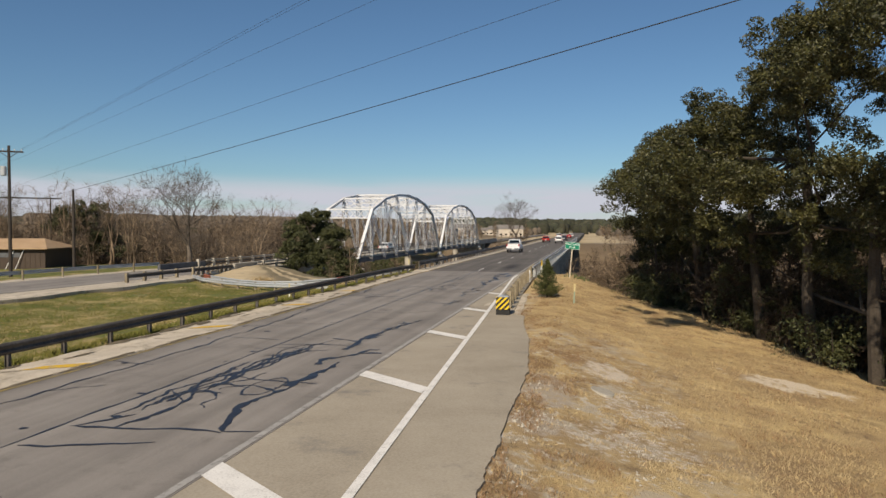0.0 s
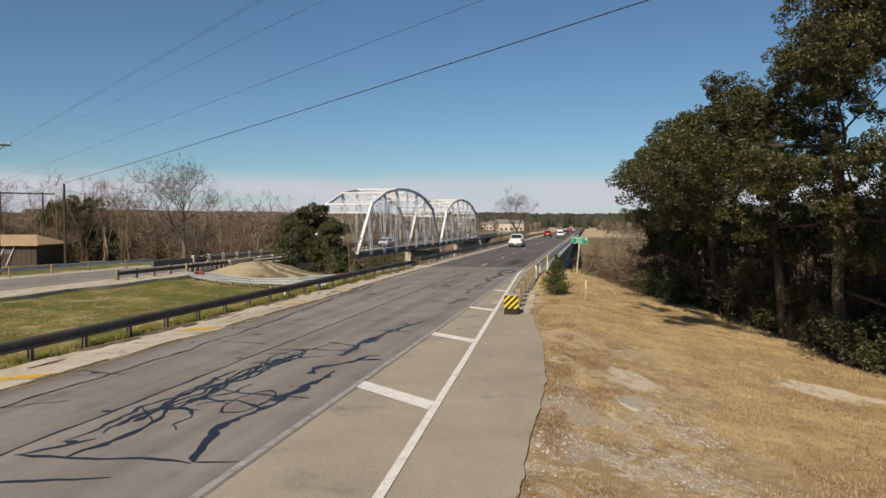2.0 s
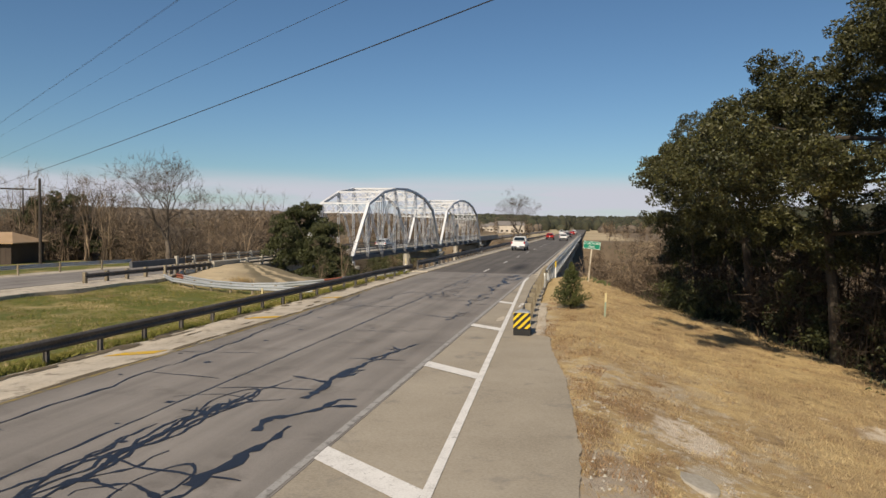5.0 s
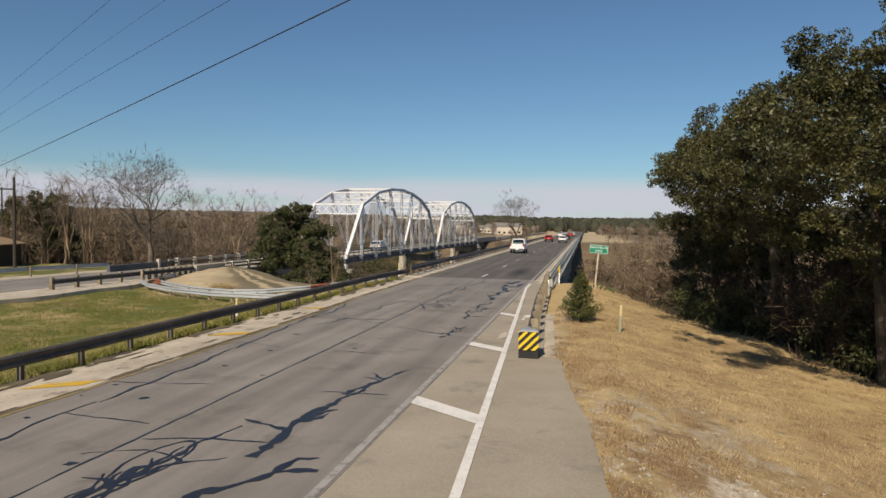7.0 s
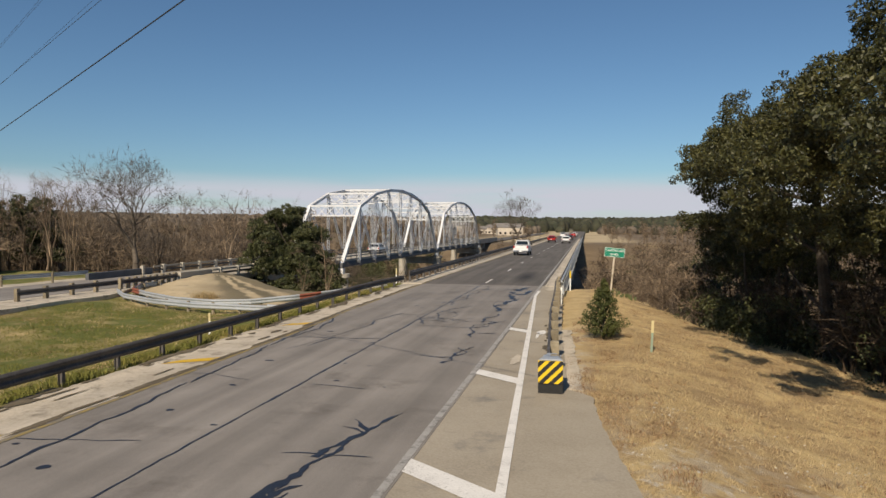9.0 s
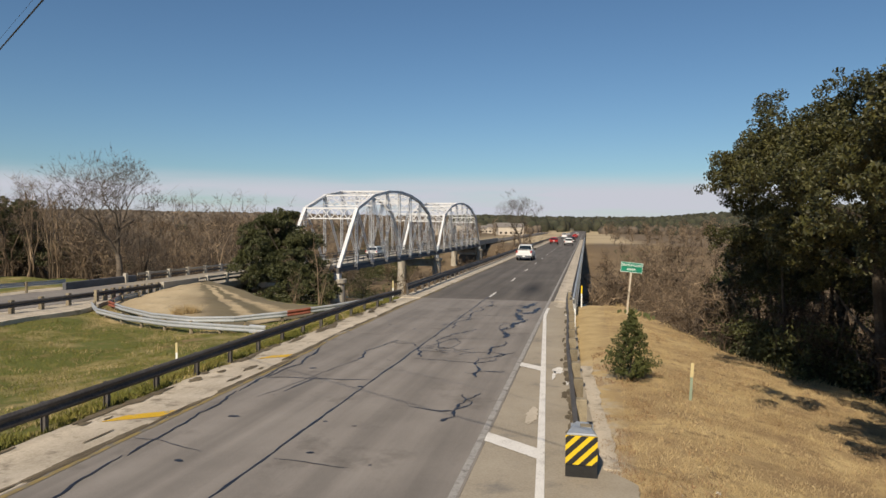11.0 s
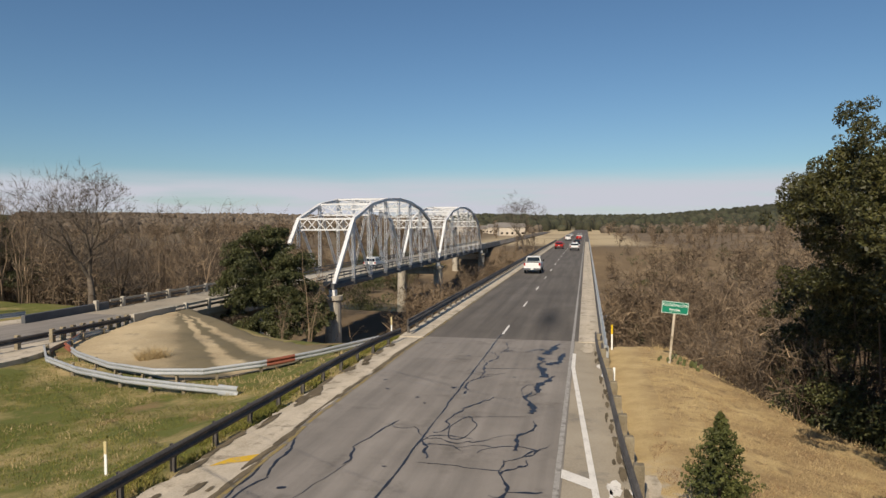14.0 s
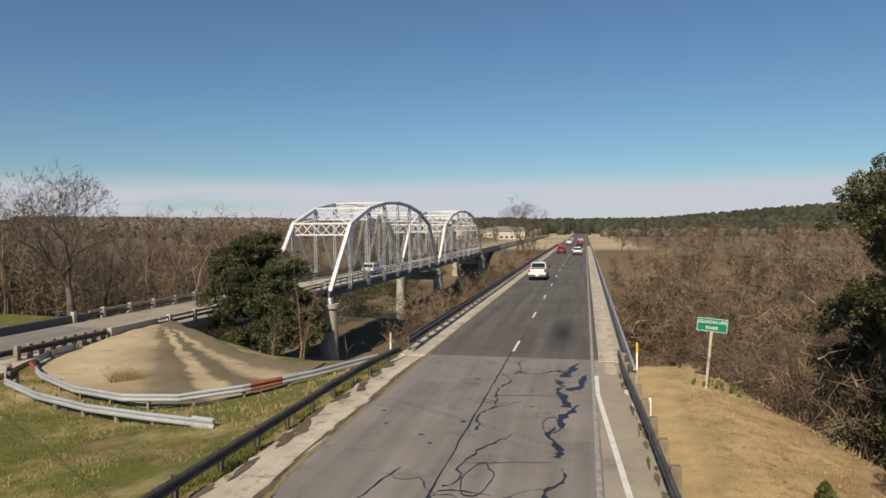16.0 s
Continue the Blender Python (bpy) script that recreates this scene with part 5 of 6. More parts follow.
evergreen("oak_tree", "dark evergreen oak behind the metal shed", (-62, 80),
          [(-61.5, 80, 3.6, 4.4, 4, 3.8), (-65.5, 82, 3.0, 3.5, 3.5, 3.4), (-57.8, 80, 1.4, 2.8, 2.6, 2.4), (-60.0, 78.5, -0.2, 3.6, 2.6, 2.0), (-54.5, 79.5, 0.0, 2.4, 2.4, 1.6)],
          [(-61, 80.5, 0.3, 5, 0.2, 0.0)], 3.4, 520, 0.12, M_DARKLEAF, 9)


def cedar(x, y, h, r, seed, label):
    rng = random.Random(seed)
    ob = thing("cedar_bush", label, "shrub")
    z = ground(x, y)
    part("trunk", Mesh().tube([(x, y, z - 0.2), (x, y, z + h * 0.9)], [0.05, 0.012], 7), M_BARK, ob)
    c = []
    for _ in range(330):
        t = rng.random() ** 1.3
        a = rng.uniform(0, math.tau)
        rr = r * (1 - t) ** 0.85 * min(1.0, 0.68 + t * 3.4) * rng.uniform(0.6, 1.25)
        for q in (0.45, 0.62, 0.78, 0.9, 1.0):
            c.append((x + rr * q * math.cos(a), y + rr * q * math.sin(a), z + 0.12 + t * (h - 0.2) + 0.25 * rr * q * q, 0.075 - 0.05 * q))
    g = [(cx, cy, cz, max(0.02, cr)) for cx, cy, cz, cr in c]
    V, F = leaf_cloud(rng, g, 3000, 0.034, 1.8)
    part("foliage", raw("foliage", V, F, M_CEDARLEAF), None, ob, "feathery green needles")


cedar(3.35, 34.9, 2.05, 0.82, 3, "small conical green cedar growing on the dry verge")

R = random.Random(21)
BUSH = [twig_template(R, 3.0, 1.7, 4, 225, 0.75, 0.018, 0.035) for _ in range(6)]
BUSH_FAR = [twig_template(R, 3.2, 2.1, 3, 130, 1.0, 0.035, 0.05) for _ in range(5)]
TREE = [twig_template(R, 10, 3.6, 6, 600, 0.95, 0.014, 0.12, 0.3) for _ in range(5)]
TREE_FAR = [twig_template(R, 10, 4.6, 4, 180, 1.8, 0.065, 0.16, 0.12) for _ in range(6)]
POLEY = [twig_template(R, 8.5, 2.0, 3, 310, 1.0, 0.021, 0.075, 0.2) for _ in range(5)]


def open_spot(x, y, clear=3.0):
    """Whether brush may stand here: off the roads, bridges and paving."""
    if -9.8 - clear < x < 2.3 + clear:
        return False
    if -36.5 - clear < x < -26.5 + clear * 0.6 and y < 256:
        return False
    return y > lerp(EDGE, x) + (4 if x < 0 else 1.5)


def brush():
    rng = random.Random(4)
    low, mid, tall = [], [], []
    # the valley on both sides of the road
    far_low, far_tall = [], []
    while len(low) < 470:
        x, y = rng.uniform(-75, 60), 44 + 60 * rng.random() ** 1.3
        if open_spot(x, y, 1.2) and not (-27 < x < -10 and y < 106) and not (2 < x < 22 and 54 < y < 80 and rng.random() < 0.88):
            low.append((x, y, rng.uniform(0.7, 1.6), rng.uniform(0, 6.3)))
    while len(far_low) < 560:
        x, y = rng.uniform(-150, 120), rng.uniform(80, 240)
        if open_spot(x, y, 2.0):
            far_low.append((x, y, rng.uniform(0.8, 1.7), rng.uniform(0, 6.3)))
    while len(mid) < 220:
        x, y = rng.uniform(-110, 100), 56 + 90 * rng.random()
        if open_spot(x, y, 4.5) and not (0 < x < 20 and y < 82):
            mid.append((x, y, rng.uniform(0.5, 0.95), rng.uniform(0, 6.3)))
    while len(tall) < 90:
        x, y = rng.uniform(-120, 110), rng.uniform(72, 150)
        if open_spot(x, y, 8) and not (-60 < x < -10):
            tall.append((x, y, rng.uniform(0.7, 1.1), rng.uniform(0, 6.3)))
    while len(far_tall) < 640:
        y = 140 + 420 * rng.random() ** 1.2
        x = rng.uniform(-0.85, 0.5) * (y + 40)
        if abs(x + 12) > 26 and (open_spot(x, y, 10) or y > 256):
            far_tall.append((x, y, rng.uniform(0.7, 1.2) * (1 if y < 230 else 0.8), rng.uniform(0, 6.3)))
    # woods west of the old road and shed
    for _ in range(110):
        x, y = rng.uniform(-120, -40), rng.uniform(72, 112)
        tall.append((x, y, rng.uniform(0.7, 1.05) if y < 84 else rng.uniform(1.15, 1.55), rng.uniform(0, 6.3)))
    for _ in range(200):
        x, y = rng.uniform(-120, -40.5), rng.uniform(71, 100)
        low.append((x, y, rng.uniform(0.9, 1.8), rng.uniform(0, 6.3)))
    # thicket under and behind the oaks
    shade, shade_tall = [], []
    for _ in range(260):
        x, y = rng.uniform(9.2, 34), rng.uniform(26, 58)
        if y > lerp([(9, 48), (11, 44), (13, 39), (16, 33), (40, 28)], x):
            shade.append((x, y, rng.uniform(0.7, 1.45), rng.uniform(0, 6.3)))
    for _ in range(60):
        x, y = rng.uniform(11, 36), rng.uniform(28, 60)
        if y > lerp([(9, 50), (11, 45), (13, 39), (16, 33), (40, 28)], x):
            shade_tall.append((x, y, rng.uniform(0.5, 0.95), rng.uniform(0, 6.3)))
    # growth that hides the water beyond the sign
    for _ in range(110):
        far_low.append((rng.uniform(3.5, 26), rng.uniform(98, 128), rng.uniform(1.1, 2.0), rng.uniform(0, 6.3)))
    # growth below the truss and along the new bridge
    for _ in range(190):
        x, y = rng.uniform(-26, -11), rng.uniform(66, 205)
        if y < 104 and (x < -19 or rng.random() < 0.5):
            continue
        (low if y < 110 else far_low).append((x, y, rng.uniform(0.7, 1.6), rng.uniform(0, 6.3)))
    for _ in range(40):
        x, y = rng.uniform(-24, -12), rng.uniform(180, 240)
        mid.append((x, y, rng.uniform(0.4, 0.75), rng.uniform(0, 6.3)))
    # Same shrubs as the valley brush, darkened to read as shaded.
    scatter("bank_brush", BUSH, shade, M_THICKET, "leafless brush on the bank behind the oaks, shade in its dark colour", "brush")
    scatter("bank_saplings", POLEY, shade_tall, M_THICKET, "leafless saplings on the bank behind the oaks, shade in their dark colour", "trees")
    scatter("brush", BUSH, low, M_TWIG, "tangled leafless grey-brown brush filling the river valley", "brush")
    scatter("saplings", POLEY, mid, M_TWIG, "slender leafless trees with upright twigs in the valley", "trees")
    scatter("far_brush", BUSH_FAR, far_low, M_TWIG, "leafless brown brush along the river", "brush")
    scatter("far_winter_woods", TREE_FAR, far_tall, M_TWIG, "brown leafless woods reaching to the hills", "trees")
    scatter("bare_woods", TREE, tall, M_TWIG, "leafless grey-brown winter woods along the river", "trees")


brush()


def valley_evergreens():
    """Dark low cedars standing among the leafless brush of the valley."""
    rng = random.Random(83)
    heaps = []
    while len(heaps) < 900:
        y = 60 + 170 * rng.random() ** 1.2
        x = rng.uniform(4.0, 0.62 * y) if rng.random() < 0.6 else rng.uniform(-0.95 * y, -40)
        if not open_spot(x, y, 2.5):
            continue
        z, r = ground(x, y), rng.uniform(0.7, 1.5)
        for _ in range(7):
            heaps.append((x + rng.gauss(0, 0.7) * r, y + rng.gauss(0, 0.7) * r, z + rng.uniform(0.3, 2.6) * r, r * rng.uniform(0.45, 0.8)))
    for _ in range(70):
        x, y, r = rng.uniform(-62, -37), rng.uniform(112, 205), rng.uniform(1.4, 2.4)
        for _ in range(6):
            heaps.append((x + rng.gauss(0, 0.7) * r, y + rng.gauss(0, 0.7) * r, ground(x, y) + rng.uniform(0.4, 3.2) * r, r * rng.uniform(0.45, 0.8)))
    V, F = leaf_cloud(rng, heaps, 60, 0.17)
    solid("valley_cedars", raw("valley_cedars", V, F, M_DARKLEAF), M_DARKLEAF, "dark low evergreens scattered through the leafless valley brush", "shrubs", "stuff")


valley_evergreens()


def thicket():
    """Leafless twigs and saplings below the oaks; the oaks' shade is put into their dark colour."""
    rng = random.Random(61)
    low, mid = [], []
    for _ in range(150):
        x = rng.uniform(8.8, 24)
        low.append((x, lerp([(8.8, 45), (10.5, 40), (12, 35), (14, 29.5), (17, 24), (24, 20)], x) + rng.uniform(1.0, 9), rng.uniform(0.5, 1.2), rng.uniform(0, 6.3)))
    for _ in range(46):
        x = rng.uniform(9.5, 24)
        mid.append((x, lerp([(9, 47), (11, 41), (13, 34), (16, 27), (24, 22)], x) + rng.uniform(0, 8), rng.uniform(0.5, 0.75), rng.uniform(0, 6.3)))
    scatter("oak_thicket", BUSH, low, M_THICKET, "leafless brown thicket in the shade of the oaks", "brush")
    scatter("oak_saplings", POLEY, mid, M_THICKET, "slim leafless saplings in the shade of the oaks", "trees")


thicket()


def forked_tree(rng, height, width, levels=7, trunk=0.3, fork=0.22, bend=0.1, thin=0.011, lean=(0.0, 0.0)):
    """A leafless broad-crowned tree: a bent trunk that forks again and again down to slim twigs."""
    V, F = [], []

    def piece(a, b, r0, r1):
        d = (b - a).normalized()
        u = d.cross(Vector((0.31, 0.2, 0.93))).normalized()
        w = u.cross(d)
        k = len(V)
        n = 5 if r0 > 0.06 else 3
        for p, r in ((a, r0), (b, r1)):
            V.extend([tuple(p + u * (r * math.cos(math.tau * i / n)) + w * (r * math.sin(math.tau * i / n))) for i in range(n)])
        for i in range(n):
            j = (i + 1) % n
            F.extend([(k + i, k + j, k + n + j), (k + i, k + n + j, k + n + i)])

    def grow(p, d, length, r, level):
        for _ in range(2):
            e = (d + Vector((rng.gauss(0, bend), rng.gauss(0, bend), rng.gauss(0.03, bend)))).normalized()
            q = p + e * (length / 2)
            piece(p, q, r, r * 0.84)
            p, d, r = q, e, r * 0.84
            if 0 < level < levels - 1 and rng.random() < 0.55:
                side = (d + Vector((rng.gauss(0, 0.8), rng.gauss(0, 0.8), rng.gauss(0, 0.5)))).normalized()
                grow(p, side, length * rng.uniform(0.45, 0.7), r * 0.5, max(level + 2, levels - 2))
        if level >= levels - 1:
            for _ in range(3):
                e = (d + Vector((rng.gauss(0, 0.6), rng.gauss(0, 0.6), rng.gauss(0.1, 0.5)))).normalized()
                w = e.cross(Vector((rng.gauss(0, 1), rng.gauss(0, 1), rng.gauss(0, 1)))).normalized() * thin
                q = p + e * length * rng.uniform(0.6, 1.4)
                k = len(V)
                V.extend([tuple(p - w), tuple(p + w), tuple(q)])
                F.append((k, k + 1, k + 2))
            return
        turn = rng.uniform(0, math.tau)
        kids = 3 if level in (0, 1) or rng.random() < 0.25 else 2
        for i in range(kids):
            a = turn + math.tau * i / kids + rng.gauss(0, 0.35)
            s = Vector((math.cos(a), math.sin(a), 0))
            e = (d + s * rng.uniform(0.45, 0.95) + Vector((0, 0, 0.1))).normalized()
            grow(p, e, length * rng.uniform(0.68, 0.9), r * rng.uniform(0.7, 0.82), level + 1)

    grow(Vector((0, 0, -0.4)), Vector((lean[0], lean[1], 1)).normalized(), height * fork, trunk, 0)
    V = np.array(V)
    V[:, 2] *= height / V[:, 2].max()
    rad = np.percentile(np.hypot(V[:, 0], V[:, 1]), 97)
    grown = np.clip(V[:, 2] / (height * 0.3), 0.25, 1)
    V[:, :2] *= (1 + (width / rad - 1) * grown)[:, None]
    return V, np.array(F)


def riverside_trees():
    """Broad leafless trees that stand above the brush west of the old road and along the river."""
    rng = random.Random(71)
    kinds = [forked_tree(rng, 12, rng.uniform(3.6, 5.0), 6, 0.24, 0.2, 0.12, 0.024) for _ in range(4)]
    spots = []
    for _ in range(26):
        x = rng.uniform(-105, -46)
        spots.append((x, rng.uniform(80, 108), rng.uniform(0.95, 1.3), rng.uniform(0, 6.3)))
    for _ in range(22):
        spots.append((rng.uniform(-46, -38.5), rng.uniform(84, 150), rng.uniform(0.55, 0.85), rng.uniform(0, 6.3)))
    for _ in range(22):
        y = rng.uniform(100, 200)
        spots.append((rng.uniform(-0.9, -0.32) * y, y, rng.uniform(0.7, 1.05), rng.uniform(0, 6.3)))
    for _ in range(26):
        y = rng.uniform(72, 190)
        spots.append((max(9.0, rng.uniform(0.1, 0.5) * y), y, rng.uniform(0.35, 0.7), rng.uniform(0, 6.3)))
    scatter("riverside_trees", kinds, spots, M_TWIGL, "grey leafless broad trees along the river", "trees")


riverside_trees()


def bare_tree(x, y, label, seed, height, width, levels=7, trunk=0.3, thin=0.016, lean=(0.0, 0.0), mat=M_TWIGL):
    ob = thing("bare_tree", label, "tree", pose(x, y, ground(x, y)))
    V, F = forked_tree(random.Random(seed), height, width, levels, trunk, 0.22, 0.13, thin, lean)
    part("crown", raw("crown", V, F, mat), None, ob, "leafless forking limbs and twigs")


bare_tree(-38.6, 68.3, "tall leafless tree with crooked trunk beside the old bridge", 34, 12.3, 4.8, 8, 0.36, 0.018, (0.22, 0.0))
bare_tree(-17.2, 224, "broad rounded leafless tree beside the far end of the bridge", 53, 19.5, 7.6, 8, 0.45, 0.03)
bare_tree(-52, 84, "leafless tree rising over the riverside brush", 38, 14.0, 5.0, 7, 0.3, 0.02)
bare_tree(-63, 92, "broad leafless tree rising over the riverside brush", 39, 15.5, 5.6, 7, 0.34, 0.02)
bare_tree(-45.5, 80, "leafless tree with low forks beside the old bridge", 41, 10.5, 4.6, 7, 0.26, 0.02, (-0.15, 0.1))
bare_tree(14.5, 60, "slender pale leafless tree on the valley side", 40, 7.5, 1.9, 6, 0.12)
# These two valley trees reuse the twig colour darkened for shade.
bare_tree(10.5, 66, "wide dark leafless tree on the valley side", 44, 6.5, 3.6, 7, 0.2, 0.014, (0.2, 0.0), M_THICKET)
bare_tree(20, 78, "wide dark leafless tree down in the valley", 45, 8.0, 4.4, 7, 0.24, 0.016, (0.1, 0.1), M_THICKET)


# bare patches of the verge: x, y and half-sizes
BARE = [(4.5, 14.7, 0.6, 1.5), (4.4, 12.1, 0.55, 0.8), (6.0, 18.8, 0.7, 0.9), (6.6, 15.2, 0.9, 1.0), (6.2, 12.4, 1.2, 1.0), (11.8, 22.6, 1.6, 0.6)]


def grass():
    g = np.random.default_rng(8)

    def patch(name, n, box, mat, keep, size, label, blade=0.016, near=1.2):
        x = g.uniform(box[0], box[1], n)
        y = box[2] + (box[3] - box[2]) * g.uniform(0, 1, n) ** near
        ok = np.array([keep(a, b) for a, b in zip(x, y)])
        x, y = x[ok], y[ok]
        z = np.array([ground(a, b) for a, b in zip(x, y)])
        k = len(x)
        h = size * g.uniform(0.5, 1.4, k)
        a = g.uniform(0, math.tau, k)
        w = blade * (0.7 + 0.6 * g.random(k))
        lean = g.normal(0, 0.55, (k, 2)) * h[:, None]
        p = np.stack([x, y, z - 0.01], 1)
        s = np.stack([np.cos(a) * w, np.sin(a) * w, 0 * a], 1)
        t = p + np.stack([lean[:, 0], lean[:, 1], h], 1)
        V = np.stack([p - s, p + s, t], 1).reshape(-1, 3)
        solid(name, raw(name, V, np.arange(len(V)).reshape(-1, 3), mat), mat, label, "grass", "stuff")

    def east(a, b):
        if a < paved_edge(min(b, 54)) + 0.05 or b > lerp(EDGE, a) + 3:
            return False
        if any(((a - cx) / rx) ** 2 + ((b - cy) / ry) ** 2 < 1.0 for cx, cy, rx, ry in BARE):
            return noise.noise(Vector((a * 2.5, b * 2.5, 0))) > 0.3
        stony = a < 8 and b < 24
        return noise.noise(Vector((a * 0.8, b * 0.8, 0))) > (-0.02 if stony else -0.45)

    patch("dry_grass", 230000, (3.0, 17, 4, 56), M_DRYBLADE, east, 0.062, "short dry straw-coloured grass on the verge", 0.0075, 1.45)
    patch("brown_weeds", 60000, (2.3, 6.2, 6, 40), M_BROWNBLADE, lambda a, b: a > paved_edge(b) + 0.02 and noise.noise(Vector((a * 1.3, b * 0.8, 11))) > -0.12 + 0.27 * (a - paved_edge(b)), 0.075, "low red-brown weeds along the pavement edge", 0.008)

    def west(a, b):
        return b < lerp([(-27, 50), (-21, 46), (-12, 45), (-9, 53)], a) and a < -8.9 and noise.noise(Vector((a * 0.5, b * 0.5, 3))) > -0.3

    patch("median_grass", 110000, (-27, -8.95, 8, 52), M_GREENBLADE, west, 0.09, "patchy green and yellow grass on the median", 0.011)
    patch("median_dry_grass", 34000, (-24, -8.95, 16, 50), M_DRYBLADE, lambda a, b: west(a, b) and noise.noise(Vector((a * 0.7, b * 0.7, 21))) + 0.5 * noise.noise(Vector((a * 2.4, b * 2.4, 22))) > 0.16, 0.11, "dry tufts among the green median grass", 0.011)
    patch("verge_tufts", 85000, (4.0, 15, 6, 46), M_BROWNBLADE, lambda a, b: east(a, b) and noise.noise(Vector((a * 1.1, b * 1.1, 31))) + 0.6 * noise.noise(Vector((a * 4, b * 4, 32))) > 0.27, 0.09, "small brown tufts scattered over the dry verge", 0.009)
    patch("rail_dry_weeds", 9000, (-26, -9.5, 43.2, 53), M_DRYBLADE, lambda a, b: lerp([(-26, 49.8), (-21.6, 46.6), (-18, 45.4), (-12.5, 44.0), (-9, 47)], a) - 0.4 < b < lerp([(-26, 51.0), (-21, 47.7), (-18, 46.8), (-15.6, 46.8), (-13.6, 48.1), (-9.6, 53)], a) and noise.noise(Vector((a, b, 4))) > -0.15, 0.16, "dry weeds between the guard rails", 0.012)
    patch("rail_weeds", 26000, (-9.7, -8.55, 6, 56), M_GREENBLADE, lambda a, b: noise.noise(Vector((a * 1.5, b * 0.9, 7))) > -0.15 + 0.5 * smooth(-8.9, -8.5, a), 0.15, "weeds along the foot of the guard rail")
    patch("paving_weeds", 5000, (-22.5, -19.5, 49.5, 52.5), M_DRYBLADE, lambda a, b: (a + 21) ** 2 + (b - 51) ** 2 < 0.35 + 0.8 * max(0.0, noise.noise(Vector((a * 2, b * 2, 5)))), 0.5, "clump of dry weeds on the slope paving")
    patch("edge_weeds", 9000, (3.0, 12, 36, 56), M_DRYBLADE, lambda a, b: 0 < b - lerp(EDGE, a) < 4 and noise.noise(Vector((a * 0.8, b * 0.8, 14))) > -0.05, 0.22, "tall dry weeds along the bank edge")


grass()


def stones():
    rng = random.Random(9)
    m = Mesh()
    for _ in range(2200):
        x, y = rng.uniform(3.3, 8.0), rng.uniform(4, 27)
        if rng.random() < 0.2:
            cx, cy, rx, ry = rng.choice(BARE[:5])
            x, y = cx + rx * rng.uniform(-0.9, 0.9), cy + ry * rng.uniform(-0.9, 0.9)
        elif x < paved_edge(y) + 0.1 or noise.noise(Vector((x * 0.8, y * 0.8, 0))) > 0.12:
            continue
        r = rng.uniform(0.008, 0.035) if rng.random() < 0.97 else rng.uniform(0.035, 0.055)
        z = ground(x, y)
        k = 5
        ring = [(x + r * rng.uniform(0.7, 1.3) * math.cos(math.tau * i / k), y + r * rng.uniform(0.7, 1.3) * math.sin(math.tau * i / k), z - 0.01) for i in range(k)]
        m.add(ring + [(x + rng.uniform(-0.3, 0.3) * r, y, z + r * 0.55)], [(i, (i + 1) % k, k) for i in range(k)])
    solid("gravel", m, M_CONC, "pale loose stones on the bare soil", "gravel", "stuff")


stones()


def stone_slab(x, y, w, d, turn):
    rng = random.Random(int(x * 10))
    n = 11
    ring = [(w * rng.uniform(0.75, 1.1) * math.cos(math.tau * i / n), d * rng.uniform(0.75, 1.1) * math.sin(math.tau * i / n)) for i in range(n)]
    m = Mesh()
    m.add([(a, b, -0.1) for a, b in ring] + [(a, b, 0.015) for a, b in ring] + [(a * 0.93, b * 0.93, 0.03) for a, b in ring],
          [(i, (i + 1) % n, n + (i + 1) % n, n + i) for i in range(n)] + [(n + i, n + (i + 1) % n, 2 * n + (i + 1) % n, 2 * n + i) for i in range(n)] + [tuple(range(2 * n, 3 * n))])
    ob = solid("stone_slab", m, M_CONC, "pale flat stone slab lying in bare soil", "stone")
    ob.matrix_basis = pose(x, y, ground(x, y), 0, 12, turn)


stone_slab(5.82, 16.16, 0.3, 0.5, 12)


def dark_stems():
    """Slim dark trunks standing in the shade below the oaks."""
    rng = random.Random(77)
    m = Mesh()
    for _ in range(70):
        x = rng.uniform(9.6, 24)
        y = lerp([(9, 46), (11, 40), (13, 34), (16, 28), (24, 23)], x) + rng.uniform(0, 9)
        z = ground(x, y)
        h, r = rng.uniform(3.5, 6.5), rng.uniform(0.03, 0.09)
        lx, ly = rng.gauss(0, 0.6), rng.gauss(0, 0.6)
        m.tube([(x, y, z - 0.2), (x + lx * 0.4, y + ly * 0.4, z + h * 0.45), (x + lx, y + ly, z + h)], [r, r * 0.8, r * 0.4], 5)
    solid("thicket_stems", m, M_BARK, "slim dark trunks standing in the shade of the oaks", "thicket", "stuff")


dark_stems()


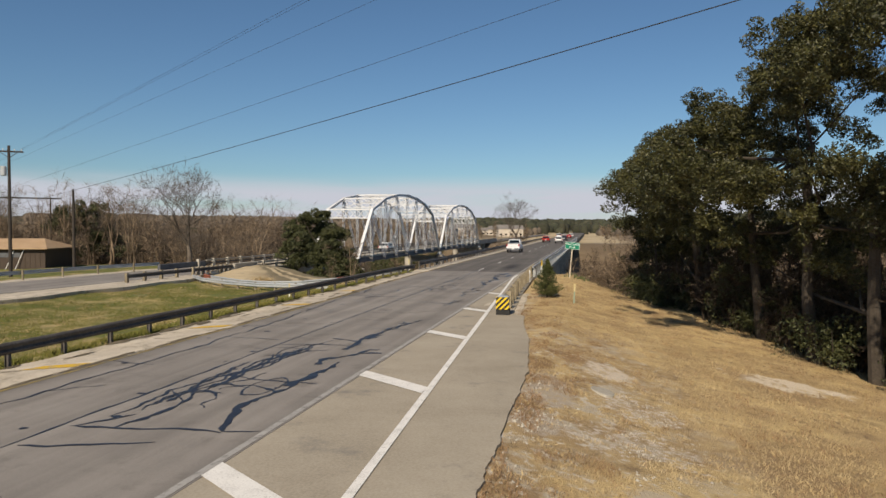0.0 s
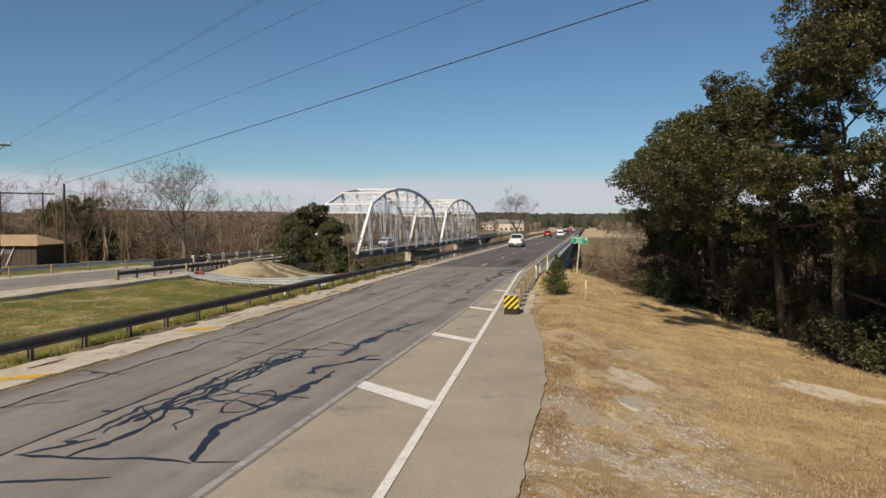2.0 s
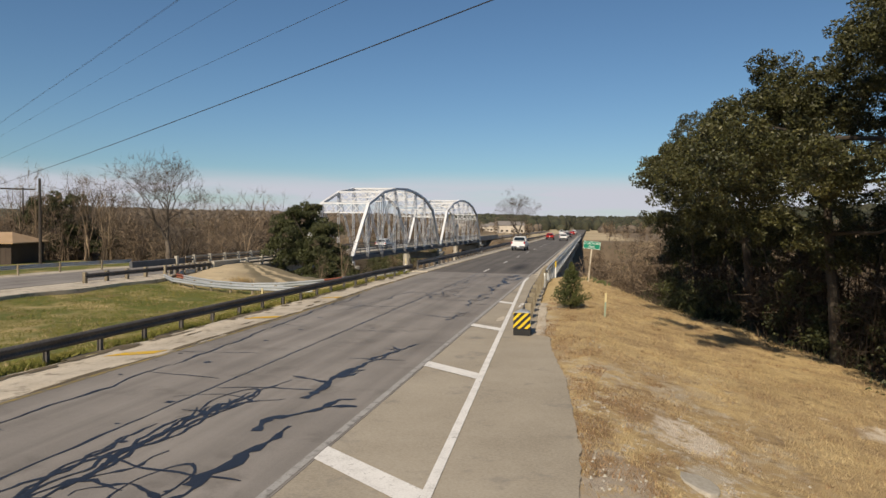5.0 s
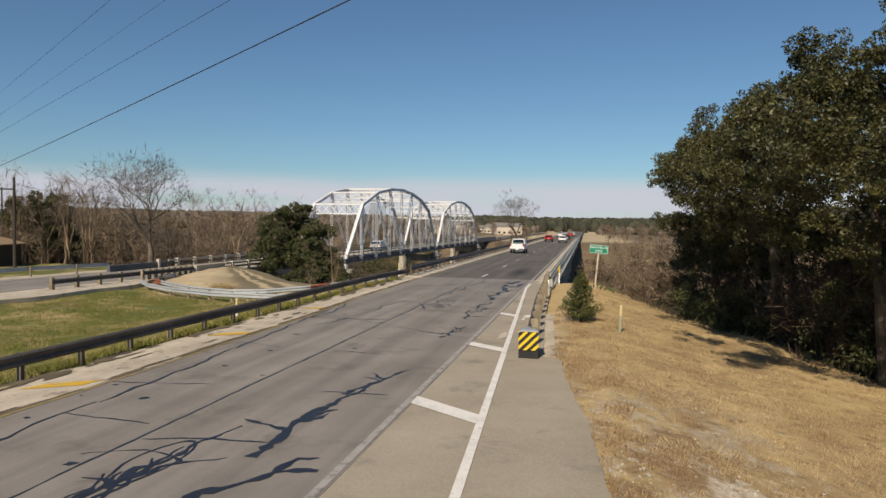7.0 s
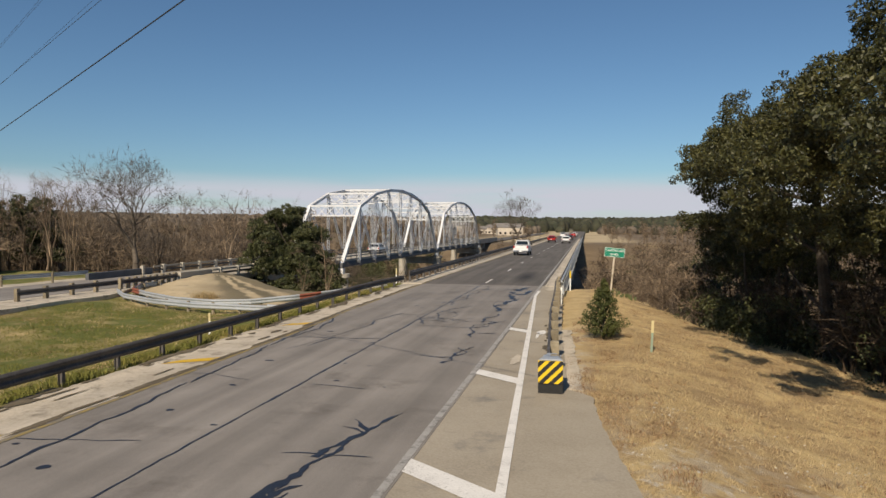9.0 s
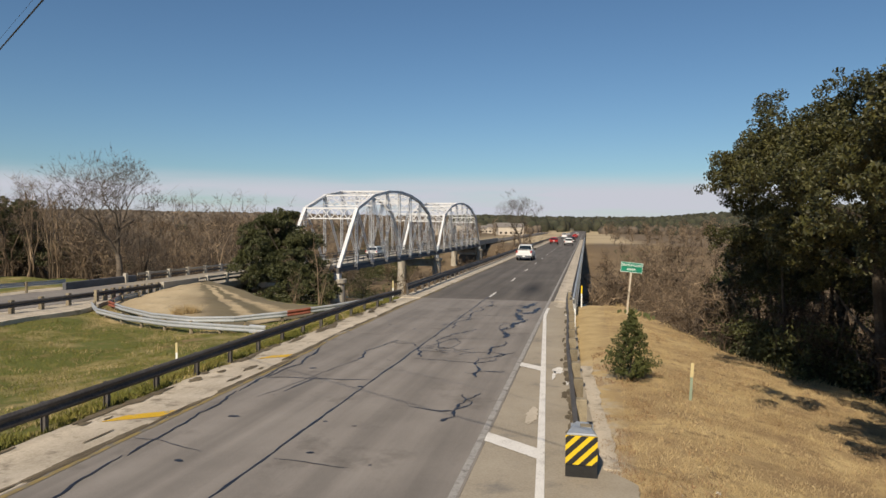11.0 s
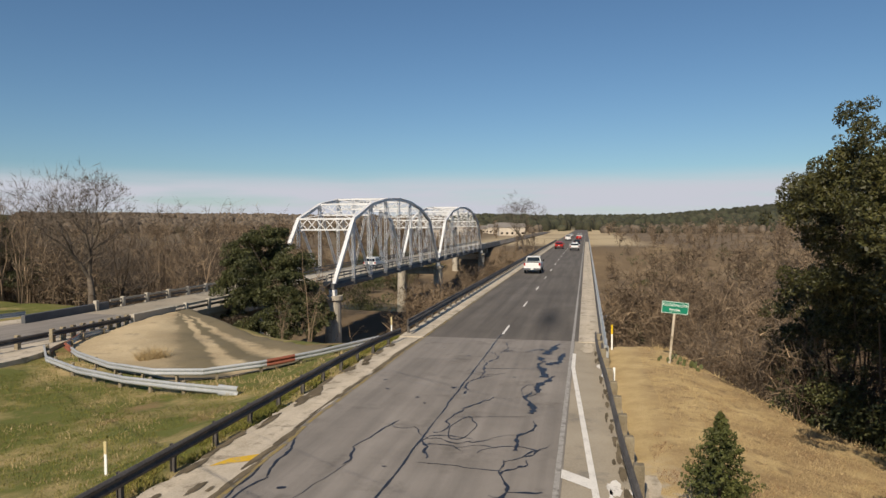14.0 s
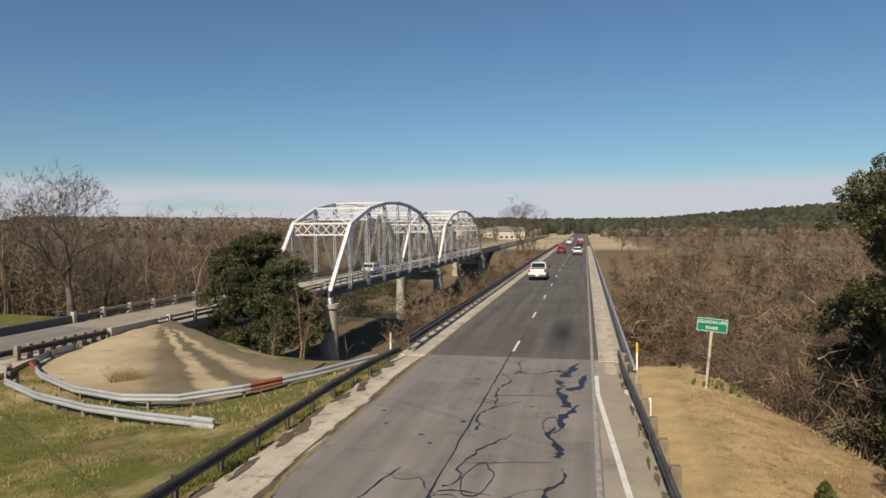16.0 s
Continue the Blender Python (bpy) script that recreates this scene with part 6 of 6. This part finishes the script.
def far_woods():
    """Small uneven crowns on the hills."""
    rng = random.Random(12)

    def crowns(name, n, spot, mat, label, size):
        vs, fs, c = [], [], 0
        for _ in range(n):
            x, y = spot()
            z = ground(x, y)
            r, h = size * rng.uniform(0.6, 1.3), size * rng.uniform(0.9, 2.0)
            k = 6
            ring = lambda f, zz: [(x + r * f * rng.uniform(0.7, 1.2) * math.cos(math.tau * i / k), y + r * f * rng.uniform(0.7, 1.2) * math.sin(math.tau * i / k), z + zz * h) for i in range(k)]
            vs += ring(0.7, -0.1) + ring(1.0, 0.45) + ring(0.6, 0.85) + [(x, y, z + h)]
            for q in range(2):
                for i in range(k):
                    a, b = c + q * k + i, c + q * k + (i + 1) % k
                    fs += [(a, b, b + k), (a, b + k, a + k)]
            fs += [(c + 12 + i, c + 12 + (i + 1) % k, c + 18) for i in range(k)]
            c += 19
        solid(name, raw(name, np.array(vs), np.array(fs), mat), mat, label, "woods", "stuff")

    def hill():
        y = rng.uniform(620, 1900)
        return rng.uniform(-0.2, 0.55) * y, y

    def brown_hill():
        y = rng.uniform(620, 1900)
        return rng.uniform(-0.95, -0.18) * y, y

    def bank():
        y = rng.uniform(520, 800)
        x = rng.uniform(-1.0, 0.6) * y
        return (x, y) if abs(x + 12) > 26 else (x + 70, y)

    crowns("far_brown_woods", 3200, brown_hill, M_FARBROWN, "brown leafless woods on the western skyline", 5)
    crowns("far_woods", 3200, hill, M_FARTREE, "dark green wooded hills on the horizon", 6)
    crowns("far_thicket", 1500, bank, M_FARBROWN, "brown leafless woods beyond the river", 3.2)
    crowns("far_cedars", 500, bank, M_FARTREE, "scattered dark cedars beyond the river", 3)


far_woods()


# ---- signs, posts, poles, wires ----
def letters(text, size, m, parent, mat, name="lettering"):
    cu = bpy.data.curves.new(name, "FONT")
    cu.body, cu.size, cu.align_x, cu.align_y, cu.extrude = text, size, "CENTER", "CENTER", 0.002
    cu.materials.append(mat)
    ob = new(name, cu)
    ob.parent, ob.matrix_basis = parent, m
    return ob


def river_sign():
    ob = thing("river_sign", "green river name sign on a leaning white post", "road sign", pose(4.08, 49.9, ground(4.08, 49.9) + 0.08, 0, 5, -4))
    part("post", Mesh().box(-0.045, 0.045, -0.02, 0.02, -0.4, 2.45, 0.004), M_CURB, ob, "pale weathered post")
    panel = part("panel", Mesh().box(-0.53, 0.53, -0.045, -0.025, 2.02, 2.52, 0.0), M_SIGN, ob, "green reflective panel")
    rim = Mesh()
    for x0, x1, z0, z1 in ((-0.52, 0.52, 2.495, 2.51), (-0.52, 0.52, 2.03, 2.045), (-0.52, -0.505, 2.045, 2.495), (0.505, 0.52, 2.045, 2.495)):
        rim.box(x0, x1, -0.05, -0.046, z0, z1)
    part("border", rim, M_SIGNW, ob, "white border")
    letters("GUADALUPE", 0.17, pose(0, -0.05, 2.375, 90), ob, M_SIGNW)
    letters("RIVER", 0.17, pose(0, -0.05, 2.16, 90), ob, M_SIGNW)


river_sign()


def delineator(x, y, h, top_mat, body_mat, label, lean=0, z=None):
    zz = ground(x, y) if z is None else z
    ob = thing("delineator_post", label, "delineator", pose(x, y, zz, 0, lean, 0), "delineator posts")
    part("post", Mesh().box(-0.035, 0.035, -0.012, 0.012, -0.3, h * 0.62, 0.004), body_mat, ob)
    part("reflector", Mesh().box(-0.04, 0.04, -0.016, 0.016, h * 0.62 + 0.002, h, 0.012), top_mat, ob)


M_SAGE = material("sage_green_plastic", [(0.2, 0.25, 0.18), (0.28, 0.33, 0.24)], 0.6, 2, 20, 0.1)
M_PEAR = material("prickly_pear_green", [(0.07, 0.085, 0.03), (0.13, 0.14, 0.055)], 0.6, 2, 20, 0.1)
M_CREAM = material("cream_plastic", [(0.5, 0.42, 0.22), (0.6, 0.5, 0.27)], 0.5, 2, 20, 0.1)
delineator(4.75, 33.4, 0.98, M_CREAM, M_SAGE, "sage green marker post with cream top in dry grass", 2)
delineator(-11.15, 35.1, 0.85, M_CREAM, M_SIGNW, "white marker post with yellow top in the median")
delineator(-9.35, 54.6, 1.15, M_CREAM, M_SIGNW, "white marker post with yellow top by the rail")
delineator(1.62, 44.6, 0.95, M_SIGNW, M_SIGNW, "white marker post by the guard rail")
delineator(1.85, 53.0, 1.15, M_SAFETY, M_SIGNW, "yellow topped marker post at the bridge end", 0, -0.1)


def prickly_pear(x, y):
    rng = random.Random(17)
    ob = thing("prickly_pear", "low prickly pear clump at the sign post", "cactus")
    for k in range(16):
        px, py = x + rng.gauss(0, 0.35), y + rng.gauss(0, 0.3)
        z = ground(px, py) + rng.uniform(0.03, 0.25)
        a = rng.uniform(0, 6.28)
        m = Mesh()
        n = 9
        for s in (-0.025, 0.025):
            m.v += [(px + math.cos(a) * 0.08 * math.cos(t) - math.sin(a) * s, py + math.sin(a) * 0.08 * math.cos(t) + math.cos(a) * s, z + 0.11 * math.sin(t)) for t in [math.tau * i / n for i in range(n)]]
        m.f += [tuple(range(n - 1, -1, -1)), tuple(range(n, 2 * n))] + [(i, (i + 1) % n, n + (i + 1) % n, n + i) for i in range(n)]
        part("pad", m, M_PEAR, ob)


prickly_pear(4.85, 50.2)


def utility_pole(x, y, top, r=0.16, arm=True, can=False, label="dark creosoted utility pole", turn=0.0):
    z = ground(x, y)
    ob = thing("utility_pole", label, "utility pole", pose(x, y, z, 0, 0, turn))
    h = top - z
    part("pole", Mesh().tube([(0, 0, -0.5), (0, 0, h * 0.5), (0, 0, h)], [r, r * 0.88, r * 0.7], 10), M_POLE, ob)
    if arm:
        part("crossarm", Mesh().box(-1.15, 1.15, -0.16, -0.05, h - 0.62, h - 0.48, 0.01), M_POLE, ob)
        part("brace", Mesh().beam((-0.7, -0.11, h - 0.6), (0, -0.13, h - 1.15), 0.03, 0.05).beam((0.7, -0.11, h - 0.6), (0, -0.13, h - 1.15), 0.03, 0.05), M_POLE, ob)
        for dx in (-1.0, -0.45, 0.45, 1.0):
            part("insulator", Mesh().tube([(dx, -0.1, h - 0.48), (dx, -0.1, h - 0.4), (dx, -0.1, h - 0.3)], [0.03, 0.06, 0.035], 8), M_GALV, ob)
    if can:
        part("transformer", Mesh().tube([(-0.42, -0.1, h - 2.75), (-0.42, -0.1, h - 2.7), (-0.42, -0.1, h - 1.95), (-0.42, -0.1, h - 1.88)], [0.2, 0.25, 0.25, 0.17], 12), M_GALV, ob, "grey transformer can")


utility_pole(-46.1, 51.6, 10.9, 0.17, True, True, "tall utility pole with crossarm and transformer by the shed", 38)
utility_pole(-47.7, 61.3, 7.5, 0.16, False, False, "plain dark utility pole beside the old road")
for k, (x, y) in enumerate(((-68.6, 74.4), (-65.2, 77.6))):
    utility_pole(x, y, 7.6, 0.12, False, False, "far wooden pole of an H-frame power line")
solid("power_line_beam", Mesh().beam((-69.6, 73.6, 7.35), (-64.2, 78.5, 7.35), 0.12, 0.18), M_POLE, "timber crossbeam spanning two power line poles", "crossbeam")


def wire(a, b, sag, r=0.011, label="black overhead cable crossing above the road"):
    cu = bpy.data.curves.new("overhead_wire", "CURVE")
    cu.dimensions, cu.bevel_depth, cu.bevel_resolution = "3D", r, 1
    sp = cu.splines.new("POLY")
    n = 40
    sp.points.add(n)
    for i in range(n + 1):
        t = i / n
        sp.points[i].co = (*(Vector(a).lerp(Vector(b), t) - Vector((0, 0, 4 * sag * t * (1 - t)))), 1)
    cu.materials.append(M_CABLE)
    tagged(new("overhead_wire", cu), label, "cable", "overhead wires")


def wire_through(y0, z0, dy, dz, r, sag=0.05):
    """A wire by its place at x = 0 and its run per metre of x."""
    f = lambda x: (x, y0 + dy * x, z0 + dz * x)
    wire(f(-88), f(42), sag, r)


wire_through(19.2, 8.47, -0.712, 0.0414, 0.012, 1.16)
wire_through(19.9, 9.08, -0.68, 0.046, 0.006)
wire_through(23.4, 12.75, -0.735, 0.016, 0.006)
wire_through(22.0, 13.4, -0.719, 0.034, 0.006)
wire_through(22.4, 13.75, -0.719, 0.034, 0.006)
utility_pole(42, -9.5, 15.2, 0.18, True, False, "utility pole behind the oaks carrying the cables", 38)
utility_pole(-88, 84, 11.2, 0.18, True, False, "far utility pole carrying the cables", 38)
wire((-47.7, 61.3, 6.9), (-34, 150, 3.5), 2.4, 0.012, "slack cable running along the old road")


# ---- buildings ----
def shed():
    ob = thing("metal_shed", "low dark metal shed with tan roof beside the old road", "shed", pose(-54.0, 64.3, ground(-54, 64) - 0.3, 0, 0, 18))
    w, d, h = 13.0, 7.0, 2.55
    part("wall", Mesh().box(-w, 0, 0, 0.1, 0, h), M_SHEDWALL, ob, "dark ribbed front wall")
    part("wall", Mesh().box(-0.1, 0, 0.102, d, 0, h), M_SHEDWALL, ob)
    part("wall", Mesh().box(-w, -w + 0.1, 0.102, d, 0, h), M_SHEDWALL, ob)
    part("wall", Mesh().box(-w + 0.102, -0.102, d - 0.1, d, 0, h), M_SHEDWALL, ob)
    part("roof", Mesh().add([(-w - 0.4, -0.5, h), (0.4, -0.5, h), (-1.6, d / 2, h + 1.05), (-w + 1.2, d / 2, h + 1.05), (0.4, d + 0.5, h), (-w - 0.4, d + 0.5, h), (-w - 0.4, -0.5, h - 0.1), (0.4, -0.5, h - 0.1), (0.4, d + 0.5, h - 0.1), (-w - 0.4, d + 0.5, h - 0.1)],
                            [(0, 1, 2, 3), (1, 4, 2), (4, 5, 3, 2), (5, 0, 3), (6, 7, 1, 0), (7, 8, 4, 1), (8, 9, 5, 4), (9, 6, 0, 5), (9, 8, 7, 6)]), M_SHEDROOF, ob, "tan hipped metal roof")
    for k in range(24):
        part("rib", Mesh().box(-w + 0.25 + k * 0.53, -w + 0.29 + k * 0.53, -0.03, -0.002, 0.05, h - 0.12), M_SHEDWALL, ob)
    for x in (-3.2, -2.2):
        part("white_bar", Mesh().beam((x - 0.9, -0.3, 0.1), (x, -0.12, h - 0.15), 0.05, 0.05), M_SIGNW, ob, "white leaning pipe")
    part("band", Mesh().box(-5.6, -2.6, -0.05, -0.032, 1.55, 2.05), M_STEELGREY, ob, "pale painted band")


shed()


def house(x, y, w, d, h, turn, label):
    ob = thing("house", label, "house", pose(x, y, ground(x, y) - 0.2, 0, 0, turn), "far houses")
    part("wall", Mesh().box(-w / 2, w / 2, -d / 2, d / 2, 0, h), M_HOUSE, ob)
    part("roof", Mesh().add([(-w / 2 - 0.4, -d / 2 - 0.4, h), (w / 2 + 0.4, -d / 2 - 0.4, h), (w / 2 + 0.4, d / 2 + 0.4, h), (-w / 2 - 0.4, d / 2 + 0.4, h), (-w / 2 - 0.4, 0, h + d * 0.28), (w / 2 + 0.4, 0, h + d * 0.28)], [(0, 1, 5, 4), (2, 3, 4, 5), (1, 2, 5), (3, 0, 4), (3, 2, 1, 0)]), M_ROOF, ob)
    n = max(2, int(w / 3))
    for i in range(n):
        part("window", Mesh().box(-w / 2 + (i + 0.3) * w / n, -w / 2 + (i + 0.7) * w / n, -d / 2 - 0.05, -d / 2 - 0.002, 1.0, 2.2), M_GLASS, ob)


R2 = random.Random(2)
for k in range(9):
    y = R2.uniform(420, 560)
    house(-0.115 * y + R2.uniform(-40, 12) * 0.9, y, R2.uniform(9, 18), 9, R2.uniform(3, 6), R2.uniform(-20, 20), "small pale house among far trees")


# ---- vehicles ----
def wheel(parent, x, y, r):
    w = part("wheel", Mesh().tube([(x - 0.11, y, r), (x - 0.09, y, r), (x + 0.09, y, r), (x + 0.11, y, r)], [r * 0.88, r, r, r * 0.88], 18), M_BLACK, parent, "black tyre")
    s = 1 if x > 0 else -1
    rim = Mesh().tube([(x + s * 0.1, y, r), (x + s * 0.118, y, r)], [r * 0.62, r * 0.55], 14)
    ob = new("rim", rim.data("rim", M_GALV))
    ob.parent = w


def loft(sections):
    """A body out of cross-sections (y, half width low, half width high, z low, z belt, z top): rounded shoulders."""
    m = Mesh()
    v, f = [], []
    for y, wl, wh, z0, zb, z1 in sections:
        half = [(wl * 0.92, z0), (wl, z0 + 0.12), (wl, zb), (wh, z1 - 0.07), (wh * 0.86, z1)]
        v += [(-a, y, b) for a, b in reversed(half)] + [(a, y, b) for a, b in half]
    n = 10
    for i in range(len(sections) - 1):
        for k in range(n):
            a, b = i * n + k, i * n + (k + 1) % n
            f.append((a, b, b + n, a + n))
    f += [tuple(range(n)), tuple(range(len(v) - 1, len(v) - n - 1, -1))]
    return m.add(v, f)


def vehicle(name, label, x, y, z, paint, kind, turn=0):
    """Built along +y with its tail at y = 0."""
    ob = thing(name, label, "pickup truck" if kind == "pickup" else "car", pose(x, y, z, 0, 0, turn))
    if kind == "pickup":
        L, W, r = 5.8, 0.98, 0.4
        body = [(0.0, W * 0.97, W * 0.95, 0.55, 0.9, 1.28), (0.12, W, W * 0.97, 0.48, 0.95, 1.3), (1.9, W, W * 0.97, 0.45, 0.95, 1.3), (1.95, W, W * 0.96, 0.45, 0.95, 1.25), (4.2, W, W * 0.95, 0.45, 0.95, 1.22), (5.5, W * 0.98, W * 0.86, 0.45, 0.9, 1.12), (L, W * 0.9, W * 0.74, 0.5, 0.8, 1.0)]
        cabin = [(1.98, W * 0.93, W * 0.8, 1.2, 1.3, 1.86), (2.3, W * 0.93, W * 0.78, 1.2, 1.3, 1.94), (3.4, W * 0.93, W * 0.78, 1.18, 1.3, 1.93), (4.25, W * 0.92, W * 0.82, 1.16, 1.22, 1.3)]
        bed = Mesh().box(-W * 0.82, W * 0.82, 0.12, 1.86, 1.22, 1.304)
        glass_z, rear = (1.38, 1.82), 1.96
        wheels, lamp_z = (1.2, 4.75), (0.95, 1.25)
    elif kind == "suv":
        L, W, r = 4.75, 0.94, 0.36
        body = [(0.0, W * 0.94, W * 0.9, 0.42, 0.75, 0.98), (0.15, W, W * 0.95, 0.34, 0.8, 1.06), (3.2, W, W * 0.95, 0.32, 0.82, 1.05), (4.3, W * 0.97, W * 0.85, 0.32, 0.75, 0.96), (L, W * 0.85, W * 0.7, 0.4, 0.65, 0.8)]
        cabin = [(0.12, W * 0.9, W * 0.74, 1.0, 1.08, 1.55), (0.5, W * 0.92, W * 0.72, 1.0, 1.08, 1.66), (2.4, W * 0.92, W * 0.74, 1.0, 1.06, 1.67), (3.5, W * 0.9, W * 0.8, 0.98, 1.02, 1.08)]
        bed, glass_z, rear = None, (1.12, 1.5), 0.1
        wheels, lamp_z = (0.95, 3.8), (0.8, 1.0)
    else:
        L, W, r = 4.6, 0.9, 0.33
        body = [(0.0, W * 0.9, W * 0.85, 0.4, 0.7, 0.95), (0.15, W, W * 0.93, 0.3, 0.75, 1.0), (3.2, W, W * 0.93, 0.28, 0.76, 0.96), (4.2, W * 0.95, W * 0.82, 0.28, 0.68, 0.85), (L, W * 0.85, W * 0.7, 0.36, 0.6, 0.72)]
        cabin = [(0.75, W * 0.88, W * 0.8, 0.93, 0.98, 1.05), (1.4, W * 0.9, W * 0.7, 0.93, 0.98, 1.42), (2.4, W * 0.9, W * 0.7, 0.93, 0.98, 1.43), (3.3, W * 0.88, W * 0.78, 0.9, 0.94, 1.0)]
        bed, glass_z, rear = None, (1.04, 1.34), 1.0
        wheels, lamp_z = (0.85, 3.55), (0.75, 0.92)
    part("body", loft(body), paint, ob)
    part("cabin", loft(cabin), paint, ob)
    if bed:
        part("load_bed", bed, M_BLACK, ob, "dark open load bed")
        part("tailgate_panel", Mesh().box(-0.78, 0.78, -0.02, -0.002, 0.85, 1.22), paint, ob)
    y_low, y_top = (rear - 0.01, rear + 0.02) if kind != "sedan" else (0.78, 1.33)
    zl, zh = glass_z
    wl, wh = W * 0.8, W * 0.7
    back = Mesh().add([(-wl, y_low - 0.03, zl), (wl, y_low - 0.03, zl), (wh, y_top - 0.02, zh), (-wh, y_top - 0.02, zh), (-wl, y_low + 0.02, zl), (wl, y_low + 0.02, zl), (wh, y_top + 0.03, zh), (-wh, y_top + 0.03, zh)],
                      [(0, 1, 2, 3), (7, 6, 5, 4), (0, 4, 5, 1), (1, 5, 6, 2), (2, 6, 7, 3), (3, 7, 4, 0)])
    part("rear_window", back, M_GLASS, ob, "dark rear window")
    c0, c1 = cabin[1][0], cabin[2][0]
    for s in (-1, 1):
        xl, xh = s * (W * 0.925), s * (W * 0.8)
        part("side_window", Mesh().add([(xl, c0, zl), (xl, c1 + 0.55, zl), (xh, c1, zh), (xh, c0 + 0.1, zh), (xl + s * 0.015, c0, zl), (xl + s * 0.015, c1 + 0.55, zl), (xh + s * 0.015, c1, zh), (xh + s * 0.015, c0 + 0.1, zh)], [(0, 1, 2, 3), (4, 5, 6, 7), (0, 1, 5, 4), (1, 2, 6, 5), (2, 3, 7, 6), (3, 0, 4, 7)]), M_GLASS, ob)
        part("tail_lamp", Mesh().box(min(s * W * 0.78, s * W * 0.97), max(s * W * 0.78, s * W * 0.97), -0.03, 0.1, lamp_z[0], lamp_z[1], 0.02), M_LAMP, ob, "red tail lamp")
        part("mirror", Mesh().box(min(s * W, s * (W + 0.2)), max(s * W, s * (W + 0.2)), c1 + 0.35, c1 + 0.47, zl - 0.1, zl + 0.1, 0.03), M_BLACK if kind == "pickup" else paint, ob)
        for wy in wheels:
            wheel(ob, s * (W - 0.1), wy, r)
    part("bumper", Mesh().box(-W * 0.95, W * 0.95, -0.1, 0.05, 0.45, 0.66, 0.04), M_CHROME if kind == "pickup" else M_BLACK, ob)
    part("plate", Mesh().box(-0.16, 0.16, -0.115, -0.102, 0.5, 0.64) if kind == "pickup" else Mesh().box(-0.16, 0.16, -0.02, -0.004, 0.72, 0.84), M_SIGNW, ob, "pale plain plate")
    return ob


vehicle("pickup_truck", "white pickup truck driving away on the bridge", -5.45, 99, crown(-5.4) + 0.004, M_CARWHITE, "pickup")
vehicle("car", "red car driving away far along the bridge", -5.4, 176, crown(-5.4) + 0.004, M_CARRED, "suv")
vehicle("car", "white car driving away far along the bridge", -1.8, 168, crown(-1.8) + 0.004, M_CARWHITE, "suv")
vehicle("car", "dark car far along the bridge", -1.8, 205, crown(-1.8) + 0.004, M_CARDARK, "sedan")
vehicle("pickup_truck", "white pickup truck far down the road", -5.4, 252, 0.0, M_CARWHITE, "pickup")
vehicle("car", "red car far down the road", -1.9, 258, 0.0, M_CARRED, "sedan")
vehicle("car", "white car far down the road", -1.9, 290, 0.0, M_CARWHITE, "suv")
vehicle("car", "silver car far down the road", -5.4, 310, 0.0, M_CARSILVER, "sedan")
vehicle("car", "white car crossing the old truss bridge", -29.6, 113, OLD + 0.004, M_CARWHITE, "suv", 0)
